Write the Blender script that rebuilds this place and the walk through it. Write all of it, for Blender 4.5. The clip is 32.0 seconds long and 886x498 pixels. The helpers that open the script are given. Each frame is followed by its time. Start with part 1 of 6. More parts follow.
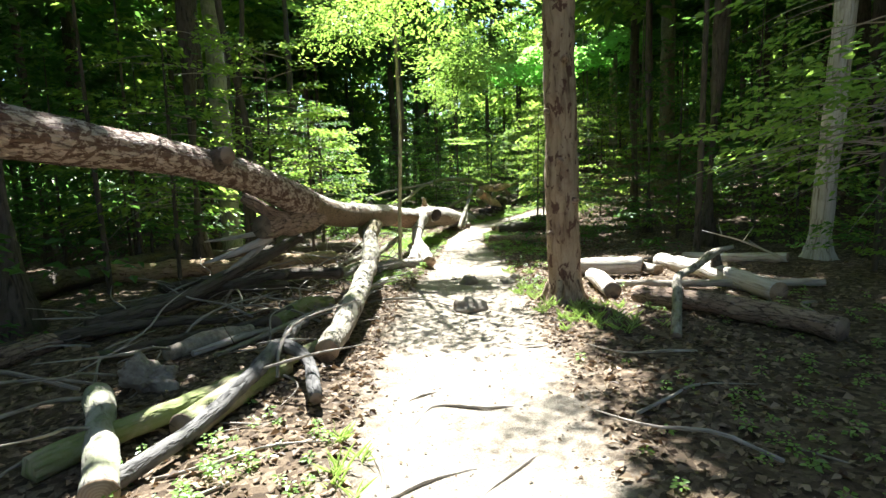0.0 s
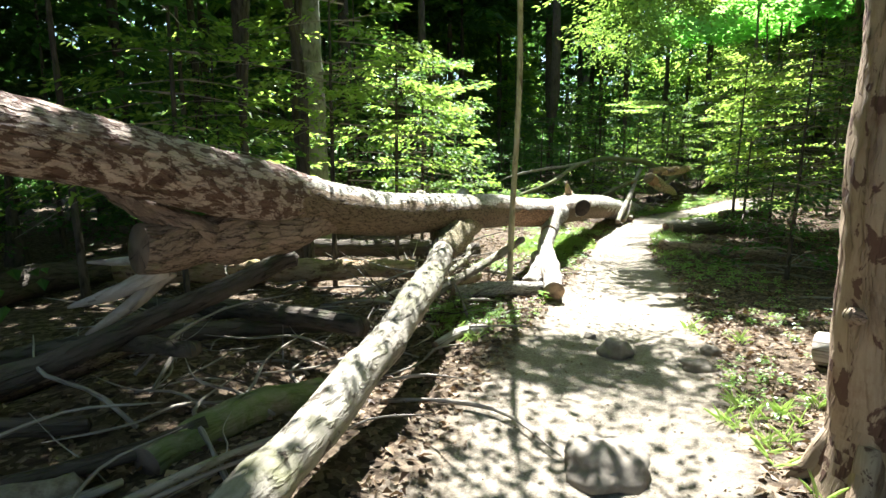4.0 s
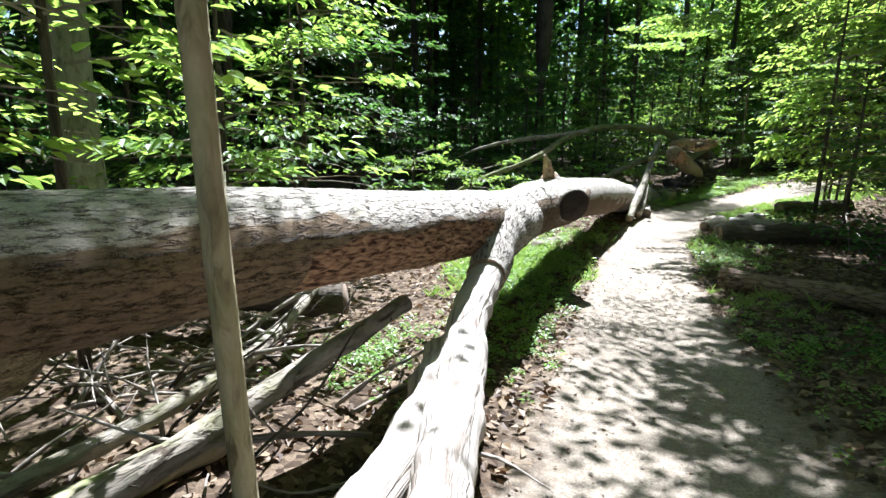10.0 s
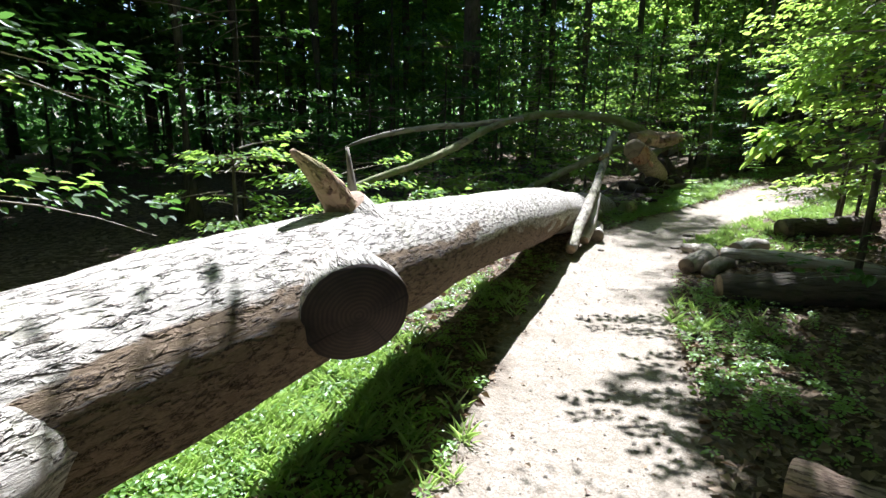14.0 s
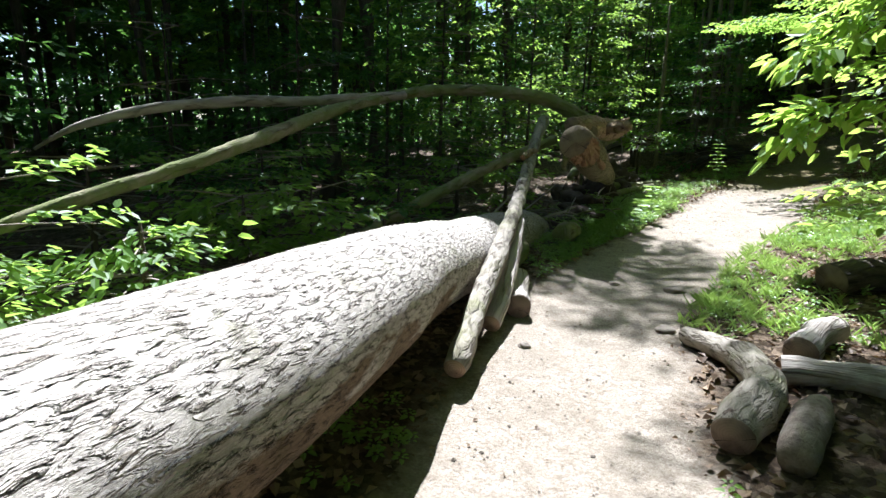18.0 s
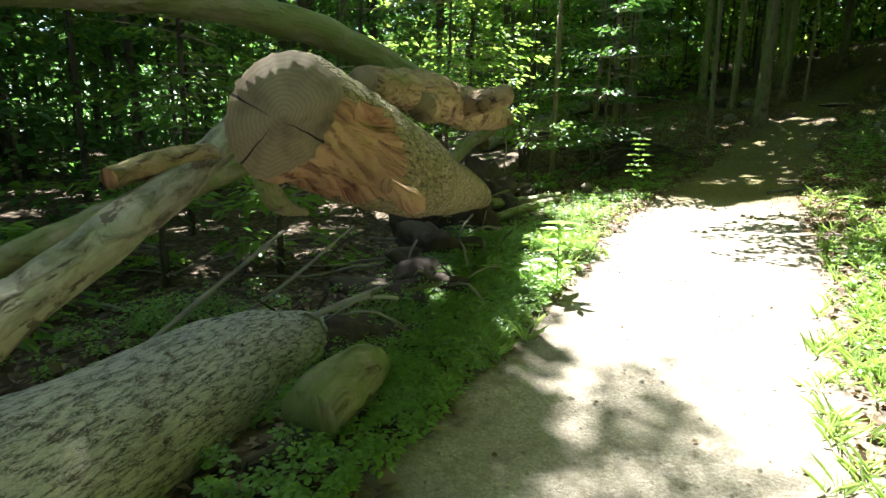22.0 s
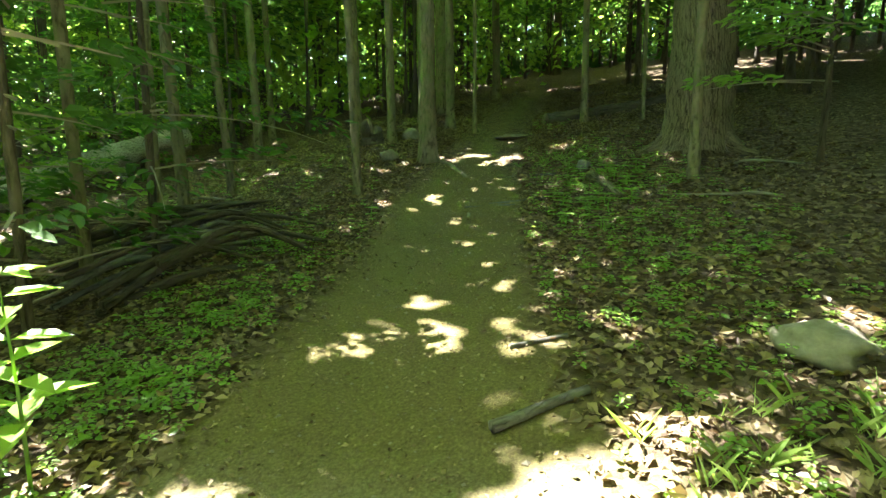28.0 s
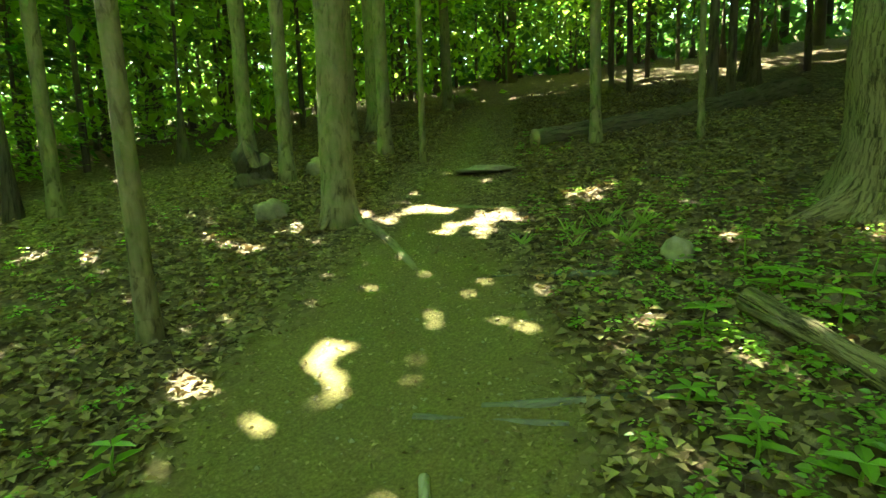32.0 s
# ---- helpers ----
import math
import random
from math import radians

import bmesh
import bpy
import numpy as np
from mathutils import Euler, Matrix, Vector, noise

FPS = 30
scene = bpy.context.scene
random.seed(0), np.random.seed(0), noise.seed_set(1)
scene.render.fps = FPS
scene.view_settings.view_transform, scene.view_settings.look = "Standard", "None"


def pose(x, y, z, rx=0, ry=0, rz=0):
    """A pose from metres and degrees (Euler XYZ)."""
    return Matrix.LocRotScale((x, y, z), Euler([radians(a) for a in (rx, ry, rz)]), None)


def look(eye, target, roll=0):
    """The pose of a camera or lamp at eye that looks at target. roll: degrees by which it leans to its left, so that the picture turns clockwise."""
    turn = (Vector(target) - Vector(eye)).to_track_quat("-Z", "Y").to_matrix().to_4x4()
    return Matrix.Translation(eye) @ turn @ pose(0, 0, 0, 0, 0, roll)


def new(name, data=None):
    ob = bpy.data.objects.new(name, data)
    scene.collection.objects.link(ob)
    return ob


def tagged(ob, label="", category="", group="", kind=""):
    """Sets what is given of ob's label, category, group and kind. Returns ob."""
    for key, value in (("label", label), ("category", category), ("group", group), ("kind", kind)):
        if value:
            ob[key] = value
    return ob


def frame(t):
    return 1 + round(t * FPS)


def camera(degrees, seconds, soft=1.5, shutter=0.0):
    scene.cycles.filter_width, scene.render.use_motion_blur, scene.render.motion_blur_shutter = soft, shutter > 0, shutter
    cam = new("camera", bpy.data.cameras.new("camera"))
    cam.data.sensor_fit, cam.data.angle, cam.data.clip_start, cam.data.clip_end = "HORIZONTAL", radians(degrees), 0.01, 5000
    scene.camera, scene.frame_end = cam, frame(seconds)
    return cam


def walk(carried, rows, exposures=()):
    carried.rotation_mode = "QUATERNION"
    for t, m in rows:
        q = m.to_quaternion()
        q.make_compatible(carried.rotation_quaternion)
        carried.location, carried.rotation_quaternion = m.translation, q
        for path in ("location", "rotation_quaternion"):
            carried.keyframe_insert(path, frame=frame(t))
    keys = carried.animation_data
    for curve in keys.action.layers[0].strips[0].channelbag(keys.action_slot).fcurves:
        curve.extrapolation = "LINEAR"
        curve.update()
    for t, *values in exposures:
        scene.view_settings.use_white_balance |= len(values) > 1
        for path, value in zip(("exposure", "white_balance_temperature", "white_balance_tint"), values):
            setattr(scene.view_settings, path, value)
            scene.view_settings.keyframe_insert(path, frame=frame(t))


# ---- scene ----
cam = camera(78.6, 32.0)
METRES, EYE, TILT, LEAN, TURN = 34.0, 1.5, -7.4, 2.1, 0.0
EXPOSURES = [(0, 2.65, 6000, 9), (7, 2.6, 5850, 11), (10, 2.1, 5500, 15), (14, 1.98, 5500, 16), (19, 1.88, 5500, 16), (19.6, 1.85, 5700, 13), (20, 2.3, 5900, 11), (20.8, 3.15, 6100, 9), (24, 2.95, 5600, 15), (26.5, 3.2, 5350, 25), (28.5, 5.0, 6900, 1), (29.2, 5.4, 7200, -2), (30, 5.3, 7500, -7), (32, 4.9, 7900, -18)]
ROWS = [
    (0.0, 0.0, 0.0, 0.0, 0.0, 0.0, -0.0),
    (0.5, -0.0, 0.0144, 0.002, 2.42, -0.3, -1.16),
    (1.0, 0.0012, 0.0284, 0.0036, 4.5, -0.52, -1.38),
    (1.5, 0.0046, 0.0451, 0.0055, 7.52, -0.98, -1.66),
    (2.0, 0.0054, 0.0601, 0.0083, 9.15, -1.67, -2.05),
    (2.5, 0.0077, 0.076, 0.0104, 10.58, -1.92, -2.09),
    (3.0, 0.0087, 0.0896, 0.0122, 13.21, -2.38, -2.95),
    (3.5, 0.0081, 0.1032, 0.0138, 14.78, -2.7, -3.42),
    (5.5, 0.0043, 0.152, 0.0156, 21.71, -3.17, -4.07),
    (6.0, 0.0032, 0.1647, 0.0165, 21.96, -3.18, -4.14),
    (6.5, 0.0037, 0.1788, 0.0173, 21.97, -3.22, -4.02),
    (7.0, 0.0013, 0.1928, 0.018, 21.86, -3.53, -4.28),
    (7.5, -0.0005, 0.2078, 0.0192, 21.58, -4.04, -4.37),
    (8.0, -0.0014, 0.222, 0.021, 21.21, -4.78, -4.18),
    (8.5, -0.0031, 0.2344, 0.0227, 20.25, -5.06, -4.42),
    (9.0, -0.0012, 0.2494, 0.024, 19.49, -5.25, -4.22),
    (9.5, -0.0006, 0.2637, 0.0252, 18.09, -5.3, -4.13),
    (10.0, 0.0028, 0.2774, 0.0269, 16.42, -5.25, -4.2),
    (10.5, 0.0057, 0.2918, 0.0293, 15.12, -5.46, -4.03),
    (11.0, 0.0065, 0.3061, 0.0309, 13.7, -5.46, -4.46),
    (11.5, 0.0079, 0.3233, 0.0327, 13.33, -5.53, -4.43),
    (12.0, 0.0075, 0.3394, 0.0341, 13.26, -5.57, -4.44),
    (12.5, 0.0099, 0.3542, 0.0349, 13.21, -5.43, -4.28),
    (13.0, 0.0097, 0.3692, 0.0363, 12.92, -5.5, -4.35),
    (13.5, 0.0111, 0.3832, 0.0375, 12.3, -5.38, -4.4),
    (14.0, 0.0119, 0.3983, 0.0391, 12.07, -5.4, -4.26),
    (14.5, 0.0122, 0.4123, 0.0409, 11.74, -5.58, -4.09),
    (16.5, 0.0176, 0.4719, 0.0442, 9.24, -5.66, -3.41),
    (17.0, 0.0197, 0.4885, 0.0458, 7.77, -5.52, -3.51),
    (17.5, 0.0215, 0.5047, 0.0483, 6.41, -5.48, -3.44),
    (18.0, 0.0217, 0.5191, 0.0509, 5.1, -5.31, -3.48),
    (18.5, 0.0256, 0.5349, 0.053, 4.38, -5.06, -3.0),
    (19.0, 0.0291, 0.5515, 0.0539, 3.12, -5.11, -2.73),
    (19.5, 0.0349, 0.5687, 0.0552, 2.05, -5.01, -2.44),
    (20.0, 0.0378, 0.5857, 0.0561, 1.32, -5.07, -2.73),
    (20.5, 0.0414, 0.6026, 0.0576, 0.31, -5.05, -2.88),
    (21.0, 0.0452, 0.6205, 0.0594, -0.78, -5.16, -2.87),
    (21.5, 0.05, 0.637, 0.0622, -2.84, -5.15, -2.6),
    (22.0, 0.0561, 0.6538, 0.0653, -5.47, -4.92, -2.14),
    (22.5, 0.0614, 0.6689, 0.0679, -9.14, -4.67, -1.98),
    (23.0, 0.0702, 0.6844, 0.0708, -13.02, -4.37, -1.43),
    (23.5, 0.0783, 0.6992, 0.074, -17.83, -4.17, -0.99),
    (24.0, 0.0885, 0.7125, 0.0768, -22.95, -3.7, -0.43),
    (24.5, 0.0979, 0.7262, 0.0791, -26.4, -3.43, 0.06),
    (25.0, 0.1075, 0.7385, 0.0817, -29.33, -3.14, 0.81),
    (25.5, 0.1186, 0.7506, 0.0847, -30.91, -2.89, 1.22),
    (26.0, 0.1291, 0.7628, 0.0874, -32.53, -2.51, 1.5),
    (26.5, 0.1393, 0.7777, 0.0904, -33.64, -2.08, 1.68),
    (28.5, 0.1797, 0.829, 0.1011, -37.51, -1.95, 3.75),
    (29.0, 0.1907, 0.8422, 0.1044, -38.51, -2.09, 4.13),
    (29.5, 0.2015, 0.8542, 0.1077, -39.21, -2.07, 4.61),
    (30.0, 0.2136, 0.8667, 0.1121, -39.57, -1.93, 4.99),
    (30.5, 0.225, 0.879, 0.1158, -40.04, -1.77, 5.17),
    (31.0, 0.2354, 0.8916, 0.12, -40.93, -1.48, 5.24),
    (31.5, 0.2438, 0.905, 0.1236, -41.53, -1.25, 5.11),
    (32.0, 0.2524, 0.9157, 0.1273, -41.98, -0.88, 5.19),
]
walk(cam, [(t, pose(0, 0, EYE, TILT, LEAN, TURN) @ pose(METRES * x, METRES * y, METRES * z, 90 + pitch, roll, yaw)) for t, x, y, z, yaw, pitch, roll in ROWS],
     EXPOSURES)

# ---- world and sun ----
SUN_AZ, SUN_EL = radians(9), radians(57)          # left of the walk's first direction, above the horizon
to_sun = Vector((-math.sin(SUN_AZ) * math.cos(SUN_EL), math.cos(SUN_AZ) * math.cos(SUN_EL), math.sin(SUN_EL)))
world = bpy.data.worlds.new("world")
scene.world = world
world.use_nodes = True
wn = world.node_tree
sky = wn.nodes.new("ShaderNodeTexSky")
sky.sky_type, sky.sun_disc, sky.sun_elevation, sky.sun_rotation = "NISHITA", False, SUN_EL, -SUN_AZ
wn.links.new(sky.outputs[0], wn.nodes["Background"].inputs[0])
wn.nodes["Background"].inputs[1].default_value = 0.05
sun = new("sun", bpy.data.lights.new("sun", "SUN"))
sun.data.energy, sun.data.angle, sun.data.color = 5.0, radians(0.53), (1.0, 0.97, 0.92)
sun.matrix_world = look((0, 0, 30), Vector((0, 0, 30)) - to_sun)


# ---- materials ----
def material(name):
    m = bpy.data.materials.new(name)
    m.use_nodes = True
    nt = m.node_tree
    return m, nt, nt.nodes["Principled BSDF"]


def node(nt, kind, **values):
    n = nt.nodes.new(kind)
    for key, value in values.items():
        if key in n.inputs:
            n.inputs[key].default_value = value
    return n


def ramp(nt, source, stops):
    r = nt.nodes.new("ShaderNodeValToRGB")
    while len(r.color_ramp.elements) < len(stops):
        r.color_ramp.elements.new(0.5)
    for e, (p, c) in zip(r.color_ramp.elements, stops):
        e.position, e.color = p, (*c, 1)
    nt.links.new(source, r.inputs[0])
    return r.outputs[0]


def mix(nt, fac, a, b, blend="MIX"):
    n = nt.nodes.new("ShaderNodeMix")
    n.data_type, n.blend_type = "RGBA", blend
    for sock, v in ((n.inputs[0], fac), (n.inputs[6], a), (n.inputs[7], b)):
        if isinstance(v, (int, float)):
            sock.default_value = v
        elif isinstance(v, tuple):
            sock.default_value = (*v, 1)
        else:
            nt.links.new(v, sock)
    return n.outputs[2]


def bark(name, dark, mid, light, moss=0.0, moss_colour=(0.10, 0.14, 0.03), stretch=0.25, scale=9.0, depth=0.6, rough=0.9, flake=None, crack=0.0, under=None):
    """Bark whose plates run along the tube's own length, by the tube's UV in metres; under paints shade in where the
    brown attribute marks it.
    """
    m, nt, p = material(name)
    uv = nt.nodes.new("ShaderNodeUVMap")
    mp = node(nt, "ShaderNodeMapping")
    mp.inputs["Scale"].default_value = (1, stretch, 1)
    nt.links.new(uv.outputs[0], mp.inputs[0])
    obj = nt.nodes.new("ShaderNodeTexCoord")
    plates = node(nt, "ShaderNodeTexNoise", Scale=scale, Detail=3.0, Roughness=0.55, Distortion=0.6)
    nt.links.new(mp.outputs[0], plates.inputs["Vector"])
    fine = node(nt, "ShaderNodeTexNoise", Scale=scale * 5, Detail=6.0, Roughness=0.65)
    nt.links.new(mp.outputs[0], fine.inputs["Vector"])
    big = node(nt, "ShaderNodeTexNoise", Scale=2.3, Detail=4.0)
    nt.links.new(obj.outputs["Object"], big.inputs["Vector"])
    c = ramp(nt, plates.outputs[0], [(0.2, dark), (0.29, mid), (0.39, light)] if crack else [(0.36, dark), (0.43, mid), (0.62, light)])
    c = mix(nt, ramp(nt, fine.outputs[0], [(0.38, (0, 0, 0)), (0.75, (0.7, 0.7, 0.7))]), c, mid)
    c = mix(nt, ramp(nt, big.outputs[0], [(0.45, (0, 0, 0)), (0.7, (0.7, 0.7, 0.7))]), c, light)
    if moss:
        patch = node(nt, "ShaderNodeTexNoise", Scale=3.1, Detail=6.0, Roughness=0.7)
        nt.links.new(obj.outputs["Object"], patch.inputs["Vector"])
        c = mix(nt, ramp(nt, patch.outputs[0], [(0.62 - moss * 0.3, (0, 0, 0)), (0.78 - moss * 0.3, (0.75, 0.75, 0.75))]), c, moss_colour)
    if flake:
        share, flake_colour, flake_scale = flake
        fl = node(nt, "ShaderNodeTexNoise", Scale=flake_scale, Detail=7.0, Roughness=0.62, Distortion=0.5)
        fm = node(nt, "ShaderNodeMapping")
        fm.inputs["Scale"].default_value = (1, 0.55, 1)
        nt.links.new(uv.outputs[0], fm.inputs[0])
        nt.links.new(fm.outputs[0], fl.inputs["Vector"])
        flaked = ramp(nt, fl.outputs[0], [(0.62 - share * 0.3, (0, 0, 0)), (0.645 - share * 0.3, (0.9, 0.9, 0.9))])
        c = mix(nt, flaked, c, flake_colour)
    if crack:
        cells = node(nt, "ShaderNodeTexVoronoi", Scale=scale * 0.85)
        cells.feature = "DISTANCE_TO_EDGE"
        bent = mix(nt, 0.035, mp.outputs[0], fine.outputs["Color"], "ADD")
        nt.links.new(bent, cells.inputs["Vector"])
        gaps = ramp(nt, cells.outputs["Distance"], [(0.0, (1, 1, 1)), (0.05, (0.8, 0.8, 0.8)), (0.11, (0, 0, 0))])
        thinned = mix(nt, ramp(nt, plates.outputs[0], [(0.40, (1, 1, 1)), (0.58, (1 - crack, 1 - crack, 1 - crack))]), (0, 0, 0), gaps)
        c = mix(nt, thinned, c, dark)
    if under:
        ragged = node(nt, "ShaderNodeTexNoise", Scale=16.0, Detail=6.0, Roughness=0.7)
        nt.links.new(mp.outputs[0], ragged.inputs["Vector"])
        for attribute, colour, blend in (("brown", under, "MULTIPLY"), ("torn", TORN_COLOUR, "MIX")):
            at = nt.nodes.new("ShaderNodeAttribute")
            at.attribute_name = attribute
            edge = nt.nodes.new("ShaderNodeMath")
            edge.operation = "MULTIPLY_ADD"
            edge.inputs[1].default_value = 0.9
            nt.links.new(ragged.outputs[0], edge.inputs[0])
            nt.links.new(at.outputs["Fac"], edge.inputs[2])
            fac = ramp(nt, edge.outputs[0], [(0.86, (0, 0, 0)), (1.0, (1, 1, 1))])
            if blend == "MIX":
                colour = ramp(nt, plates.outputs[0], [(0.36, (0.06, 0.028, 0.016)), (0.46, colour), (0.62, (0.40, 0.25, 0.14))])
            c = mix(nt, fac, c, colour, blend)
    nt.links.new(c, p.inputs["Base Color"])
    p.inputs["Roughness"].default_value = rough
    p.inputs["Specular IOR Level"].default_value = 0.25
    h = nt.nodes.new("ShaderNodeMath")
    h.operation = "MULTIPLY_ADD"
    h.inputs[1].default_value = 0.3
    nt.links.new(fine.outputs[0], h.inputs[0])
    nt.links.new(ramp(nt, plates.outputs[0], [(0.34, (0, 0, 0)), (0.52, (1, 1, 1))]), h.inputs[2])
    b = node(nt, "ShaderNodeBump", Strength=depth, Distance=0.02)
    nt.links.new(h.outputs[0], b.inputs["Height"])
    nt.links.new(b.outputs[0], p.inputs["Normal"])
    return m


def leaf_material(name, low, high, through_colour, gloss=0.48, share=0.45, shine=0.3):
    """A leaf: its own tint per leaf, light passing through the blade."""
    m, nt, p = material(name)
    geo = nt.nodes.new("ShaderNodeNewGeometry")
    c = ramp(nt, geo.outputs["Random Per Island"], [(0.0, low), (1.0, high)])
    nt.links.new(c, p.inputs["Base Color"])
    p.inputs["Roughness"].default_value = gloss
    p.inputs["Specular IOR Level"].default_value = shine
    tr = nt.nodes.new("ShaderNodeBsdfTranslucent")
    nt.links.new(mix(nt, 0.75, c, through_colour), tr.inputs[0])
    ms = nt.nodes.new("ShaderNodeMixShader")
    ms.inputs[0].default_value = share
    nt.links.new(p.outputs[0], ms.inputs[1])
    nt.links.new(tr.outputs[0], ms.inputs[2])
    nt.links.new(ms.outputs[0], nt.nodes["Material Output"].inputs[0])
    return m


def grained(name, stops, scale=12.0, bump=0.4, rough=0.95, distance=0.01):
    m, nt, p = material(name)
    obj = nt.nodes.new("ShaderNodeTexCoord")
    a = node(nt, "ShaderNodeTexNoise", Scale=scale, Detail=8.0, Roughness=0.7)
    b = node(nt, "ShaderNodeTexNoise", Scale=scale * 0.12, Detail=3.0)
    for n in (a, b):
        nt.links.new(obj.outputs["Object"], n.inputs["Vector"])
    c = ramp(nt, a.outputs[0], stops)
    c = mix(nt, ramp(nt, b.outputs[0], [(0.4, (0, 0, 0)), (0.7, (0.5, 0.5, 0.5))]), c, stops[0][1])
    nt.links.new(c, p.inputs["Base Color"])
    p.inputs["Roughness"].default_value = rough
    bp = node(nt, "ShaderNodeBump", Strength=bump, Distance=distance)
    nt.links.new(a.outputs[0], bp.inputs["Height"])
    nt.links.new(bp.outputs[0], p.inputs["Normal"])
    return m


def ringed(name, inner, outer, crack=(0.05, 0.03, 0.02)):
    """A sawn end: growth rings round the face's own middle, by UV, with drying cracks."""
    m, nt, p = material(name)
    uv = nt.nodes.new("ShaderNodeUVMap")
    w = node(nt, "ShaderNodeTexWave", Scale=22.0, Distortion=1.6, Detail=3.0)
    w.wave_type, w.rings_direction = "RINGS", "SPHERICAL"
    nt.links.new(uv.outputs[0], w.inputs["Vector"])
    n = node(nt, "ShaderNodeTexNoise", Scale=9.0, Detail=6.0)
    nt.links.new(uv.outputs[0], n.inputs["Vector"])
    c = mix(nt, ramp(nt, w.outputs["Fac"], [(0.2, (0, 0, 0)), (0.8, (0.55, 0.55, 0.55))]), inner, outer)
    c = mix(nt, ramp(nt, n.outputs[0], [(0.45, (0, 0, 0)), (0.75, (1, 1, 1))]), c, crack)
    for angle in (0.4, 2.3, 3.6):
        rot = nt.nodes.new("ShaderNodeVectorRotate")
        rot.rotation_type = "Z_AXIS"
        rot.inputs["Angle"].default_value = angle
        nt.links.new(mix(nt, 0.03, uv.outputs[0], n.outputs["Color"], "ADD"), rot.inputs[0])
        sp = nt.nodes.new("ShaderNodeSeparateXYZ")
        nt.links.new(rot.outputs[0], sp.inputs[0])
        ab = nt.nodes.new("ShaderNodeMath")
        ab.operation = "ABSOLUTE"
        nt.links.new(sp.outputs[1], ab.inputs[0])
        wedge = nt.nodes.new("ShaderNodeMath")
        wedge.operation = "MULTIPLY_ADD"
        wedge.inputs[1].default_value = 0.03
        nt.links.new(sp.outputs[0], wedge.inputs[0])
        wedge.inputs[2].default_value = -0.0005
        inside = nt.nodes.new("ShaderNodeMath")
        inside.operation = "LESS_THAN"
        nt.links.new(ab.outputs[0], inside.inputs[0])
        nt.links.new(wedge.outputs[0], inside.inputs[1])
        c = mix(nt, inside.outputs[0], c, (0.012, 0.008, 0.005))
    nt.links.new(c, p.inputs["Base Color"])
    p.inputs["Roughness"].default_value = 0.9
    b = node(nt, "ShaderNodeBump", Strength=0.5, Distance=0.01)
    nt.links.new(n.outputs[0], b.inputs["Height"])
    nt.links.new(b.outputs[0], p.inputs["Normal"])
    return m


def ground_material():
    """Leaf mould, and where the trail attribute says so, trodden pale dirt; the hill trail's shade is painted in."""
    m, nt, p = material("forest_ground")
    obj = nt.nodes.new("ShaderNodeTexCoord")
    at = nt.nodes.new("ShaderNodeAttribute")
    at.attribute_name = "trail"
    edge = node(nt, "ShaderNodeTexNoise", Scale=5.0, Detail=7.0, Roughness=0.7)
    grit = node(nt, "ShaderNodeTexNoise", Scale=60.0, Detail=8.0, Roughness=0.75)
    clod = node(nt, "ShaderNodeTexNoise", Scale=3.0, Detail=5.0)
    litter = node(nt, "ShaderNodeTexVoronoi", Scale=22.0)
    for n in (edge, grit, clod, litter):
        nt.links.new(obj.outputs["Object"], n.inputs["Vector"])
    dirt = ramp(nt, grit.outputs[0], [(0.3, (0.12, 0.095, 0.065)), (0.5, (0.30, 0.258, 0.195)), (0.72, (0.47, 0.42, 0.335))])
    crumb = node(nt, "ShaderNodeTexNoise", Scale=13.0, Detail=6.0, Roughness=0.7)
    nt.links.new(obj.outputs["Object"], crumb.inputs["Vector"])
    dirt = mix(nt, ramp(nt, crumb.outputs[0], [(0.48, (0, 0, 0)), (0.62, (0.55, 0.55, 0.55))]), dirt, (0.17, 0.135, 0.095))
    dirt = mix(nt, ramp(nt, clod.outputs[0], [(0.4, (0, 0, 0)), (0.7, (0.6, 0.6, 0.6))]), dirt, (0.20, 0.168, 0.122))
    mould = ramp(nt, litter.outputs["Color"], [(0.1, (0.036, 0.025, 0.016)), (0.5, (0.105, 0.074, 0.046)), (0.9, (0.25, 0.19, 0.125))])
    mould = mix(nt, ramp(nt, grit.outputs[0], [(0.4, (0, 0, 0)), (0.7, (0.7, 0.7, 0.7))]), mould, (0.036, 0.025, 0.016))
    s = nt.nodes.new("ShaderNodeMath")
    s.operation = "MULTIPLY_ADD"
    s.inputs[1].default_value, s.inputs[2].default_value = 1.5, -0.75
    nt.links.new(edge.outputs[0], s.inputs[0])
    a = nt.nodes.new("ShaderNodeMath")
    nt.links.new(s.outputs[0], a.inputs[0])
    nt.links.new(at.outputs["Fac"], a.inputs[1])
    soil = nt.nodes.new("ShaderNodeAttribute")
    soil.attribute_name = "shaded_soil"
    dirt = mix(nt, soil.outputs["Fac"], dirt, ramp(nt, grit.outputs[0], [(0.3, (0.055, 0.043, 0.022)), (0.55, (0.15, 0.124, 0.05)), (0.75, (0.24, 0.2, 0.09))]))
    c = mix(nt, ramp(nt, a.outputs[0], [(0.30, (0, 0, 0)), (0.72, (1, 1, 1))]), mould, dirt)
    nt.links.new(c, p.inputs["Base Color"])
    p.inputs["Roughness"].default_value = 0.95
    p.inputs["Specular IOR Level"].default_value = 0.15
    high = nt.nodes.new("ShaderNodeMath")
    high.operation = "MULTIPLY_ADD"
    high.inputs[1].default_value = 2.2
    nt.links.new(crumb.outputs[0], high.inputs[0])
    nt.links.new(grit.outputs[0], high.inputs[2])
    b = node(nt, "ShaderNodeBump", Strength=0.7, Distance=0.018)
    nt.links.new(high.outputs[0], b.inputs["Height"])
    nt.links.new(b.outputs[0], p.inputs["Normal"])
    return m


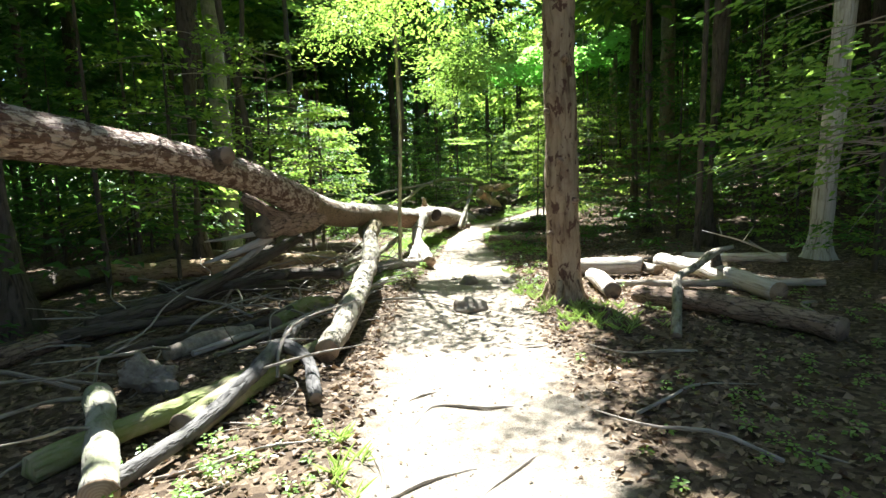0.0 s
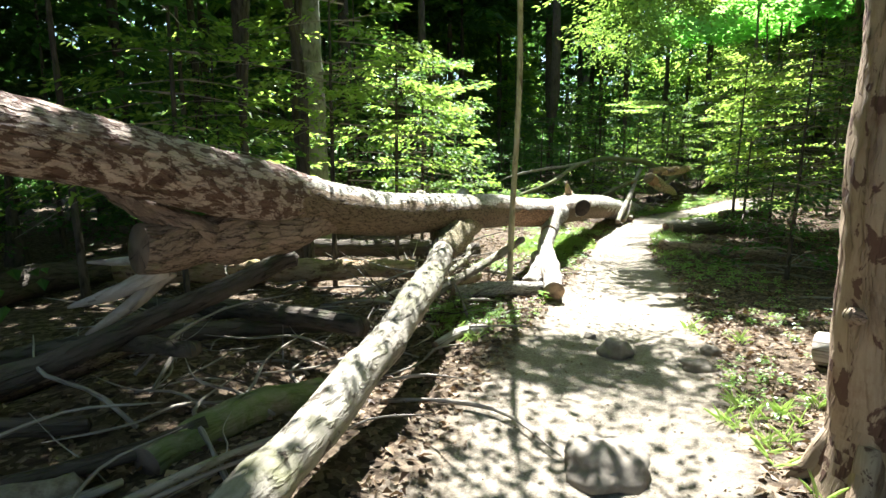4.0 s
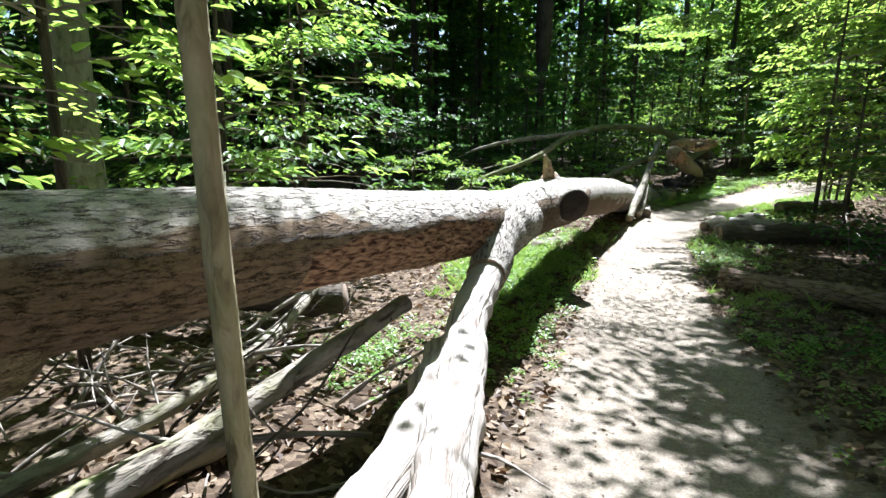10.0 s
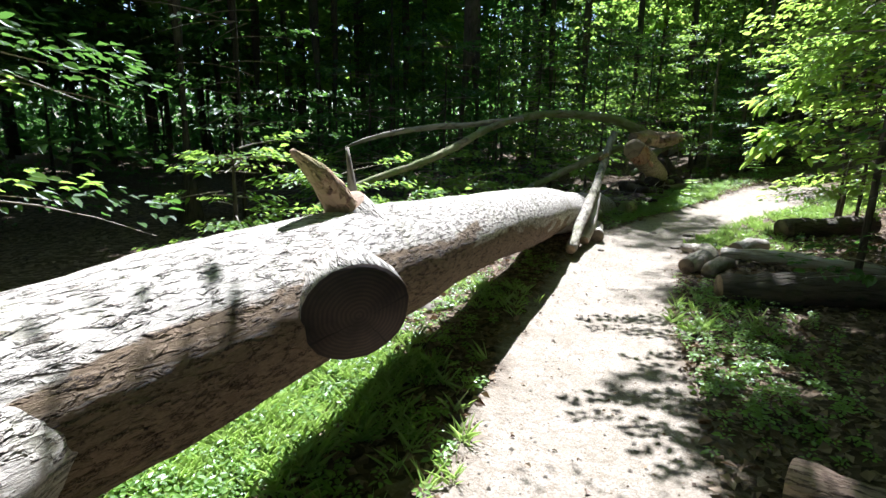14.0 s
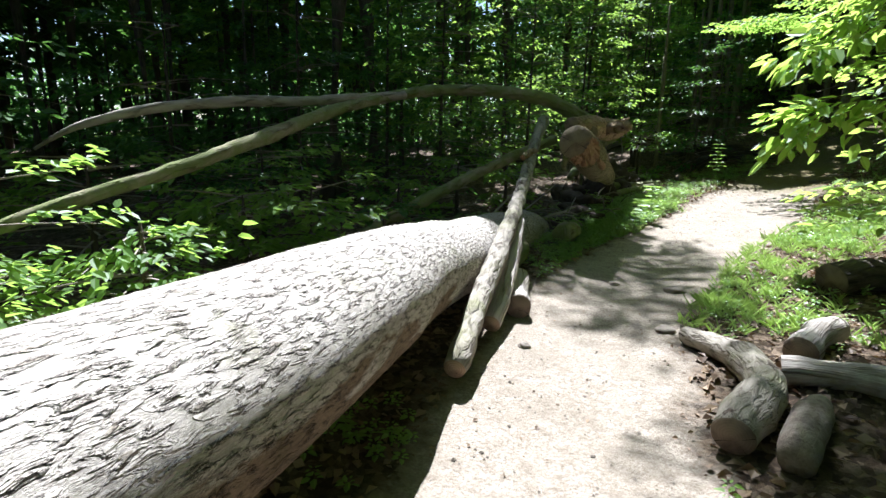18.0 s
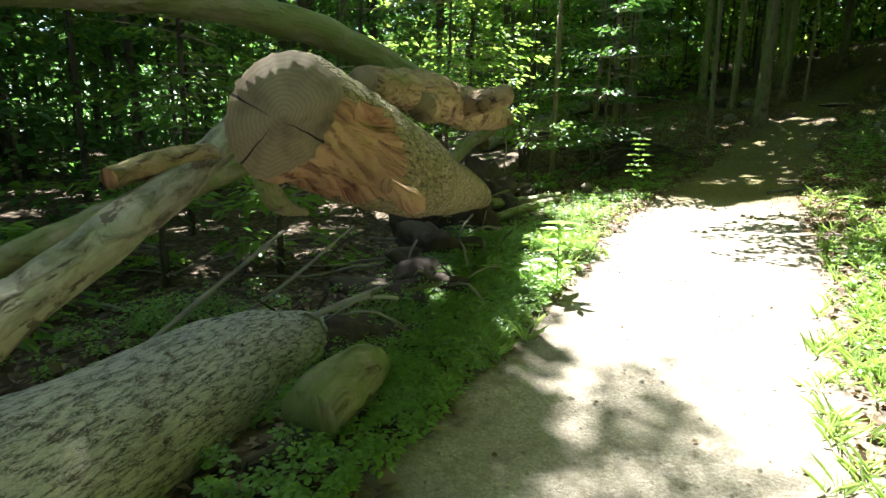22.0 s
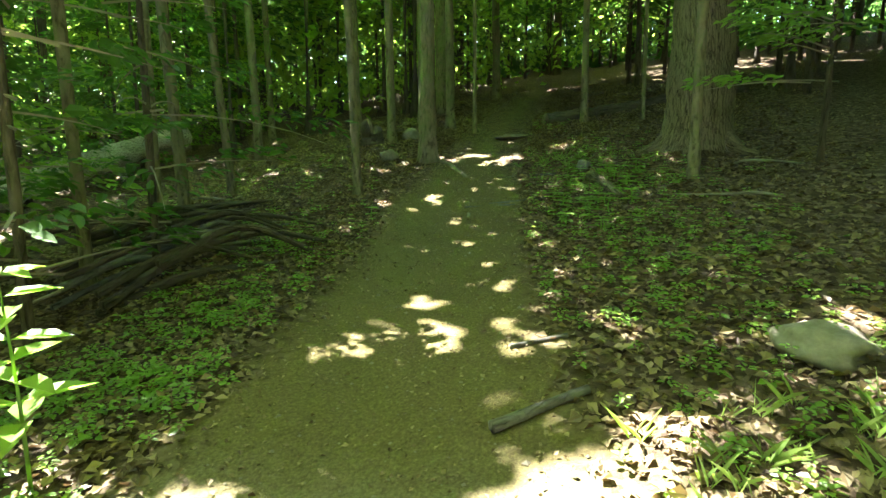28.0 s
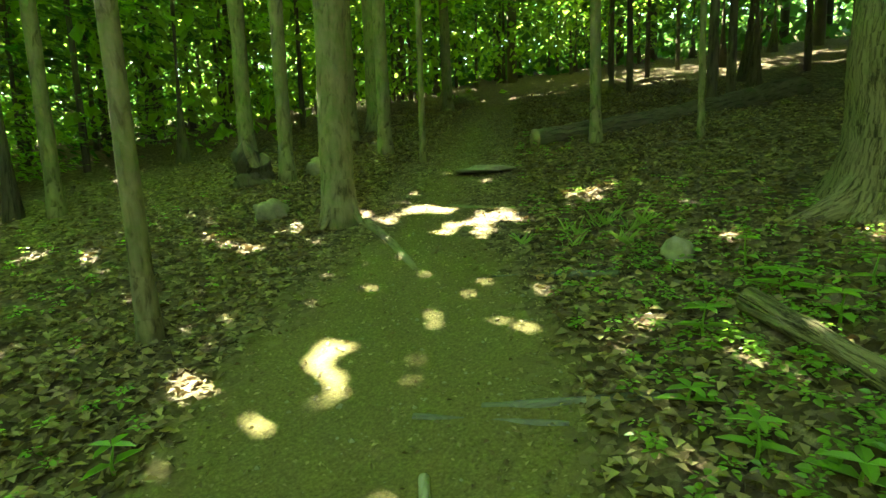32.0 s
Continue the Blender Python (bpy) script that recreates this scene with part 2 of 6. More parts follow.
TORN_COLOUR = (0.24, 0.13, 0.07)
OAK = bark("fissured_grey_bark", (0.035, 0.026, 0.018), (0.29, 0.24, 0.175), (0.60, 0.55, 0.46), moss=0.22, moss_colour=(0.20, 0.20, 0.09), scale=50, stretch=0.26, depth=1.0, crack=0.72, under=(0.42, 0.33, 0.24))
MOSS_OAK = bark("mossy_fissured_bark", (0.04, 0.03, 0.016), (0.24, 0.19, 0.10), (0.39, 0.32, 0.19), moss=0.5, moss_colour=(0.21, 0.19, 0.06), scale=56, stretch=0.3, depth=1.0, crack=0.45)
ROTTEN = bark("peeling_brown_bark", (0.04, 0.024, 0.016), (0.17, 0.105, 0.07), (0.31, 0.225, 0.16), moss=0.15, scale=28, stretch=0.25, depth=1.0, crack=0.5)
BOUGH = bark("weathered_bough_bark", (0.06, 0.05, 0.034), (0.20, 0.175, 0.13), (0.35, 0.315, 0.25), moss=0.45, moss_colour=(0.17, 0.17, 0.08), scale=22, stretch=0.3, depth=0.7, flake=(0.08, (0.08, 0.06, 0.04), 7.0))
GREY_LIMB = bark("dark_grey_limb_bark", (0.03, 0.027, 0.024), (0.10, 0.094, 0.085), (0.18, 0.168, 0.15), moss=0.2, moss_colour=(0.10, 0.11, 0.06), scale=22, stretch=0.3, depth=0.6)
OLD_OAK = bark("old_ridged_bark", (0.025, 0.018, 0.011), (0.125, 0.097, 0.056), (0.215, 0.17, 0.105), moss=0.35, moss_colour=(0.13, 0.13, 0.06), scale=34, stretch=0.1, depth=1.0, crack=0.6)
LOG_TAN = bark("peeling_tan_log_bark", (0.06, 0.034, 0.02), (0.29, 0.19, 0.105), (0.41, 0.30, 0.18), moss=0.5, moss_colour=(0.20, 0.19, 0.06), scale=24, stretch=0.3, depth=1.0, flake=(0.12, (0.11, 0.06, 0.035), 5.0))
YOUNG = bark("olive_sapling_bark", (0.05, 0.042, 0.024), (0.145, 0.12, 0.072), (0.225, 0.19, 0.12), moss=0.5, moss_colour=(0.13, 0.15, 0.06), scale=20, stretch=0.3, depth=0.5)
OLIVE = bark("olive_tan_sapling_bark", (0.14, 0.11, 0.06), (0.31, 0.265, 0.155), (0.44, 0.39, 0.245), moss=0.4, moss_colour=(0.28, 0.27, 0.12), scale=18, stretch=0.3, depth=0.4)
PALE = bark("bare_pale_wood", (0.13, 0.10, 0.075), (0.38, 0.335, 0.275), (0.54, 0.49, 0.42), moss=0.25, moss_colour=(0.24, 0.20, 0.15), scale=26, stretch=0.07, depth=0.6)
MOSSY = bark("mossy_limb_bark", (0.05, 0.045, 0.02), (0.20, 0.17, 0.10), (0.33, 0.29, 0.20), moss=0.8, moss_colour=(0.15, 0.19, 0.05), scale=14, stretch=0.3, depth=0.7)
SMOOTH = bark("smooth_grey_bark", (0.10, 0.09, 0.068), (0.24, 0.22, 0.17), (0.37, 0.345, 0.28), moss=0.5, moss_colour=(0.20, 0.22, 0.11), scale=15, stretch=0.4, depth=0.4)
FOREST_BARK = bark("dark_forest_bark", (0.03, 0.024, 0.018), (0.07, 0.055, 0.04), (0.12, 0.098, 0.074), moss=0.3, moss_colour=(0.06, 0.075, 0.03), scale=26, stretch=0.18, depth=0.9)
DEADBARK = bark("flaking_dead_tree_bark", (0.08, 0.045, 0.026), (0.225, 0.16, 0.10), (0.33, 0.25, 0.165), moss=0.3, moss_colour=(0.16, 0.085, 0.05), scale=15, stretch=0.16, depth=0.9, flake=(0.2, (0.075, 0.036, 0.024), 9.0))
MOTTLED = bark("mottled_peeling_bark", (0.07, 0.035, 0.025), (0.30, 0.22, 0.165), (0.44, 0.36, 0.29), moss=0.35, moss_colour=(0.15, 0.08, 0.05), scale=30, stretch=0.25, depth=1.0, flake=(0.4, (0.10, 0.056, 0.036), 16.0), crack=0.5)
ROT_WOOD = grained("crumbling_rotten_wood", [(0.3, (0.16, 0.12, 0.085)), (0.55, (0.34, 0.285, 0.22)), (0.8, (0.50, 0.45, 0.37))], 16.0, 0.9, distance=0.03)
TWIG = bark("grey_twig_bark", (0.10, 0.085, 0.065), (0.25, 0.215, 0.17), (0.38, 0.34, 0.28), scale=20, stretch=0.2, depth=0.4)
CUT = ringed("sawn_wood_end", (0.27, 0.18, 0.105), (0.37, 0.27, 0.17), (0.09, 0.055, 0.03))
CUT_BLACK = ringed("near_black_sawn_end", (0.035, 0.022, 0.016), (0.075, 0.046, 0.03), (0.012, 0.008, 0.006))
CUT_OLIVE = ringed("olive_brown_sawn_end", (0.20, 0.15, 0.085), (0.27, 0.21, 0.125), (0.10, 0.07, 0.04))
CUT_DARK = ringed("weathered_dark_sawn_end", (0.17, 0.125, 0.085), (0.21, 0.155, 0.105), (0.06, 0.04, 0.028))
TORN = bark("torn_orange_wood", (0.10, 0.04, 0.025), (0.33, 0.17, 0.095), (0.46, 0.30, 0.17), scale=22, stretch=0.14, depth=1.0)
GROUND = ground_material()
STONE = grained("grey_brown_stone", [(0.3, (0.13, 0.108, 0.08)), (0.6, (0.25, 0.215, 0.165)), (0.8, (0.36, 0.33, 0.27))], 14.0)
SOIL = grained("clinging_root_soil", [(0.3, (0.03, 0.02, 0.014)), (0.6, (0.08, 0.055, 0.036)), (0.8, (0.15, 0.105, 0.07))], 10.0, 0.8)
# Brighter and darker copies of one leaf, with sun or shade in the colour.
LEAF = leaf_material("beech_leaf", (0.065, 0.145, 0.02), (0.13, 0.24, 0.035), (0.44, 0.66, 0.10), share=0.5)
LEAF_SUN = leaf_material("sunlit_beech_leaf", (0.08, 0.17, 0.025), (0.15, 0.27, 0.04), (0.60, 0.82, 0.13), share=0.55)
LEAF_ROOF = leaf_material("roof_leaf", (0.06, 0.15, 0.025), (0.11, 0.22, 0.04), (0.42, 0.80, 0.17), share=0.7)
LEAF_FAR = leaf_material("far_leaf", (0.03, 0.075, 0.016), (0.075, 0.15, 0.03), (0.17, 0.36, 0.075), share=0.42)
LEAF_SHADED = leaf_material("shaded_leaf", (0.03, 0.075, 0.014), (0.06, 0.13, 0.022), (0.15, 0.32, 0.05), share=0.4)
HERB = leaf_material("herb_leaf", (0.08, 0.16, 0.028), (0.19, 0.32, 0.06), (0.46, 0.70, 0.10), gloss=0.4, share=0.45, shine=0.65)
GRASS = leaf_material("grass_blade", (0.17, 0.24, 0.075), (0.38, 0.46, 0.18), (0.60, 0.80, 0.20), gloss=0.42, share=0.5, shine=0.6)
DRY_TAN = leaf_material("tan_dead_leaf", (0.05, 0.033, 0.015), (0.31, 0.24, 0.125), (0.30, 0.17, 0.07), gloss=0.6, share=0.12)
DRY = leaf_material("dead_leaf", (0.045, 0.026, 0.014), (0.31, 0.225, 0.135), (0.28, 0.15, 0.06), gloss=0.6, share=0.12)


# ---- mesh helpers ----
def mesh_of(name, verts, faces, mat, uvs=None, smooth=False, mats=(), slots=None):
    me = bpy.data.meshes.new(name)
    me.from_pydata([tuple(v) for v in verts] if not isinstance(verts, np.ndarray) else verts.tolist(), [], faces if isinstance(faces, list) else faces.tolist())
    me.materials.append(mat)
    for extra in mats:
        me.materials.append(extra)
    if slots is not None:
        me.polygons.foreach_set("material_index", slots)
    if uvs is not None:
        layer = me.uv_layers.new(name="UVMap")
        layer.data.foreach_set("uv", np.asarray(uvs, dtype=np.float32).ravel())
    if smooth:
        me.polygons.foreach_set("use_smooth", [True] * len(me.polygons))
    me.update()
    return me


def part(name, me, parent, label=""):
    ob = new(name, me)
    ob.parent = parent
    return tagged(ob, label)


def thing(name, label, category, group="", at=(0, 0, 0), turn=0.0, kind=""):
    ob = new(name)
    ob.empty_display_size = 0.2
    ob.matrix_basis = Matrix.Translation(at) @ Matrix.Rotation(turn, 4, "Z")
    return tagged(ob, label, category, group, kind)


def spline(points, n):
    """n points with radii along a smooth curve through (x, y, z, r) points."""
    p = np.array(points, float)
    if len(p) == 2:
        s = np.linspace(0, 1, n)[:, None]
        return p[0] * (1 - s) + p[1] * s
    d = np.r_[0, np.cumsum(np.linalg.norm(np.diff(p[:, :3], axis=0), axis=1))]
    m = np.gradient(p, d, axis=0)
    s = np.linspace(0, d[-1], n)
    k = np.clip(np.searchsorted(d, s, side="right") - 1, 0, len(p) - 2)
    h = (d[k + 1] - d[k])[:, None]
    u = ((s - d[k])[:, None]) / h
    return (2 * u**3 - 3 * u**2 + 1) * p[k] + (u**3 - 2 * u**2 + u) * h * m[k] + (-2 * u**3 + 3 * u**2) * p[k + 1] + (u**3 - u**2) * h * m[k + 1]


def tube(name, points, mat, sides=12, step=0.12, lump=0.08, fissure=0.0, cap=None, seed=0, cap_start=None, ragged=0.0, wobble=1.0):
    """A limb along (x, y, z, r) points: uneven girth, fissured where asked, ends closed by a sawn or broken face."""
    length = sum((Vector(b[:3]) - Vector(a[:3])).length for a, b in zip(points, points[1:]))
    n = max(3, int(length / step) + 1)
    c = spline(points, n)
    for i in range(1, n - 1):
        w = Vector(c[i, :3]) * 1.7 + Vector((seed * 3.1, 0, 0))
        c[i, :3] += np.array(noise.noise_vector(w)) * c[i, 3] * 0.22 * wobble
        c[i, 3] *= 1 + 0.12 * wobble * noise.noise(w * 1.9)
    tang = np.gradient(c[:, :3], axis=0)
    tang /= np.linalg.norm(tang, axis=1)[:, None]
    ref = np.array([0, 0, 1.0]) if abs(tang[0][2]) < 0.9 else np.array([1.0, 0, 0])
    verts, along = [], 0.0
    rng = np.random.RandomState(seed + 7)
    rag = rng.uniform(-1, 1, sides)
    vs = []
    side = np.cross(tang[0], ref)
    for i in range(n):
        side = side - tang[i] * (side @ tang[i])
        side /= np.linalg.norm(side)
        up = np.cross(side, tang[i])
        if i:
            along += np.linalg.norm(c[i, :3] - c[i - 1, :3])
        vs.append(along)
        for j in range(sides):
            a = 2 * math.pi * j / sides
            out = side * math.cos(a) + up * math.sin(a)
            q = c[i, :3] + out * c[i, 3]
            k = 1 + lump * noise.noise(Vector(q) * (0.9 / max(0.05, c[i, 3])) * 0.35 + Vector((seed, 0, 0))) * 1.6
            if fissure:
                f = noise.noise(Vector((math.cos(a) * c[i, 3] * 26, math.sin(a) * c[i, 3] * 26, along * 7.0 + seed)))
                g = noise.noise(Vector((math.cos(a) * c[i, 3] * 60 + 9, math.sin(a) * c[i, 3] * 60, along * 22.0 + seed)))
                k += fissure * (min(0.0, abs(f) * 2.5 - 0.4) * 0.035 + 0.012 * g) / max(0.08, c[i, 3])
            p = c[i, :3] + out * c[i, 3] * k
            if ragged and i in (0, n - 1):
                p = p + tang[i] * ragged * rag[j] * (1 if i else -1)
            verts.append(p)
    faces, uvs, slots = [], [], []
    for i in range(n - 1):
        girth = 2 * math.pi * max(0.02, (c[i, 3] + c[i + 1, 3]) / 2)
        for j in range(sides):
            k = (j + 1) % sides
            faces.append((i * sides + j, i * sides + k, (i + 1) * sides + k, (i + 1) * sides + j))
            u0, u1 = girth * j / sides, girth * (j + 1) / sides
            uvs += [(u0, vs[i]), (u1, vs[i]), (u1, vs[i + 1]), (u0, vs[i + 1])]
            slots.append(0)
    for first, m_cap in ((True, cap_start or cap), (False, cap)):
        base = 0 if first else (n - 1) * sides
        mid = len(verts)
        t = -tang[0] if first else tang[-1]
        r = c[0 if first else -1, 3]
        verts.append(c[0 if first else -1, :3] + t * r * (0.04 if m_cap else 0.5))
        for j in range(sides):
            k = (j + 1) % sides
            faces.append((base + k, base + j, mid) if first else (base + j, base + k, mid))
            for q in ((k, j) if first else (j, k)):
                uvs.append((r * math.cos(2 * math.pi * q / sides), r * math.sin(2 * math.pi * q / sides)))
            uvs.append((0.0, 0.0))
            slots.append(1 if m_cap else 0)
    return mesh_of(name, verts, faces, mat, uvs, True, (cap or cap_start or mat,), slots)


def blades(at, along, normal, length, width, bend=0.15, simple=False):
    """Leaf blades as arrays: a pointed outline folded along its midrib. at, along, normal: N x 3; length, width: N."""
    along = along / np.linalg.norm(along, axis=1)[:, None]
    side = np.cross(along, normal)
    side /= np.linalg.norm(side, axis=1)[:, None] + 1e-9
    normal = np.cross(side, along)
    L, W = length[:, None], width[:, None]
    b = at
    t = at + along * L - normal * L * bend
    if simple:
        l = at + along * L * 0.45 + side * W * 0.5 + normal * W * 0.15
        r = at + along * L * 0.45 - side * W * 0.5 + normal * W * 0.15
        v = np.stack([b, l, t, r], 1).reshape(-1, 3)
        f = np.array([(0, 1, 2), (0, 2, 3)])
        n = 4
    else:
        l1 = at + along * L * 0.28 + side * W * 0.46 + normal * W * 0.13
        l2 = at + along * L * 0.66 + side * W * 0.40 + normal * W * 0.1 - normal * L * bend * 0.4
        r1 = l1 - side * W * 0.92
        r2 = l2 - side * W * 0.80
        v = np.stack([b, l1, l2, t, r2, r1], 1).reshape(-1, 3)
        f = np.array([(0, 1, 2, 3), (0, 3, 4, 5)])
        n = 6
    k = np.arange(len(at))[:, None, None] * n
    return v, (f[None] + k).reshape(-1, f.shape[1])


def leaf_mesh(name, sets, mat):
    vs, fs, k = [], [], 0
    for v, f in sets:
        vs.append(v)
        fs.append(f + k)
        k += len(v)
    return mesh_of(name, np.concatenate(vs), np.concatenate(fs), mat)


def sprays(rng, starts, dirs, lengths, leaves, size, simple=False, droop=0.25, flat=0.35):
    """Flat layered twigs of leaves, each from a start along a direction."""
    out = []
    n = len(starts)
    for _ in range(1):
        i = np.repeat(np.arange(n), leaves)
        s = rng.uniform(0.12, 1.0, len(i)) ** 0.8
        w = rng.uniform(-1, 1, len(i)) * np.sin(np.clip(s, 0, 1) * 2.6) * 0.42
        d = dirs[i]
        flatd = np.cross(d, np.array([0, 0, 1.0]))
        flatd /= np.linalg.norm(flatd, axis=1)[:, None] + 1e-9
        L = lengths[i][:, None]
        pos = starts[i] + d * L * s[:, None] + flatd * L * w[:, None]
        pos[:, 2] -= droop * (lengths[i] * s) ** 2 * 0.5
        pos += rng.normal(0, 0.03, pos.shape)
        along = d + flatd * (np.sign(w) * rng.uniform(0.3, 1.3, len(i)))[:, None] + rng.normal(0, 0.25, pos.shape)
        along[:, 2] -= rng.uniform(0.0, 0.5, len(i))
        nrm = np.array([0, 0, 1.0]) + rng.normal(0, flat, pos.shape)
        ln = size * rng.uniform(0.65, 1.25, len(i))
        out.append(blades(pos, along, nrm, ln, ln * rng.uniform(0.45, 0.6, len(i)), simple=simple))
    return out


# ---- the lie of the land ----
TRAIL = [(0.1, -9.0, 0.75), (0.15, 2.4, 0.72), (0.25, 7.5, 0.85), (0.5, 12.0, 0.72), (0.55, 16.0, 0.6), (0.95, 19.5, 0.66), (1.6, 22.0, 0.72), (2.82, 24.2, 0.8),
         (4.38, 26.45, 0.92), (5.9, 28.7, 0.98), (7.0, 30.1, 0.85), (8.2, 31.4, 0.8), (9.8, 33.2, 0.85), (11.6, 35.0, 0.85), (13.5, 36.5, 0.75), (15.7, 38.3, 0.7), (19.0, 41.0, 0.7), (26.0, 46.0, 0.7)]
trail_curve = spline([(x, y, 0, w) for x, y, w in TRAIL], 260)


def trail_at(x, y):
    """Distance from the trail's middle line, as a share of its half width (arrays)."""
    x, y = np.atleast_1d(np.asarray(x, float)), np.atleast_1d(np.asarray(y, float))
    best = np.full(x.shape, 1e9)
    for cx, cy, _, w in trail_curve:
        best = np.minimum(best, np.hypot(x - cx, y - cy) / w)
    return best


def trail_gap(x, y):
    return float(np.min(np.hypot(trail_curve[:, 0] - x, trail_curve[:, 1] - y)))


def land(x, y):
    """Height of the open ground: level by the fallen tree, a hill rising to the right at the far end."""
    b = np.interp(y, [-10, 0, 7, 14, 20, 40], [0.05, 0.05, -0.12, -0.36, -0.5, -0.42]) + 0.05 * np.clip(x - 1, 0, 6) * np.clip((14 - y) / 8, 0, 1)
    h = -3.92 + 0.2 * x + 0.079 * y
    z = 0.35 * np.logaddexp(b / 0.35, h / 0.35)
    far = np.clip((np.hypot(x - 8, y - 20) - 70) / 60, 0, 1)
    return z * (1 - far) + np.minimum(z, 9.0) * far


def rough_land(x, y):
    x, y = np.asarray(x, float), np.asarray(y, float)
    t = np.clip(trail_at(x.ravel(), y.ravel()).reshape(x.shape), 0, 3)
    off = np.clip(t - 0.9, 0, 1)
    bumps = 0.05 * np.sin(x * 2.1 + 1.3 * np.sin(y * 1.1)) * np.cos(y * 1.7 + 0.8 * np.sin(x * 1.3)) + 0.02 * np.sin(x * 6.3 + y * 3.1) * np.sin(y * 5.7 - x * 2.2)
    s = x + y
    dip = -0.05 * np.clip(1.15 - t, 0, 1) - 0.15 * np.clip((s - 38) / 3, 0, 1) * np.clip((50 - s) / 4, 0, 1) * np.clip((2.7 - t) / 1.3, 0, 1)
    return land(x, y) + bumps * off + dip + 0.006 * np.sin(x * 9 + 2 * np.sin(y * 7))


def gz(x, y):
    return float(rough_land(np.array([x]), np.array([y]))[0])


def build_ground():
    fx = np.concatenate([np.linspace(-400, -40, 16)[:-1], np.linspace(-40, -8, 30)[:-1], np.linspace(-8, 19, 160), np.linspace(19, 50, 30)[1:], np.linspace(50, 400, 16)[1:]])
    fy = np.concatenate([np.linspace(-300, -20, 12)[:-1], np.linspace(-20, -3, 20)[:-1], np.linspace(-3, 41, 260), np.linspace(41, 80, 30)[1:], np.linspace(80, 450, 16)[1:]])
    X, Y = np.meshgrid(fx, fy)
    Z = rough_land(X, Y)
    T = trail_at(X.ravel(), Y.ravel())
    v = np.stack([X.ravel(), Y.ravel(), Z.ravel()], 1)
    w, h = len(fx), len(fy)
    idx = np.arange(w * h).reshape(h, w)
    f = np.stack([idx[:-1, :-1], idx[:-1, 1:], idx[1:, 1:], idx[1:, :-1]], -1).reshape(-1, 4)
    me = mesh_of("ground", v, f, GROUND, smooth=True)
    at = me.attributes.new("trail", "FLOAT", "POINT")
    at.data.foreach_set("value", np.clip(1.5 - T - 0.75 * np.clip((v[:, 0] + v[:, 1] - 43.5) / 4, 0, 1), 0, 1).astype(np.float32))
    # Browner hill soil, with the hill's shade painted in where sunlight ends.
    at = me.attributes.new("shaded_soil", "FLOAT", "POINT")
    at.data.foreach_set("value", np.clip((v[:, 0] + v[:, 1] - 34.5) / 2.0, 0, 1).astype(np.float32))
    tagged(new("ground", me), "leaf-strewn forest floor with a trodden pale dirt trail", "ground", kind="structure")


build_ground()


# ---- the fallen tree ----
def fallen_tree():
    t = thing("fallen_tree", "long fallen grey-barked tree propped on its broken limbs beside the trail", "fallen tree")
    top_line = [(-2.6, 1.6, 2.05, 0.135), (-2.4, 3.0, 1.85, 0.15), (-2.12, 4.5, 1.72, 0.14), (-1.97, 5.6, 1.57, 0.16), (-1.82, 6.8, 1.30, 0.186), (-1.74, 7.4, 1.18, 0.192)]
    part("upper_trunk", tube("upper_trunk", top_line, MOTTLED, 56, 0.04, 0.08, 0.6, CUT_DARK, 3, wobble=0.35), t, "upper trunk with peeling mottled brown bark")
    trunk_line = [(-1.86, 6.5, 1.37, 0.15), (-1.78, 7.1, 1.23, 0.185), (-1.61, 8.3, 1.02, 0.19),
                  (-1.45, 9.5, 0.92, 0.2), (-1.2, 11.0, 0.8, 0.22), (-0.92, 12.9, 0.6, 0.235), (-0.72, 14.4, 0.48, 0.248), (-0.59, 15.4, 0.44, 0.285), (-0.27, 17.8, 0.295, 0.285),
                  (0.0, 19.6, 0.14, 0.32), (0.2, 21.0, 0.02, 0.32), (0.43, 22.4, -0.18, 0.325), (0.85, 24.0, -0.31, 0.29), (1.15, 25.0, -0.42, 0.27), (1.5, 25.8, -0.62, 0.16)]
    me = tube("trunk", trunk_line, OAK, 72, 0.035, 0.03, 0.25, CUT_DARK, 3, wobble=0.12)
    axis = spline(trunk_line, 240)
    # Lower trail side: brown tint, with that side's shade painted into the bark.
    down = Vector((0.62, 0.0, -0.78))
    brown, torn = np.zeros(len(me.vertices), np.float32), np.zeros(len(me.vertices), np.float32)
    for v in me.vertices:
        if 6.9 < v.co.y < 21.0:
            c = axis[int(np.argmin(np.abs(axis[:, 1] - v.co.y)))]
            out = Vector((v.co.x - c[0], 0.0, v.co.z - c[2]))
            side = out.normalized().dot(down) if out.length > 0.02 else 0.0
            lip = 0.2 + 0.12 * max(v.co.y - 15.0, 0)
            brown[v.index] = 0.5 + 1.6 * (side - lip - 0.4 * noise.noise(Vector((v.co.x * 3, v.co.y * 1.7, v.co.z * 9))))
            if 11.2 < v.co.y < 13.2:
                torn[v.index] = 0.5 + 2.0 * (side - 0.38 - 0.3 * noise.noise(Vector((v.co.x * 3, v.co.y * 2.2, v.co.z * 7))) - max(0, abs(v.co.y - 12.2) - 0.7))
                if torn[v.index] > 0.6:
                    v.co -= out * 0.06 * (1 + noise.noise(Vector((v.co.x * 9, v.co.y * 2.0, v.co.z * 22))))
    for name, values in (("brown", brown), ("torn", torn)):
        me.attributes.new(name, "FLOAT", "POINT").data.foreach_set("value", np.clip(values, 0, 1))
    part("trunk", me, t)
    limbs = ([("bough_base", [(-1.36, 10.9, 0.8, 0.13), (-1.36, 10.1, 0.75, 0.215), (-1.34, 9.6, 0.69, 0.19), (-1.29, 9.15, 0.635, 0.145), (-1.24, 8.85, 0.605, 0.12)], MOSS_OAK, "thick furrowed base of the bough"),
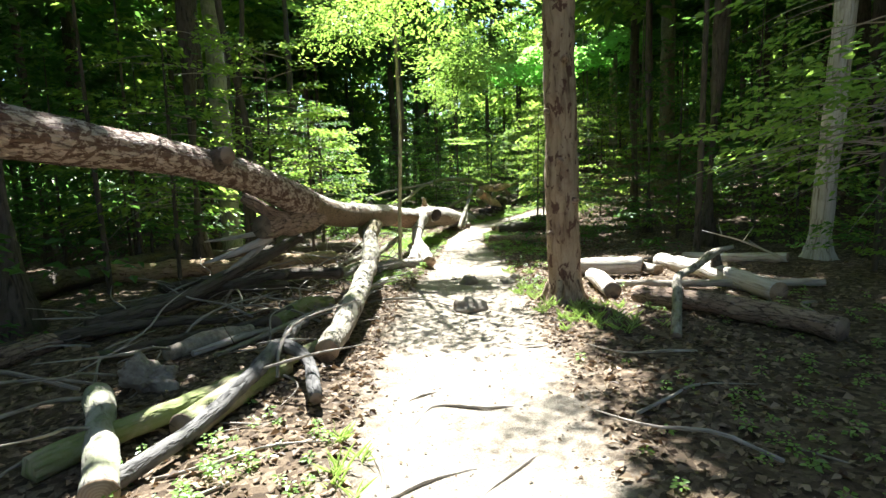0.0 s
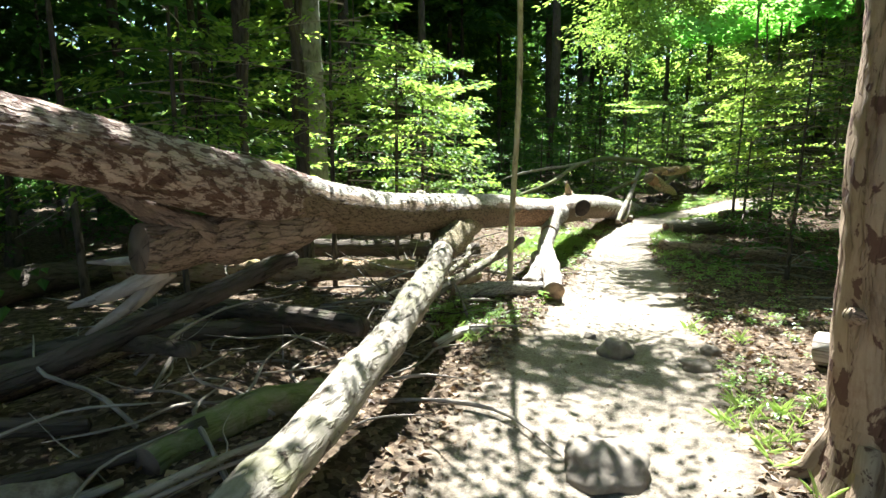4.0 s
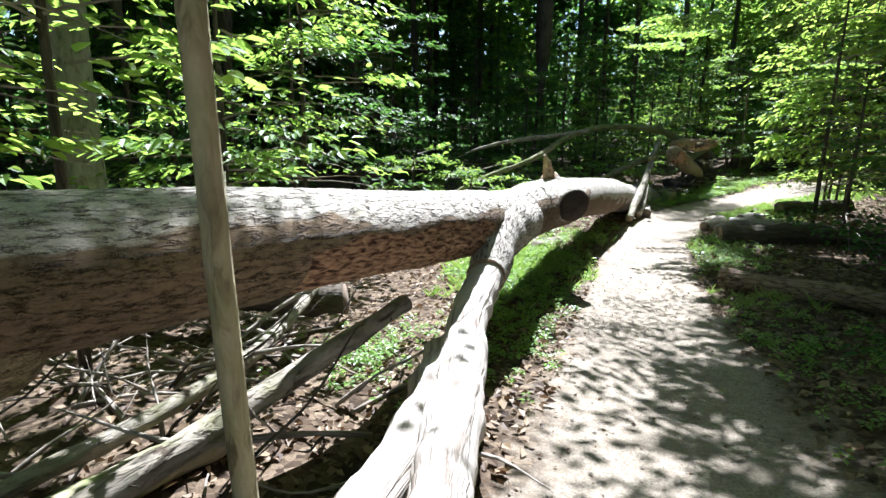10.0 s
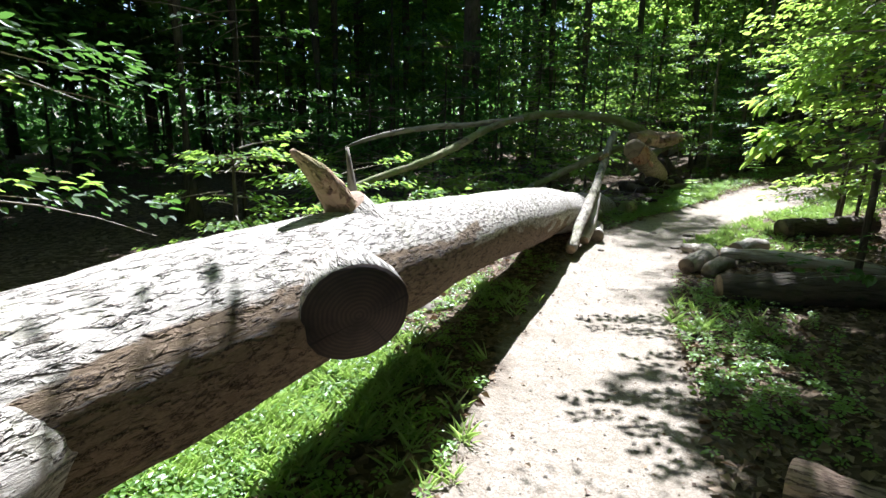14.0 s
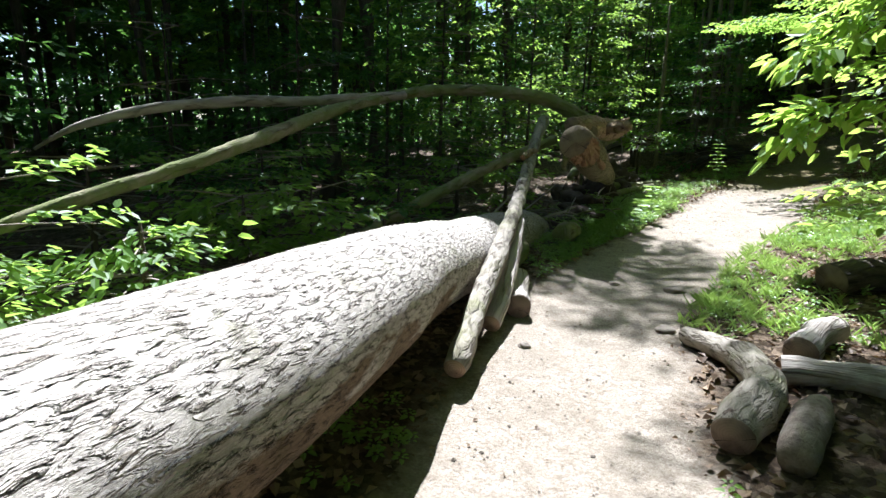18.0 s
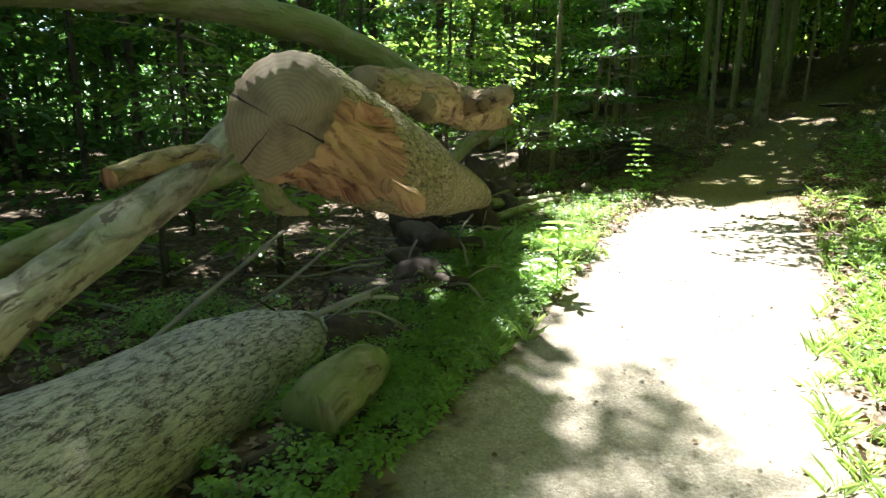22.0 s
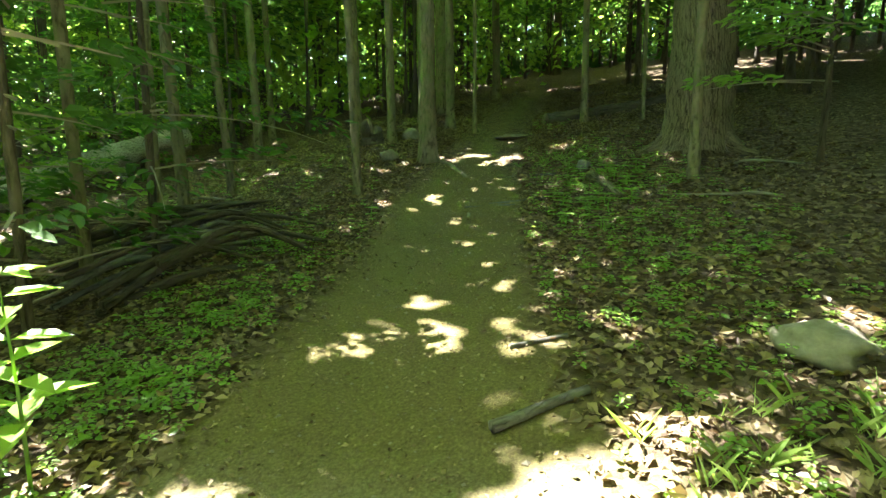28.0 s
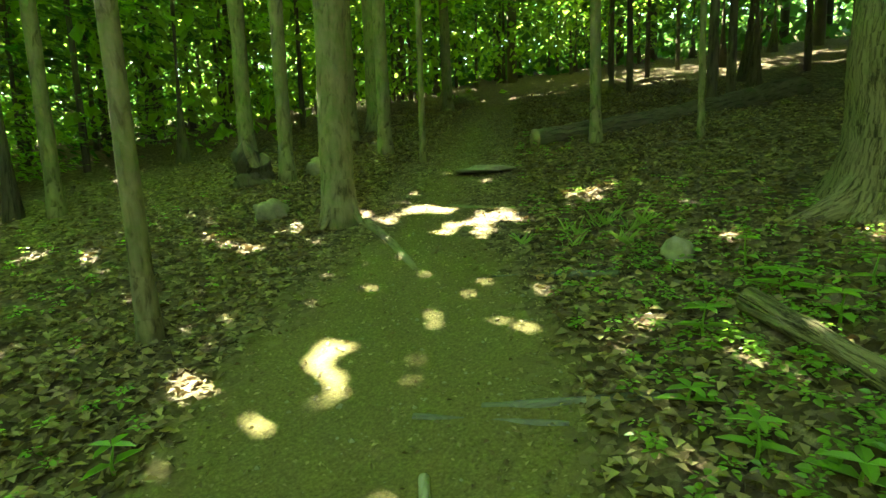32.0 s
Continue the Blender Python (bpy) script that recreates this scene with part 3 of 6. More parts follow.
        ("crotch", [(-1.4, 10.4, 0.86, 0.16), (-1.44, 9.8, 0.86, 0.18), (-1.46, 9.35, 0.86, 0.14), (-1.52, 8.95, 0.95, 0.05)], OAK, ""),
        ("crotch", [(-0.72, 14.7, 0.43, 0.1), (-0.77, 14.2, 0.47, 0.17), (-0.77, 13.6, 0.5, 0.2), (-0.74, 13.25, 0.47, 0.13), (-0.73, 13.05, 0.45, 0.06)], OAK, ""),
        ("bough", [(-1.29, 9.1, 0.64, 0.1), (-1.2, 8.65, 0.58, 0.112), (-1.06, 7.4, 0.45, 0.115), (-1.0, 5.9, 0.24, 0.112), (-1.05, 4.5, 0.07, 0.1)], BOUGH, "smooth grey bough slanting from the trunk to the ground")]
            + [("limb_base", [(-0.66, 15.1, 0.42, 0.08), (-0.68, 14.6, 0.45, 0.14), (-0.65, 14.1, 0.48, 0.185), (-0.67, 13.6, 0.47, 0.19), (-0.655, 13.25, 0.39, 0.16), (-0.65, 12.9, 0.27, 0.128)], OAK, "flared barky base of the sawn limb"),
        ("limb", [(-0.645, 13.05, 0.31, 0.1), (-0.655, 12.8, 0.23, 0.118), (-0.65, 12.4, 0.1, 0.12), (-0.5, 11.6, 0.0, 0.125), (-0.33, 10.5, -0.12, 0.12)], PALE, "pale bare limb sawn off beside the trail"),
        ("stub", [(-0.58, 15.65, 0.42, 0.22), (-0.33, 15.3, 0.48, 0.19), (-0.22, 15.14, 0.49, 0.18)], OAK, "sawn-off branch stub with a dark face"),
        ("splinter", [(-0.56, 15.95, 0.6, 0.085), (-0.56, 15.72, 0.82, 0.06), (-0.57, 15.42, 0.985, 0.012)], LOG_TAN, "torn upright splinter"),
        ("splinter", [(-0.6, 16.05, 0.6, 0.035), (-0.62, 16.1, 0.8, 0.022), (-0.66, 16.15, 0.98, 0.008)], TWIG, "")]
            + [("stub", [(-1.98, 4.78, 1.72, 0.1), (-1.86, 4.68, 1.75, 0.085), (-1.81, 4.64, 1.76, 0.075)], FOREST_BARK, "dark knot where a branch was sawn off"),
        ("fork", [(-1.72, 7.5, 1.1, 0.15), (-1.86, 6.8, 1.04, 0.155), (-2.1, 6.2, 1.03, 0.14)], ROTTEN, "broken fork stub with rotten brown bark"),
        ("stub", [(-1.88, 6.5, 1.05, 0.085), (-2.1, 6.3, 1.22, 0.075), (-2.29, 6.2, 1.38, 0.065)], ROTTEN, ""),
        ("knot", [(-0.54, 15.85, 0.42, 0.26), (-0.55, 15.88, 0.6, 0.17), (-0.56, 15.86, 0.74, 0.1)], OAK, "swollen bark collar round the torn splinters"),
        ("knot", [(-1.42, 10.25, 0.95, 0.12), (-1.4, 10.28, 1.13, 0.05)], OAK, ""),
        ("knot", [(-1.5, 9.0, 1.05, 0.1), (-1.5, 9.0, 1.18, 0.04)], OAK, "")])
    for i, (name, pts, mat, lab) in enumerate(limbs):
        part(name, tube(name, pts, mat, 24, 0.05, 0.12, 0.3, CUT_BLACK if "dark face" in lab else CUT_DARK if "dark" in lab or mat is ROTTEN else CUT, 11 + i), t, lab)


fallen_tree()


def wood_piece(name, label, category, lines, group="", sides=16, step=0.08, lump=0.12):
    """A loose piece of wood of one or more tubes. Heights are over the ground where a point is given as (x, y, 'g', lift, r)."""
    t = thing(name, label, category, group)
    for i, (pn, pts, mat, cap) in enumerate(lines):
        pts = [(p[0], p[1], gz(p[0], p[1]) + p[3], p[4]) if len(p) == 5 else p for p in pts]
        part(pn, tube(pn, pts, mat, sides, step, lump, 0.25 if sides < 40 else 0.6, cap, int(abs(pts[0][0] * 13 + pts[0][1] * 7)) + i), t)
    return t


wood_piece("propped_limb", "long forked grey limb leaning on the sawn trunk", "limb",
           [("limb", [(0.53, 20.5, -0.38, 0.065), (0.71, 21.6, -0.11, 0.075), (0.87, 22.5, 0.12, 0.072), (1.05, 23.8, 0.42, 0.07), (1.2, 24.7, 0.72, 0.072), (1.36, 25.5, 1.05, 0.075)], BOUGH, CUT),
            ("side_limb", [(0.72, 21.35, -0.42, 0.07), (0.84, 21.9, -0.24, 0.065), (0.95, 22.7, 0.1, 0.055)], PALE, CUT),
            ("stub", [(1.18, 24.5, 0.66, 0.05), (1.1, 24.25, 0.64, 0.045), (1.03, 24.05, 0.61, 0.035)], LOG_TAN, TORN)])
wood_piece("cut_log", "short sawn log lying under the propped limb", "log", [("log", [(0.93, 21.75, "g", 0.1, 0.1), (0.96, 22.5, "g", 0.1, 0.095)], PALE, CUT_DARK)])
wood_piece("arching_limb", "long dead limb arching over the undergrowth and forking", "limb",
           [("limb", [(2.3, 26.5, 0.96, 0.12), (1.92, 26.15, 1.12, 0.11), (1.42, 25.9, 1.36, 0.1), (1.06, 25.75, 1.42, 0.09), (-0.1, 25.6, 1.44, 0.075), (-0.9, 24.2, 1.2, 0.068), (-1.6, 22.1, 0.68, 0.06), (-3.0, 20.9, 0.02, 0.045), (-3.5, 20.4, "g", 0.0, 0.03)], MOSSY, None),
            ("side_limb", [(-0.5, 25.0, 1.34, 0.055), (-1.3, 23.6, 1.2, 0.05), (-2.28, 22.3, 1.05, 0.045), (-2.9, 22.2, 0.9, 0.03), (-3.41, 22.3, 0.7, 0.015)], TWIG, None)])
wood_piece("low_limb", "mossy limb slanting down behind the fallen trunk", "limb",
           [("limb", [(1.6, 26.3, 0.78, 0.07), (1.0, 25.75, 0.55, 0.075), (0.3, 25.1, 0.24, 0.075), (-0.35, 24.4, -0.07, 0.075), (-1.0, 23.8, "g", 0.03, 0.06)], MOSSY, None)])


def sawn_trunk():
    """A bole sawn off at its near end, its trail side split away into a torn hollow."""
    t = thing("sawn_trunk", "thick mossy sawn trunk with a cracked face and torn side", "log")
    line = [(1.59, 23.87, 0.8, 0.182), (1.72, 24.25, 0.71, 0.2), (1.87, 24.7, 0.61, 0.205), (2.2, 26.0, 0.39, 0.2), (2.45, 26.8, 0.27, 0.172), (2.72, 27.7, 0.13, 0.13), (2.95, 28.9, -0.08, 0.11), (3.1, 29.9, -0.2, 0.09)]
    me = tube("bole", line, MOSS_OAK, 60, 0.03, 0.05, 0.6, CUT_OLIVE, 5, wobble=0.2)
    me.materials.append(TORN)
    start, ahead = Vector(line[0][:3]), (Vector(line[2][:3]) - Vector(line[0][:3])).normalized()
    away = (Vector((0.7, 0.0, -0.71)) - ahead * ahead.dot(Vector((0.7, 0.0, -0.71)))).normalized()
    torn = set()
    for v in me.vertices:
        q = v.co - start
        along = q.dot(ahead)
        out = q - ahead * along
        if out.length < 0.05 or along > 0.75:
            continue
        face = out.normalized().dot(away)
        edge = 0.5 - 0.35 * min(1.0, along / 0.2) + 0.85 * max(0.0, (along - 0.15) / 0.45) ** 2 + 0.14 * noise.noise(v.co * 9.0)
        if face > edge:
            torn.add(v.index)
            deep = min(1.0, (face - edge) * 3.0)
            grain = noise.noise(Vector((out.dot(Vector((0, 0, 1))) * 30, out.x * 30, along * 3)))
            v.co -= out * deep * (0.22 + 0.14 * grain + 0.1 * noise.noise(v.co * 6.0))
    for f in me.polygons:
        if f.material_index == 0 and all(i in torn for i in f.vertices):
            f.material_index = 2
    part("bole", me, t)
    for name, pts, mat in [("flap", [(1.86, 23.98, 0.6, 0.03), (1.95, 24.2, 0.52, 0.035), (1.99, 24.42, 0.47, 0.012)], TORN),
                           ("snag", [(1.5, 23.98, 0.62, 0.035), (1.5, 24.15, 0.52, 0.03), (1.56, 24.35, 0.46, 0.01)], MOSSY)]:
        part(name, tube(name, pts, mat, 10, 0.03, 0.3, 0.2, None, 3), t)


sawn_trunk()
wood_piece("upper_log", "mossy log with sawn stubs lying across the root mound", "log",
           [("log", [(1.72, 25.35, 1.0, 0.1), (2.05, 26.0, 0.98, 0.15), (2.42, 26.9, 0.955, 0.17), (2.85, 28.3, 0.95, 0.17), (3.3, 29.9, 0.945, 0.155), (3.72, 31.4, 0.945, 0.14)], LOG_TAN, CUT),
            ("stub", [(2.16, 26.15, 0.95, 0.1), (2.06, 25.72, 0.89, 0.09)], LOG_TAN, CUT_OLIVE),
            ("stub", [(2.44, 26.6, 0.94, 0.09), (2.63, 26.05, 1.0, 0.076)], LOG_TAN, CUT),
            ("snag", [(2.62, 27.1, 1.02, 0.05), (2.78, 27.0, 1.08, 0.035), (2.86, 26.98, 1.13, 0.012)], LOG_TAN, None),
            ("root", [(2.1, 28.0, 0.08, 0.05), (2.45, 29.2, 0.22, 0.09), (2.78, 30.2, 0.4, 0.105), (3.0, 30.5, 0.58, 0.1), (3.45, 31.0, 0.76, 0.08)], MOSSY, None),
            ("root", [(2.85, 30.3, 0.46, 0.06), (2.8, 30.3, 0.3, 0.05), (2.7, 30.2, 0.1, 0.05), (2.6, 30.1, "g", 0.0, 0.04)], MOSSY, None),
            ("vine", [(3.6, 31.0, 0.85, 0.012), (3.66, 30.9, 0.5, 0.012), (3.6, 30.7, 0.2, 0.01), (3.75, 30.6, "g", 0.0, 0.01)], TWIG, None)], sides=28)
wood_piece("far_log", "long broken log lying on beyond the root mound", "log", [("log", [(3.78, 31.62, 0.945, 0.105), (4.6, 34.4, 1.0, 0.095), (5.62, 37.7, 1.06, 0.09)], ROTTEN, CUT),
           ("prop", [(4.7, 34.7, 0.98, 0.06), (4.75, 34.65, 0.4, 0.055), (4.8, 34.6, "g", 0.0, 0.06)], FOREST_BARK, None)])
wood_piece("far_log", "fallen log in the wood below the hill", "log", [("log", [(4.6, 38.8, "g", 0.3, 0.26), (8.4, 40.8, "g", 0.7, 0.2)], OAK, CUT), ("prop", [(7.0, 40.0, "g", 0.5, 0.08), (7.1, 40.2, "g", 0.0, 0.07)], OAK, None)])
wood_piece("hill_log", "dark fallen log lying across the hillside", "log", [("log", [(14.4, 36.0, 1.9, 0.14), (15.6, 35.55, 2.05, 0.16), (17.2, 34.9, 2.3, 0.19), (19.0, 34.2, 2.7, 0.2)], FOREST_BARK, CUT_DARK)])

for pts, label in [([(0.9, 25.45, "g", 0.05, 0.012), (1.25, 25.6, "g", 0.3, 0.011), (1.62, 25.9, "g", 0.6, 0.008)], "thin pale stick leaning on the root mound"),
                   ([(1.1, 25.1, "g", 0.1, 0.018), (1.45, 25.3, "g", 0.22, 0.02), (1.8, 25.6, "g", 0.3, 0.016)], "short broken stick beside the root mound"),
                   ([(0.5, 24.9, "g", 0.03, 0.02), (0.75, 25.5, "g", 0.2, 0.018), (1.1, 26.2, "g", 0.5, 0.012)], "thin dead stick behind the fallen trunk")]:
    wood_piece("stick", label, "stick", [("wood", pts, TWIG, None)], "sticks by the mound", 8, 0.06)

# loose wood on the near left bank
for pts, mat, cap, label in ([([(-1.62, 3.1, "g", 0.1, 0.1), (-1.48, 3.67, "g", 0.1, 0.095), (-1.34, 4.22, "g", 0.08, 0.085)], MOSSY, CUT_DARK, "short sawn log mottled with lichen"),
    ([(-2.38, 3.5, "g", 0.16, 0.085), (-2.0, 2.9, "g", 0.12, 0.09), (-1.62, 2.3, "g", 0.1, 0.09)], SMOOTH, CUT, "weathered grey log lying on leaf litter"),
    ([(-2.25, 2.7, "g", 0.07, 0.08), (-1.83, 3.25, "g", 0.09, 0.075), (-1.35, 4.3, "g", 0.1, 0.06), (-1.2, 4.9, "g", 0.08, 0.05)], MOSSY, None, "mossy pole lying among fallen limbs"),
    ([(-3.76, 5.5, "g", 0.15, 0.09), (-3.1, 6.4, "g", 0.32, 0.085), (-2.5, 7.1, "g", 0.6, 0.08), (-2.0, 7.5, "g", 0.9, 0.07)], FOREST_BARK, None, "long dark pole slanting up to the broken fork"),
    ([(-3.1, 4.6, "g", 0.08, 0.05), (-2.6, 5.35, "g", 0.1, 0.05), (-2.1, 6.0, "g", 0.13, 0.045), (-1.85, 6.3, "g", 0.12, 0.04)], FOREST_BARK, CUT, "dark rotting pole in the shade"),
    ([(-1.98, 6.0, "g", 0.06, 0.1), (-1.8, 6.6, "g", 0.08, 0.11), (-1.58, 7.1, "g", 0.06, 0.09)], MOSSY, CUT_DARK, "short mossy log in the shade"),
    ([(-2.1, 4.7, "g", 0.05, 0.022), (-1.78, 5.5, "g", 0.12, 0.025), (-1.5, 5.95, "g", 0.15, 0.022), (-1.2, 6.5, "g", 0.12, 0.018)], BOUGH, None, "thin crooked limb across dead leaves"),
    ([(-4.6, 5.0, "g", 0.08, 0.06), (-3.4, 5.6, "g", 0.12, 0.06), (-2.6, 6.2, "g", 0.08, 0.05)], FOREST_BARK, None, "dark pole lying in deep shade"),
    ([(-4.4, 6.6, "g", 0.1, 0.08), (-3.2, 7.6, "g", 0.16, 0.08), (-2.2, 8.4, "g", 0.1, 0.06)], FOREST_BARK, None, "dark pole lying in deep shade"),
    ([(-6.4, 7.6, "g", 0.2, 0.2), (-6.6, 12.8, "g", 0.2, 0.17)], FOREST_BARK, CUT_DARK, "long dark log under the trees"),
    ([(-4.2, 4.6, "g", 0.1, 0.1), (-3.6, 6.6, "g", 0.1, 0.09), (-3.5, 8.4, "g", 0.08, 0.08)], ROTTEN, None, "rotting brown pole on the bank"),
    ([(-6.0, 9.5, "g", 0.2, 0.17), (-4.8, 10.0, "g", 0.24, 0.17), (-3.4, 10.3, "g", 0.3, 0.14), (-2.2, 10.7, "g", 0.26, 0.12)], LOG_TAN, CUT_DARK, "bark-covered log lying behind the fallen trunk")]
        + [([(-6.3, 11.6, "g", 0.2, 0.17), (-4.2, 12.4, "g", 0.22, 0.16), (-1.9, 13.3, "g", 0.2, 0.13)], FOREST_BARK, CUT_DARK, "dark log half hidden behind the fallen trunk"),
    ([(-1.0, 12.3, "g", 0.55, 0.05), (-1.35, 11.2, "g", 0.32, 0.06), (-1.85, 9.75, "g", 0.06, 0.055)], BOUGH, None, "split grey log leaning on the fallen trunk"),
    ([(-1.5, 11.45, "g", 0.1, 0.075), (-1.72, 10.8, "g", 0.08, 0.08), (-1.98, 9.95, "g", 0.07, 0.07)], MOSSY, CUT_DARK, "lichen-spotted log under the fallen trunk"),
    ([(-1.55, 10.3, "g", 0.09, 0.1), (-1.05, 10.6, "g", 0.09, 0.1), (-0.52, 10.84, "g", 0.09, 0.09)], OAK, CUT, "short furrowed log at the sapling's foot"),
    ([(-0.7, 10.95, "g", 0.1, 0.11), (-0.68, 11.6, "g", 0.2, 0.12), (-0.75, 12.2, "g", 0.3, 0.1)], PALE, CUT_DARK, "bare pale log beside the sawn limb"),
    ([(-1.16, 8.35, "g", 0.04, 0.045), (-1.02, 8.65, "g", 0.05, 0.045), (-0.85, 8.95, "g", 0.04, 0.04)], PALE, CUT, "short broken stick on leaf litter"),
    ([(-2.2, 13.5, "g", 0.4, 0.04), (-1.8, 11.9, "g", 0.25, 0.045), (-2.3, 9.6, "g", 0.06, 0.04)], BOUGH, None, "bare grey limb among brushwood")]
        # These two limbs wear near-black bark: the bank's shade is painted in.
        + [([(-4.4, 7.2, "g", 0.08, 0.06), (-2.9, 6.8, "g", 0.3, 0.06), (-1.9, 6.3, "g", 0.55, 0.05)], FOREST_BARK, None, "limb propped against the broken fork, bark darkened as in shade"),
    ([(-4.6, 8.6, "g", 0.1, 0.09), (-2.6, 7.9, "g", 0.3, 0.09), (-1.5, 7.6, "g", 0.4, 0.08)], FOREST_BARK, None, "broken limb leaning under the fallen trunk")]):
    wood_piece("log", label, "log", [("wood", pts, mat, cap)], "fallen logs")

wood_piece("forked_limb", "grey forked limb lying over other logs", "limb",
           [("limb", [(-1.72, 2.45, "g", 0.06, 0.05), (-1.52, 3.1, "g", 0.12, 0.055), (-1.42, 3.75, "g", 0.16, 0.058), (-1.36, 4.32, "g", 0.22, 0.06), (-1.12, 4.05, "g", 0.2, 0.052), (-0.91, 3.5, "g", 0.1, 0.05)], GREY_LIMB, CUT_DARK),
            ("fork", [(-1.36, 4.3, "g", 0.22, 0.055), (-1.38, 4.75, "g", 0.26, 0.05), (-1.42, 5.2, "g", 0.22, 0.05)], GREY_LIMB, CUT)])
wood_piece("split_slab", "weathered slab of splintered grey wood on leaf litter", "log",
           [("slab", [(-2.62, 4.85, "g", 0.06, 0.07), (-2.4, 5.3, "g", 0.09, 0.1), (-2.15, 5.75, "g", 0.07, 0.07)], ROT_WOOD, None),
            ("splint", [(-2.4, 4.9, "g", 0.04, 0.03), (-2.1, 5.5, "g", 0.07, 0.035), (-1.98, 5.85, "g", 0.05, 0.02)], PALE, None)])
wood_piece("splintered_wood", "pale splinters hanging from the broken fork", "broken wood",
           [("splint", [(-2.05, 6.3, 0.9, 0.05), (-2.5, 6.35, 0.72, 0.04), (-2.9, 6.4, 0.6, 0.012)], PALE, None),
            ("splint", [(-2.1, 6.35, 0.95, 0.03), (-2.6, 6.5, 0.88, 0.025), (-2.95, 6.6, 0.84, 0.008)], PALE, None),
            ("splint", [(-2.05, 6.35, 0.88, 0.04), (-2.4, 6.3, 0.62, 0.035), (-2.6, 6.25, 0.5, 0.01)], TWIG, None)], sides=10)

# loose wood on the right of the trail
for pts, mat, cap, label in ([([(1.85, 8.65, "g", 0.12, 0.13), (2.97, 8.1, "g", 0.14, 0.14)], PALE, CUT, "sunlit sawn log behind the dead tree"),
    ([(2.2, 8.05, "g", 0.1, 0.11), (2.06, 6.62, "g", 0.1, 0.11)], PALE, CUT_DARK, "pale sawn log pointing at the trail"),
    ([(2.15, 6.05, "g", 0.16, 0.1), (2.55, 5.45, "g", 0.12, 0.11), (3.3, 4.4, "g", 0.1, 0.11)], ROTTEN, CUT_DARK, "long shaded log beside the trail"),
    ([(3.5, 8.7, "g", 0.13, 0.13), (3.6, 7.0, "g", 0.12, 0.13), (3.75, 6.0, "g", 0.1, 0.12)], PALE, CUT, "bare pale log in a sunny gap"),
    ([(4.3, 9.7, "g", 0.1, 0.09), (5.3, 8.3, "g", 0.1, 0.08)], PALE, CUT, "thin pale log near the wood's edge"),
    ([(2.9, 9.4, "g", 0.08, 0.08), (3.1, 7.8, "g", 0.08, 0.08)], TWIG, CUT, "thin grey pole among sawn logs"),
    ([(2.35, 7.4, "g", 0.06, 0.05), (3.1, 6.9, "g", 0.06, 0.05), (4.4, 6.2, "g", 0.05, 0.04)], TWIG, None, "bare branch lying in dead leaves"),
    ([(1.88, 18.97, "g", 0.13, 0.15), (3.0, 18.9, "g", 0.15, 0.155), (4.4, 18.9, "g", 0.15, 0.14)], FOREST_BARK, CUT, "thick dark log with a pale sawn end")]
        + [([(1.34, 15.75, "g", 0.11, 0.12), (2.0, 15.4, "g", 0.11, 0.12), (3.2, 14.9, "g", 0.1, 0.11)], ROTTEN, CUT_DARK, "dark log lying in the shade"),
    ([(2.06, 21.38, "g", 0.06, 0.06), (2.2, 20.95, "g", 0.1, 0.085), (2.16, 20.5, "g", 0.12, 0.1), (1.98, 20.2, "g", 0.12, 0.11), (1.8, 20.0, "g", 0.1, 0.1)], BOUGH, CUT_DARK, "weathered crooked broken log in the grass"),
    ([(2.57, 20.95, "g", 0.1, 0.1), (2.8, 21.2, "g", 0.11, 0.1), (3.05, 21.45, "g", 0.1, 0.09)], PALE, CUT_DARK, "short sawn log in grass"),
    ([(2.36, 20.72, "g", 0.09, 0.08), (2.9, 20.45, "g", 0.13, 0.08), (3.8, 20.1, "g", 0.15, 0.07)], PALE, CUT, "pale peeled pole resting on logs"),
    ([(3.62, 22.5, "g", 0.13, 0.15), (5.1, 23.1, "g", 0.16, 0.15)], FOREST_BARK, CUT_DARK, "dark mossy log in shade"),
    ([(2.0, 19.85, "g", 0.06, 0.075), (2.2, 20.15, "g", 0.08, 0.085), (2.35, 20.35, "g", 0.05, 0.06)], ROT_WOOD, ROT_WOOD, "crumbling wood chunk beside the trail"),
    ([(0.84, 23.0, "g", 0.09, 0.1), (0.95, 23.35, "g", 0.11, 0.11), (1.03, 23.66, "g", 0.12, 0.1)], MOSSY, CUT_DARK, "hollow moss-covered log by the trunk's end")]
        + [([(1.55, 24.28, "g", 0.13, 0.125), (1.68, 24.6, "g", 0.12, 0.13), (1.75, 24.85, "g", 0.1, 0.12)], MOSSY, MOSSY, "short mossy log end in the herbs"),
    ([(1.35, 24.1, "g", 0.04, 0.035), (1.75, 24.5, "g", 0.05, 0.03)], FOREST_BARK, None, "mossy broken stick on leaf litter"),
    ([(3.14, 29.55, "g", 0.12, 0.075), (3.75, 30.1, "g", 0.08, 0.07), (4.5, 30.7, "g", 0.06, 0.055)], MOSSY, CUT_DARK, "mossy pole lying beside the trail"),
    ([(3.14, 28.95, "g", 0.07, 0.06), (3.8, 29.75, "g", 0.07, 0.06), (4.4, 30.4, "g", 0.05, 0.045)], MOSSY, CUT_DARK, "mossy pole lying beside the trail"),
    ([(11.25, 32.3, "g", 0.05, 0.06), (10.95, 31.85, "g", 0.05, 0.055), (10.5, 31.3, "g", 0.03, 0.045)], OLD_OAK, None, "mossy root-like log under the old tree"),
    ([(11.15, 33.8, "g", -0.02, 0.028), (11.5, 33.1, "g", 0.0, 0.028)], GREY_LIMB, None, "root crossing the trail"),
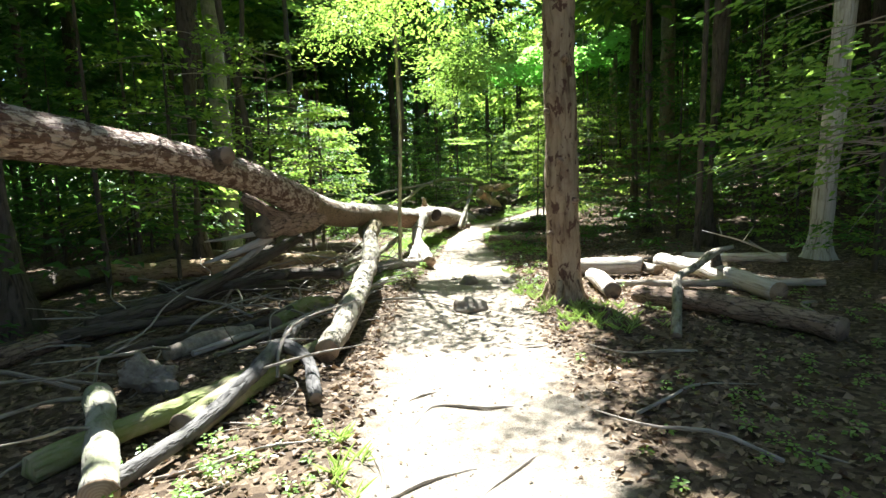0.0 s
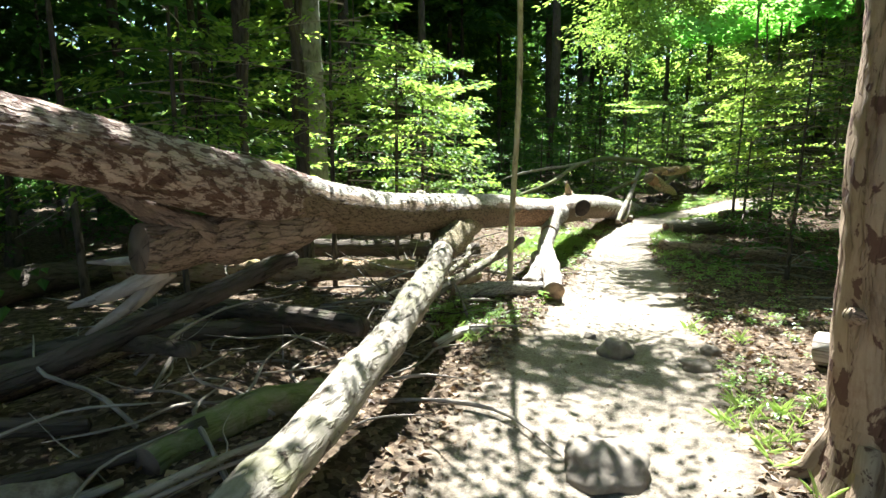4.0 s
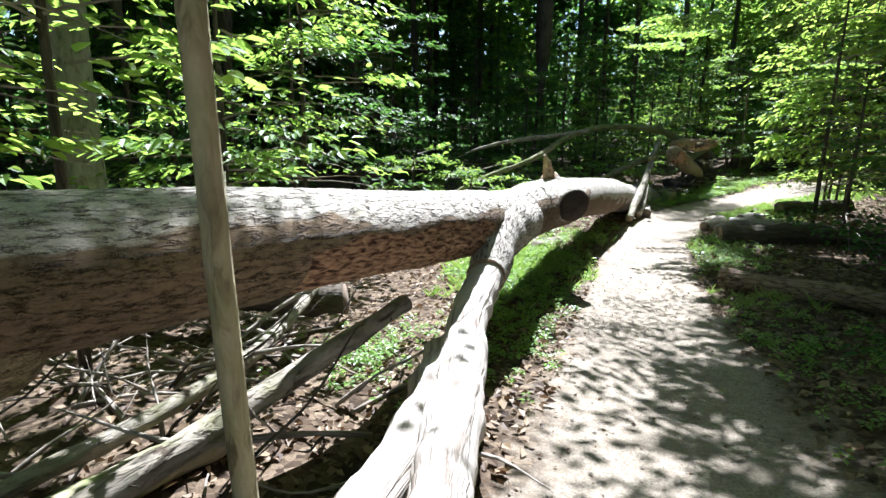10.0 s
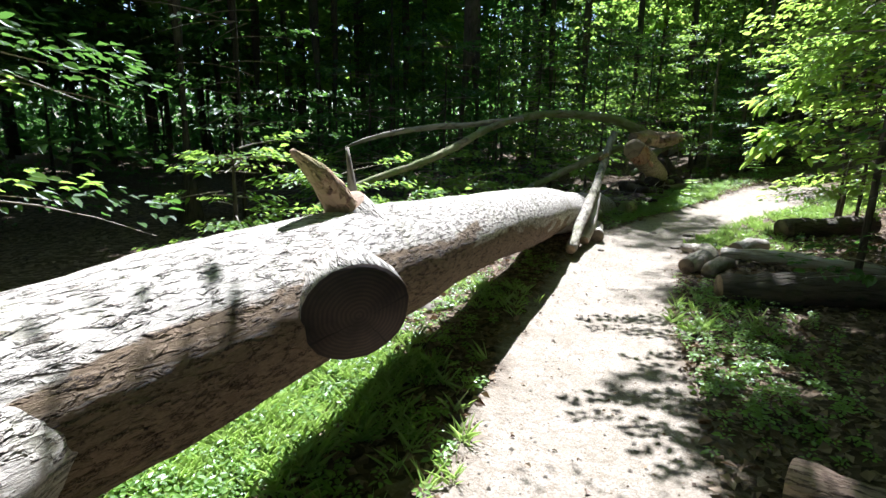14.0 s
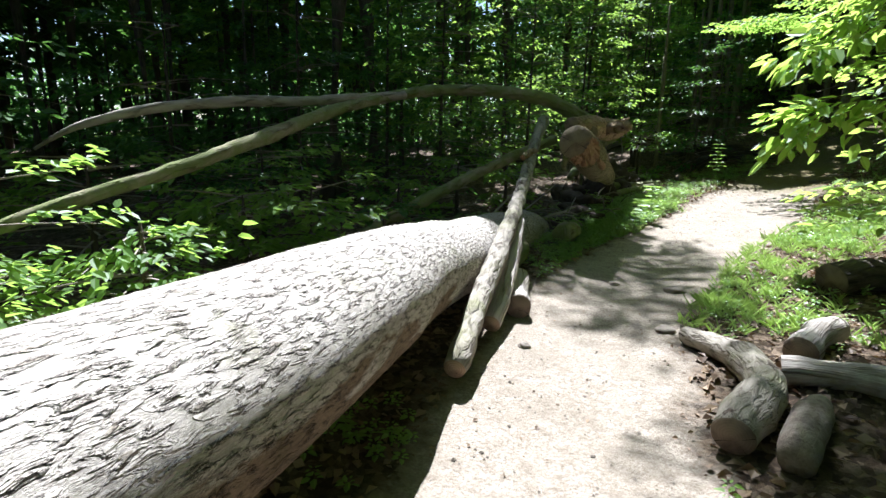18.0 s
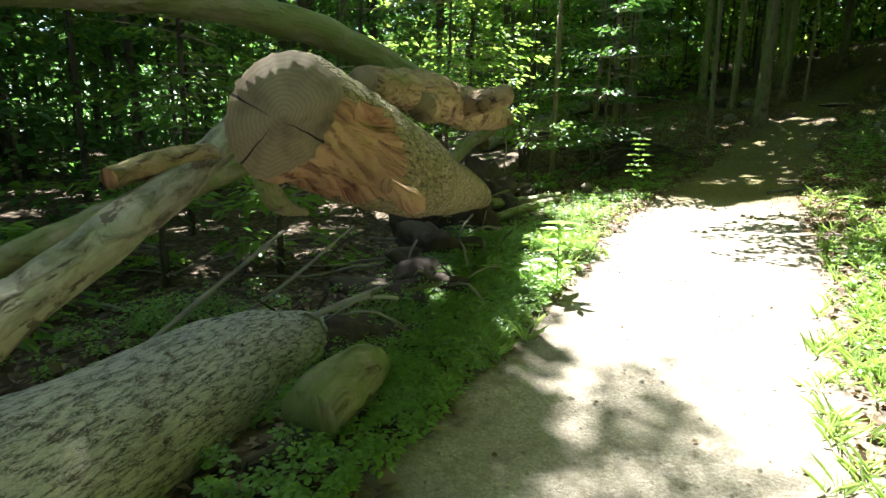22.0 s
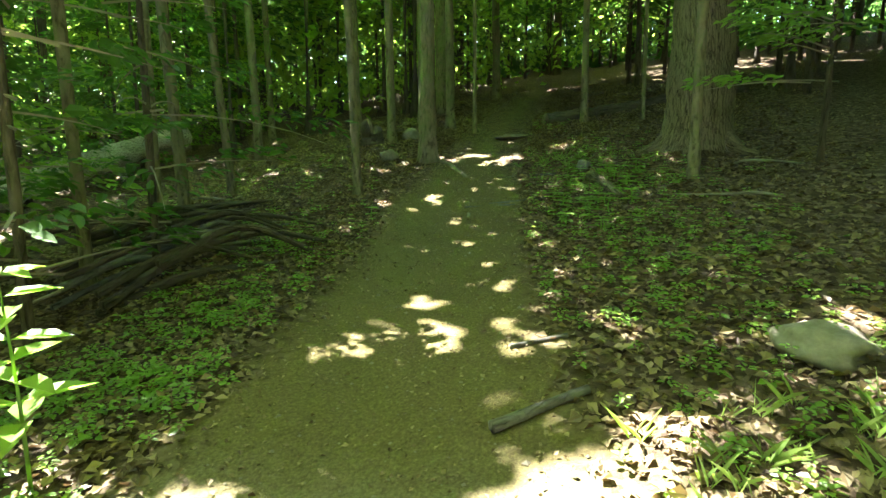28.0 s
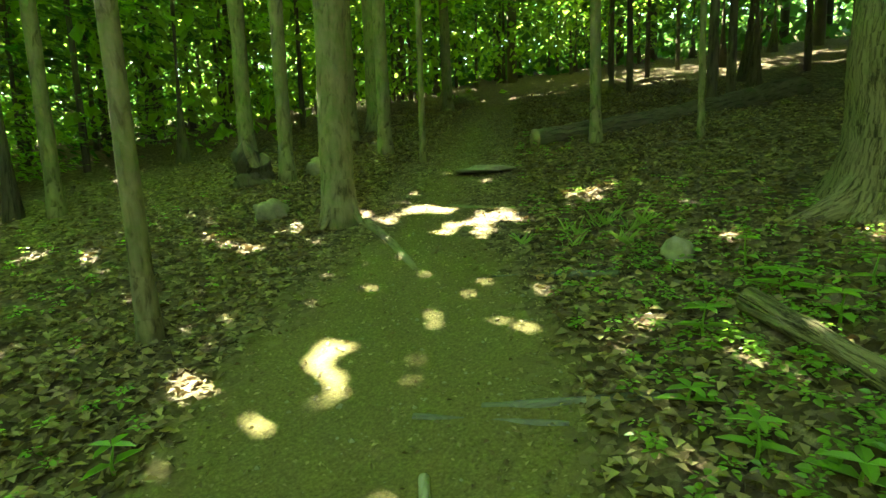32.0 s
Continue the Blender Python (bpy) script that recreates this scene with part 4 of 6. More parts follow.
    ([(10.1, 32.9, "g", -0.025, 0.028), (10.5, 32.35, "g", -0.012, 0.026)], GREY_LIMB, None, "root crossing the trail"),
    ([(9.9, 33.1, "g", -0.02, 0.024), (10.2, 32.55, "g", -0.014, 0.02)], GREY_LIMB, None, "root crossing the trail")]
        + [([(12.2, 35.35, "g", -0.02, 0.035), (12.3, 34.5, "g", 0.0, 0.035)], YOUNG, None, "root crossing the trail"),
    ([(11.4, 35.6, "g", 0.02, 0.045), (11.25, 35.0, "g", -0.01, 0.035), (11.0, 34.4, "g", -0.02, 0.03)], YOUNG, None, "surface root of the trailside tree"),
    ([(7.12, 29.5, "g", 0.03, 0.03), (7.6, 29.4, "g", 0.02, 0.02)], GREY_LIMB, None, "short stick at the trail's edge"),
    ([(9.55, 32.62, "g", 0.02, 0.02), (9.68, 32.78, "g", 0.02, 0.02)], TWIG, CUT, "short stick on the trail"),
    ([(7.65, 29.95, "g", 0.015, 0.014), (7.95, 29.82, "g", 0.015, 0.012)], GREY_LIMB, None, "short stick on the trail")]):
    wood_piece("root" if "root " in label and "log" not in label else "log", label, "root" if "root " in label and "log" not in label else "log", [("wood", pts, mat, cap)], "fallen logs")

rng_pile = random.Random(3)
for i in range(30):
    f = i / 29
    x0, y0 = 6.0 + rng_pile.uniform(-0.5, 0.7), 34.7 - 2.3 * f
    x1, y1 = x0 + rng_pile.uniform(1.1, 2.2) * (1 - 0.35 * f), y0 + rng_pile.uniform(-0.1, 0.9)
    lift, r = rng_pile.uniform(0.02, 0.3), rng_pile.uniform(0.018, 0.045)
    wood_piece("pole", "dark dead pole in a heap of brushwood", "stick", [("wood", [(x0, y0, "g", lift, r), ((x0 + x1) / 2, (y0 + y1) / 2 + rng_pile.uniform(-0.15, 0.15), "g", lift + 0.05, r * 0.85), (x1, y1, "g", 0.03, r * 0.5)], rng_pile.choice([GREY_LIMB, FOREST_BARK, FOREST_BARK]), None)], "brushwood heap", 8, 0.15)
wood_piece("forked_branch", "bare grey branch leaning on an upturned dark root", "branch",
           [("branch", [(2.04, 4.72, "g", 0.03, 0.05), (2.3, 5.3, "g", 0.2, 0.048), (2.55, 5.9, "g", 0.3, 0.045), (3.0, 6.5, "g", 0.36, 0.045), (3.55, 7.05, "g", 0.42, 0.05), (3.85, 7.2, "g", 0.45, 0.02)], BOUGH, CUT_DARK),
            ("root", [(3.6, 7.1, "g", 0.0, 0.15), (3.58, 7.08, "g", 0.16, 0.09), (3.55, 7.06, "g", 0.4, 0.05)], FOREST_BARK, None),
            ("root", [(3.62, 7.12, "g", 0.1, 0.07), (3.9, 7.25, "g", 0.12, 0.05), (4.3, 7.4, "g", 0.05, 0.03)], FOREST_BARK, None)])
wood_piece("dead_branch", "bare pale twiggy branch lying over the logs", "branch",
           [("branch", [(5.2, 8.2, "g", 0.1, 0.02), (4.7, 8.5, "g", 0.4, 0.016), (4.2, 8.8, "g", 0.6, 0.006)], PALE, None),
            ("twig", [(4.7, 8.5, "g", 0.4, 0.012), (4.75, 8.3, "g", 0.62, 0.004)], PALE, None),
            ("twig", [(4.9, 8.4, "g", 0.28, 0.012), (4.6, 8.2, "g", 0.45, 0.004)], PALE, None),
            ("twig", [(4.45, 8.65, "g", 0.5, 0.01), (4.5, 8.9, "g", 0.72, 0.004)], PALE, None)], sides=6)


# ---- stumps, stones, roots in the trail, the root mound ----
def lump(name, radius, squash, seed, mat, cuts=3, rough=0.25):
    bm = bmesh.new()
    bmesh.ops.create_icosphere(bm, subdivisions=cuts, radius=1.0)
    for v in bm.verts:
        k = 1 + rough * noise.noise(v.co * 1.4 + Vector((seed, 0, 0))) * 1.6 + rough * 0.4 * noise.noise(v.co * 4.0 + Vector((0, seed, 0)))
        k += rough * 0.25 * noise.noise(v.co * 11.0 + Vector((0, 0, seed))) if cuts > 3 else 0.0
        v.co = Vector((v.co.x * radius * k, v.co.y * radius * k * (0.75 + 0.2 * (seed % 3)), v.co.z * radius * squash * k))
    me = bpy.data.meshes.new(name)
    bm.to_mesh(me)
    bm.free()
    me.materials.append(mat)
    me.polygons.foreach_set("use_smooth", [cuts > 2] * len(me.polygons))
    return me


for i, (x, y, r, sq, label) in enumerate([
        (0.27, 6.74, 0.22, 0.5, "grey-brown stone set in the trail"), (0.36, 8.75, 0.13, 0.9, "upright grey stone beside the trail"),
        (0.98, 8.5, 0.13, 0.4, "flat pale stone at the trail's edge"), (0.13, 9.2, 0.05, 0.7, "small dark stone on the trail"), (8.6, 28.85, 0.2, 0.45, "flat stone among dead leaves"), (1.15, 8.9, 0.09, 0.6, "grey stone in the grass"),
        (2.4, 22.65, 0.09, 0.4, "flat stone in the trail"), (13.3, 35.85, 0.28, 0.16, "flat stone step on the trail"), (11.85, 32.9, 0.12, 0.9, "pale stone beside the trail"), (11.0, 36.7, 0.16, 0.9, "grey stone by the trailside tree"),
        (-0.65, 18.0, 0.12, 0.6, "dark stone under the fallen trunk"), (-0.8, 17.1, 0.15, 0.5, "flat stone under the fallen trunk"), (12.3, 37.9, 0.2, 0.8, "dark stone on the slope"), (1.9, 22.9, 0.05, 0.5, "small stone on the trail"), (0.95, 21.2, 0.04, 0.6, "small stone on the trail"), (2.0, 21.6, 0.07, 0.4, "flat stone on the trail")]):
    tagged(new("stone", lump("stone", r, sq, i + 1, STONE, 3, 0.3)), label, "stone").location = (x, y, gz(x, y) + r * sq * 0.35)
for x, y, r, h, mat, cap, label in [(4.95, 30.65, 0.08, 0.14, FOREST_BARK, CUT_DARK, "small blackened stump beside the trail"), (11.5, 38.2, 0.22, 0.35, FOREST_BARK, CUT_DARK, "dark rotten stump on the slope")]:
    wood_piece("stump", label, "stump", [("bole", [(x, y, "g", -0.05, r * 1.25), (x, y + 0.02, "g", h * 0.5, r * 1.03), (x - 0.05, y - 0.05, "g", h, r)], mat, cap)], sides=20, step=0.04, lump=0.2)
chunk = new("rotten_stump", lump("rotten_stump", 0.2, 0.75, 21, ROT_WOOD, 5, 0.6))
tagged(chunk, "crumbling pale rotten stump on the bank", "stump").location = (-2.36, 4.08, gz(-2.36, 4.08) + 0.06)
mound = thing("root_mound", "low bank of dark soil and roots under the sawn trunk", "root plate")
for i, (x, y, r, sq) in enumerate([(1.7, 25.5, 0.38, 0.4), (2.0, 26.5, 0.42, 0.4), (2.3, 27.5, 0.45, 0.6), (2.6, 28.6, 0.5, 0.8), (2.95, 29.5, 0.36, 0.7), (3.3, 30.35, 0.5, 1.15), (3.7, 31.0, 0.4, 0.8)]):
    ob = part("soil", lump("soil", r, sq, 30 + i, SOIL, 5, 0.5), mound)
    ob.location = (x, y, gz(x, y) - 0.05)
rr = random.Random(9)
for i in range(60):
    x, y = rr.uniform(1.5, 2.9), rr.uniform(24.9, 29.4)
    x += (y - 25) * 0.2 - 0.2
    if trail_at(x, y)[0] < 1.5:
        continue
    z = gz(x, y) + rr.uniform(0.0, 0.45)
    d = Vector((rr.uniform(-0.5, 0.2), rr.uniform(-0.4, 0.3), rr.uniform(-0.4, 0.3)))
    part("root", tube("root", [(x, y, z, 0.014), tuple(Vector((x, y, z)) + d * 0.5 + Vector((0, 0, 0.06))) + (0.01,), tuple(Vector((x, y, z)) + d) + (0.003,)], (TWIG, MOSSY, FOREST_BARK)[i % 3], 5, 0.1, 0.2, 0, None, i, wobble=3.0), mound)
for pts in [[(-0.35, 3.66), (-0.2, 3.8), (-0.08, 3.9)], [(-0.24, 3.3), (-0.13, 3.6), (0.3, 3.55), (0.5, 3.6)], [(-0.5, 2.2), (-0.3, 2.45), (-0.05, 2.68), (0.18, 2.78)], [(0.08, 2.45), (0.29, 2.66), (0.48, 2.88)],
            [(0.6, 4.92), (0.8, 4.86), (1.0, 4.92)], [(0.32, 4.22), (0.58, 4.27)], [(0.27, 3.72), (0.5, 3.62)], [(0.4, 2.98), (0.58, 3.08)], [(0.62, 5.2), (0.72, 4.98), (1.05, 5.02)], [(-0.55, 3.1), (-0.38, 2.7), (-0.32, 2.3)]]:
    t = thing("trail_root", "thin exposed tree root in the trodden dirt", "root", "exposed roots")
    part("root", tube("root", [(x, y, gz(x, y) + (0.006 if 0 < i < len(pts) - 1 else -0.012), 0.012) for i, (x, y) in enumerate(pts)], TWIG, 8, 0.05, 0.25, 0, None, len(pts)), t)


# ---- standing trees ----
def standing_tree(name, x, y, r, height, mat, label, category="tree", lean=(0, 0), flare=1.5, sides=18, step=0.25, fissure=0.2, lump_=0.06, roots=0, bow=0.0):
    z = gz(x, y) - 0.12
    t = thing(name, label, category, at=(x, y, z))
    pts = [(0, 0, 0, r * flare), (lean[0] * 0.3, lean[1] * 0.3, 0.3, r * 1.15), (lean[0], lean[1], 1.0, r), (lean[0] * 3 + bow, lean[1] * 3, 3.0, r * 0.93),
           (lean[0] * height * 0.5 - bow, lean[1] * height * 0.5, height * 0.55, r * 0.8), (lean[0] * height, lean[1] * height, height, r * 0.4)]
    part("trunk", tube("trunk", pts, mat, sides, step, lump_, fissure, None, int(x * 17 + y * 5) % 97, wobble=0.3), t)
    for i in range(roots):
        a = i * 6.283 / roots + 0.4
        c, s = math.cos(a), math.sin(a)
        q = [(c * r * 0.7, s * r * 0.7, 0.4, r * 0.3), (c * r * 1.3, s * r * 1.3, 0.15, r * 0.25), (c * r * 2.1, s * r * 2.1, 0.05, r * 0.13)]
        part("root", tube("root", q, mat, 10, 0.1, 0.15, fissure, None, i), t)
    return t


dead = standing_tree("dead_tree", 1.52, 6.85, 0.215, 9.0, DEADBARK, "dead standing tree with flaking brown bark beside the trail", flare=1.5, sides=40, step=0.06, fissure=0.7, lean=(-0.01, 0.02), roots=5, lump_=0.1)
for z, a in [(1.0, 3.6), (1.9, 4.2), (2.5, 3.3), (1.4, 5.2), (3.1, 4.6)]:
    part("knot", tube("knot", [(0.16 * math.cos(a), 0.16 * math.sin(a), z, 0.05), (0.25 * math.cos(a), 0.25 * math.sin(a), z + 0.02, 0.025)], ROTTEN, 10, 0.04, 0.3, 0, None, int(z * 10)), dead)
standing_tree("sapling", -0.93, 10.74, 0.037, 7.5, OLIVE, "slender smooth sapling standing against the fallen trunk", lean=(0.045, -0.1), sides=12, step=0.12, bow=0.02)
standing_tree("beech_tree", -5.6, 14.2, 0.25, 16, SMOOTH, "tall smooth grey-green beech behind the fallen trunk", lean=(-0.01, 0), sides=24, roots=4)
standing_tree("forked_tree", -3.7, 10.6, 0.07, 9, FOREST_BARK, "thin crooked dark tree behind the fallen trunk", lean=(-0.05, 0.0), bow=0.12)
standing_tree("forked_tree", -4.0, 10.9, 0.06, 9, FOREST_BARK, "thin crooked dark tree behind the fallen trunk", lean=(0.03, 0.0), bow=-0.1)
standing_tree("pale_tree", 6.1, 8.8, 0.17, 15, PALE, "pale-barked tree with flared roots at the wood's edge", lean=(0.06, 0), flare=1.9, sides=24, roots=5)
standing_tree("dark_tree", 7.1, 8.3, 0.3, 15, FOREST_BARK, "dark-barked tree at the wood's edge", lean=(0.02, 0), sides=24, roots=4)
standing_tree("sapling", 4.95, 10.6, 0.06, 8, FOREST_BARK, "slender dark-barked sapling at the wood's edge", lean=(0.02, 0))
standing_tree("oak_tree", 13.0, 31.93, 0.42, 18, OLD_OAK, "massive old tree with deeply furrowed bark and flared roots", flare=1.45, sides=56, step=0.07, fissure=1.0, roots=6)
standing_tree("ash_tree", 11.29, 35.87, 0.15, 15, YOUNG, "straight smooth-barked tree at the trail's edge", sides=20, roots=4)
for x, y, r, lx in [(9.36, 34.85, 0.06, -0.02), (6.98, 36.0, 0.06, 0.02), (7.15, 35.1, 0.07, -0.03), (8.05, 36.3, 0.06, -0.06), (9.55, 39.6, 0.09, -0.01), (11.8, 37.9, 0.09, 0.0), (13.5, 38.1, 0.1, 0.0), (13.3, 37.0, 0.04, 0.01), (11.24, 30.98, 0.055, 0.01), (11.2, 43.4, 0.09, 0.0), (18.9, 42.5, 0.14, -0.01), (15.6, 41.2, 0.22, 0.0),
                    (14.9, 35.4, 0.07, 0.0), (15.0, 34.1, 0.035, 0.0), (14.3, 40.3, 0.16, 0.0), (12.6, 41.0, 0.14, 0.0), (4.75, 32.0, 0.05, 0.0), (6.0, 33.4, 0.05, 0.0)]:
    standing_tree("sapling", x, y, r, 12 if r > 0.05 else 4.2, YOUNG, "slender straight green-grey sapling in the wood", lean=(lx, 0.01), sides=12)


# ---- leafy branches near the walk ----
def twig_mesh(name, starts, dirs, lengths, r0, droop, mat):
    """Thin three-sided tapering twigs under the sprays."""
    n, seg = len(starts), 5
    s = np.linspace(0, 0.95, seg)
    p = starts[:, None] + dirs[:, None] * (lengths[:, None] * s)[..., None]
    p[..., 2] -= droop * (lengths[:, None] * s) ** 2 * 0.5
    side = np.cross(dirs, [0, 0, 1.0])
    side /= np.linalg.norm(side, axis=1)[:, None] + 1e-9
    up = np.cross(side, dirs)
    ring = []
    for a in (0.5, 2.6, 4.7):
        off = side * math.cos(a) + up * math.sin(a)
        ring.append(p + off[:, None] * (r0 * (1 - 0.85 * s))[None, :, None])
    v = np.stack(ring, 2).reshape(-1, 3)
    base = (np.arange(n)[:, None] * seg + np.arange(seg - 1)[None]).ravel() * 3
    f = np.concatenate([np.stack([base + j, base + (j + 1) % 3, base + 3 + (j + 1) % 3, base + 3 + j], 1) for j in range(3)])
    return mesh_of(name, v, f, mat, np.zeros((len(f) * 4, 2)))


def leafy_tree(name, label, x, y, height, spread, n, leaves, size, seed, low=0.1, aim=None, trunk_r=0.035, mat=None, lean=(0, 0), group=""):
    """An understory tree with layered sprays; aim: (azimuth, width) where most boughs point."""
    rng = np.random.RandomState(seed)
    h = low * height + rng.uniform(0, 1, n) * height * (1 - low)
    a = rng.uniform(0, 2 * math.pi, n) if aim is None else rng.normal(aim[0], aim[1], n)
    d = np.stack([np.cos(a), np.sin(a), rng.uniform(-0.1, 0.3, n)], 1)
    d /= np.linalg.norm(d, axis=1)[:, None]
    st = np.stack([lean[0] * h, lean[1] * h, h], 1) + d * (rng.uniform(0, 0.9, n) * spread * 0.5)[:, None]
    ln = spread * rng.uniform(0.45, 1.0, n) * (1.1 - 0.5 * h / height)
    tips = st + d * ln[:, None]
    clear = np.array([max(trail_gap(x + p[0], y + p[1]) - 1.1, p[2] - 3.0) > 0 for p in tips])
    st, d, ln = st[clear], d[clear], ln[clear]
    t = thing(name, label, "tree", group, (x, y, gz(x, y) - 0.05))
    part("trunk", tube("trunk", [(0, 0, 0, trunk_r * 1.3), (lean[0] * height * 0.4, lean[1] * height * 0.4, height * 0.4, trunk_r), (lean[0] * height, lean[1] * height, height, 0.01)], FOREST_BARK, 8, 0.25, 0.1, 0, None, seed), t)
    tagged(part("branchwork", twig_mesh("branchwork", st - d * (spread * 0.3), d, ln + spread * 0.3, 0.012, 0.25, TWIG), t), kind="stuff")
    part("foliage", leaf_mesh("foliage", sprays(rng, st, d, ln, leaves, size), mat or LEAF), t)
    return t


LY = "slender understory beech with layered bright green leaves"
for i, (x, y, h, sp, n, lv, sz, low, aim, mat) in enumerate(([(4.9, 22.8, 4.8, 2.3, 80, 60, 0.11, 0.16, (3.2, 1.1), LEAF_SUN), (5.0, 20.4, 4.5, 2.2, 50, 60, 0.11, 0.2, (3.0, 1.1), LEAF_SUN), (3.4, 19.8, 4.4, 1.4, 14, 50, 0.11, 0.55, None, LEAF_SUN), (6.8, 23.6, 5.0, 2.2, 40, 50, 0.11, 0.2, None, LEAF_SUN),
        (4.2, 17.6, 4.2, 2.0, 36, 50, 0.10, 0.15, None, LEAF_SHADED), (-3.0, 13.3, 3.2, 1.3, 34, 46, 0.10, 0.2, None, None), (-2.9, 11.8, 3.6, 1.4, 16, 46, 0.11, 0.5, (-0.6, 1.0), None), (-3.5, 15.4, 4.2, 1.4, 30, 46, 0.11, 0.25, None, LEAF),
        (-4.4, 16.6, 4.2, 1.9, 34, 50, 0.10, 0.15, (-0.9, 1.0), LEAF_SHADED), (-2.6, 20.3, 1.1, 1.1, 22, 40, 0.10, 0.1, None, None)]
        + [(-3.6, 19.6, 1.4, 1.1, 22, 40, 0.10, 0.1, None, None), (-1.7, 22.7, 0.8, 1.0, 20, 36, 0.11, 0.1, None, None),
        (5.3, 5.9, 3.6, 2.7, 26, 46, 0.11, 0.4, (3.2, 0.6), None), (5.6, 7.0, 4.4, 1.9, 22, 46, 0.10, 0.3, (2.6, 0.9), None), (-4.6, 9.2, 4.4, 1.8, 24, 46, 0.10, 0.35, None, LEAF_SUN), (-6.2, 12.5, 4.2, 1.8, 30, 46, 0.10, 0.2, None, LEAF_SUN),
        (5.6, 31.9, 3.0, 1.3, 34, 44, 0.11, 0.1, None, LEAF_SHADED), (6.5, 33.2, 4.0, 1.5, 36, 44, 0.11, 0.12, None, LEAF_SHADED), (4.6, 33.6, 4.5, 1.6, 40, 44, 0.11, 0.15, None, LEAF), (5.0, 34.8, 4.5, 1.7, 40, 44, 0.11, 0.15, None, LEAF)]
        + [(2.8, 32.0, 4.5, 1.8, 40, 44, 0.11, 0.2, None, LEAF), (3.4, 18.6, 2.4, 1.4, 24, 40, 0.10, 0.1, None, LEAF_SHADED), (2.9, 13.2, 1.6, 1.1, 22, 36, 0.09, 0.08, None, LEAF_SHADED), (3.4, 16.4, 1.6, 1.1, 22, 36, 0.09, 0.08, None, LEAF_SHADED),
        (-5.0, 22.0, 4.4, 1.9, 36, 46, 0.11, 0.1, None, LEAF_SHADED), (-2.4, 26.2, 3.6, 1.6, 34, 44, 0.11, 0.1, None, LEAF_SHADED), (-0.4, 28.6, 4.2, 1.8, 40, 44, 0.11, 0.1, None, LEAF), (1.4, 30.4, 4.4, 1.8, 40, 44, 0.11, 0.15, None, LEAF_SHADED),
        (-3.8, 25.0, 3.0, 1.5, 30, 44, 0.11, 0.1, None, LEAF_SHADED), (-1.2, 23.2, 0.9, 0.9, 18, 34, 0.10, 0.1, None, LEAF)]
        + [(-2.2, 24.3, 1.2, 1.1, 20, 34, 0.10, 0.1, None, LEAF), (-1.8, 21.3, 0.8, 0.9, 18, 34, 0.10, 0.1, None, LEAF), (-3.2, 22.6, 1.2, 1.1, 22, 34, 0.10, 0.1, None, LEAF), (-0.5, 23.6, 0.6, 0.7, 12, 30, 0.10, 0.1, None, LEAF_SHADED), (-3.4, 10.7, 4.4, 1.6, 36, 46, 0.11, 0.35, None, LEAF_SUN), (0.1, 26.6, 0.9, 0.9, 16, 30, 0.12, 0.1, None, LEAF), (0.9, 27.0, 0.8, 0.8, 14, 30, 0.12, 0.1, None, LEAF), (-0.7, 25.6, 0.7, 0.8, 12, 30, 0.12, 0.1, None, LEAF), (4.2, 31.6, 1.2, 0.9, 16, 36, 0.1, 0.1, None, LEAF), (12.3, 30.2, 2.2, 1.2, 14, 40, 0.10, 0.3, (2.5, 0.8), LEAF)])):
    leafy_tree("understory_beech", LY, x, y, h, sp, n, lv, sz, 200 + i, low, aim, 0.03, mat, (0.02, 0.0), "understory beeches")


def leafy_bough(x, y, z, tip, n, leaves, size, seed):
    """A young tree whose one long bough reaches towards the trail, hung with large sunlit leaves."""
    rng = np.random.RandomState(seed)
    t = thing("young_beech", "young beech holding a spray of large sunlit leaves beside the trail", "tree", at=(x, y, gz(x, y) - 0.05))
    base = Vector((x, y, gz(x, y) - 0.05))
    end, mid = Vector(tip) - base, Vector((0, 0, z))
    part("trunk", tube("trunk", [(0, 0, 0, 0.03), (0.03, 0, z * 0.5, 0.025), (0, 0, z, 0.02), (0.05, 0.1, z + 1.2, 0.008)], FOREST_BARK, 8, 0.2, 0.1, 0, None, seed), t)
    arch = mid.lerp(end, 0.5) + Vector((0, 0, 0.2))
    bough = part("bough", tube("bough", [tuple(mid) + (0.014,), tuple(arch) + (0.01,), tuple(mid.lerp(end, 0.92)) + (0.003,)], FOREST_BARK, 6, 0.1, 0.1, 0, None, seed + 1), t)
    k = rng.uniform(0.15, 0.8, n)
    st = np.array([tuple(mid.lerp(end, f) + Vector((0, 0, 0.8 * f * (1 - f)))) for f in k])
    d = np.array(tuple((end - mid).normalized()))[None] + rng.normal(0, 0.55, (n, 3)) * [1, 1, 0.5]
    d /= np.linalg.norm(d, axis=1)[:, None]
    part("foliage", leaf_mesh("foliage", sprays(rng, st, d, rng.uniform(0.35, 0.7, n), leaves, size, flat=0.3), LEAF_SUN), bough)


leafy_bough(4.7, 23.4, 1.7, (3.3, 23.2, 0.78), 18, 9, 0.19, 301)
leafy_bough(4.9, 23.7, 2.4, (3.3, 23.35, 1.45), 18, 9, 0.18, 302)
leafy_bough(4.8, 23.0, 2.8, (3.6, 22.8, 1.75), 16, 9, 0.17, 303)


# ---- the wood around ----
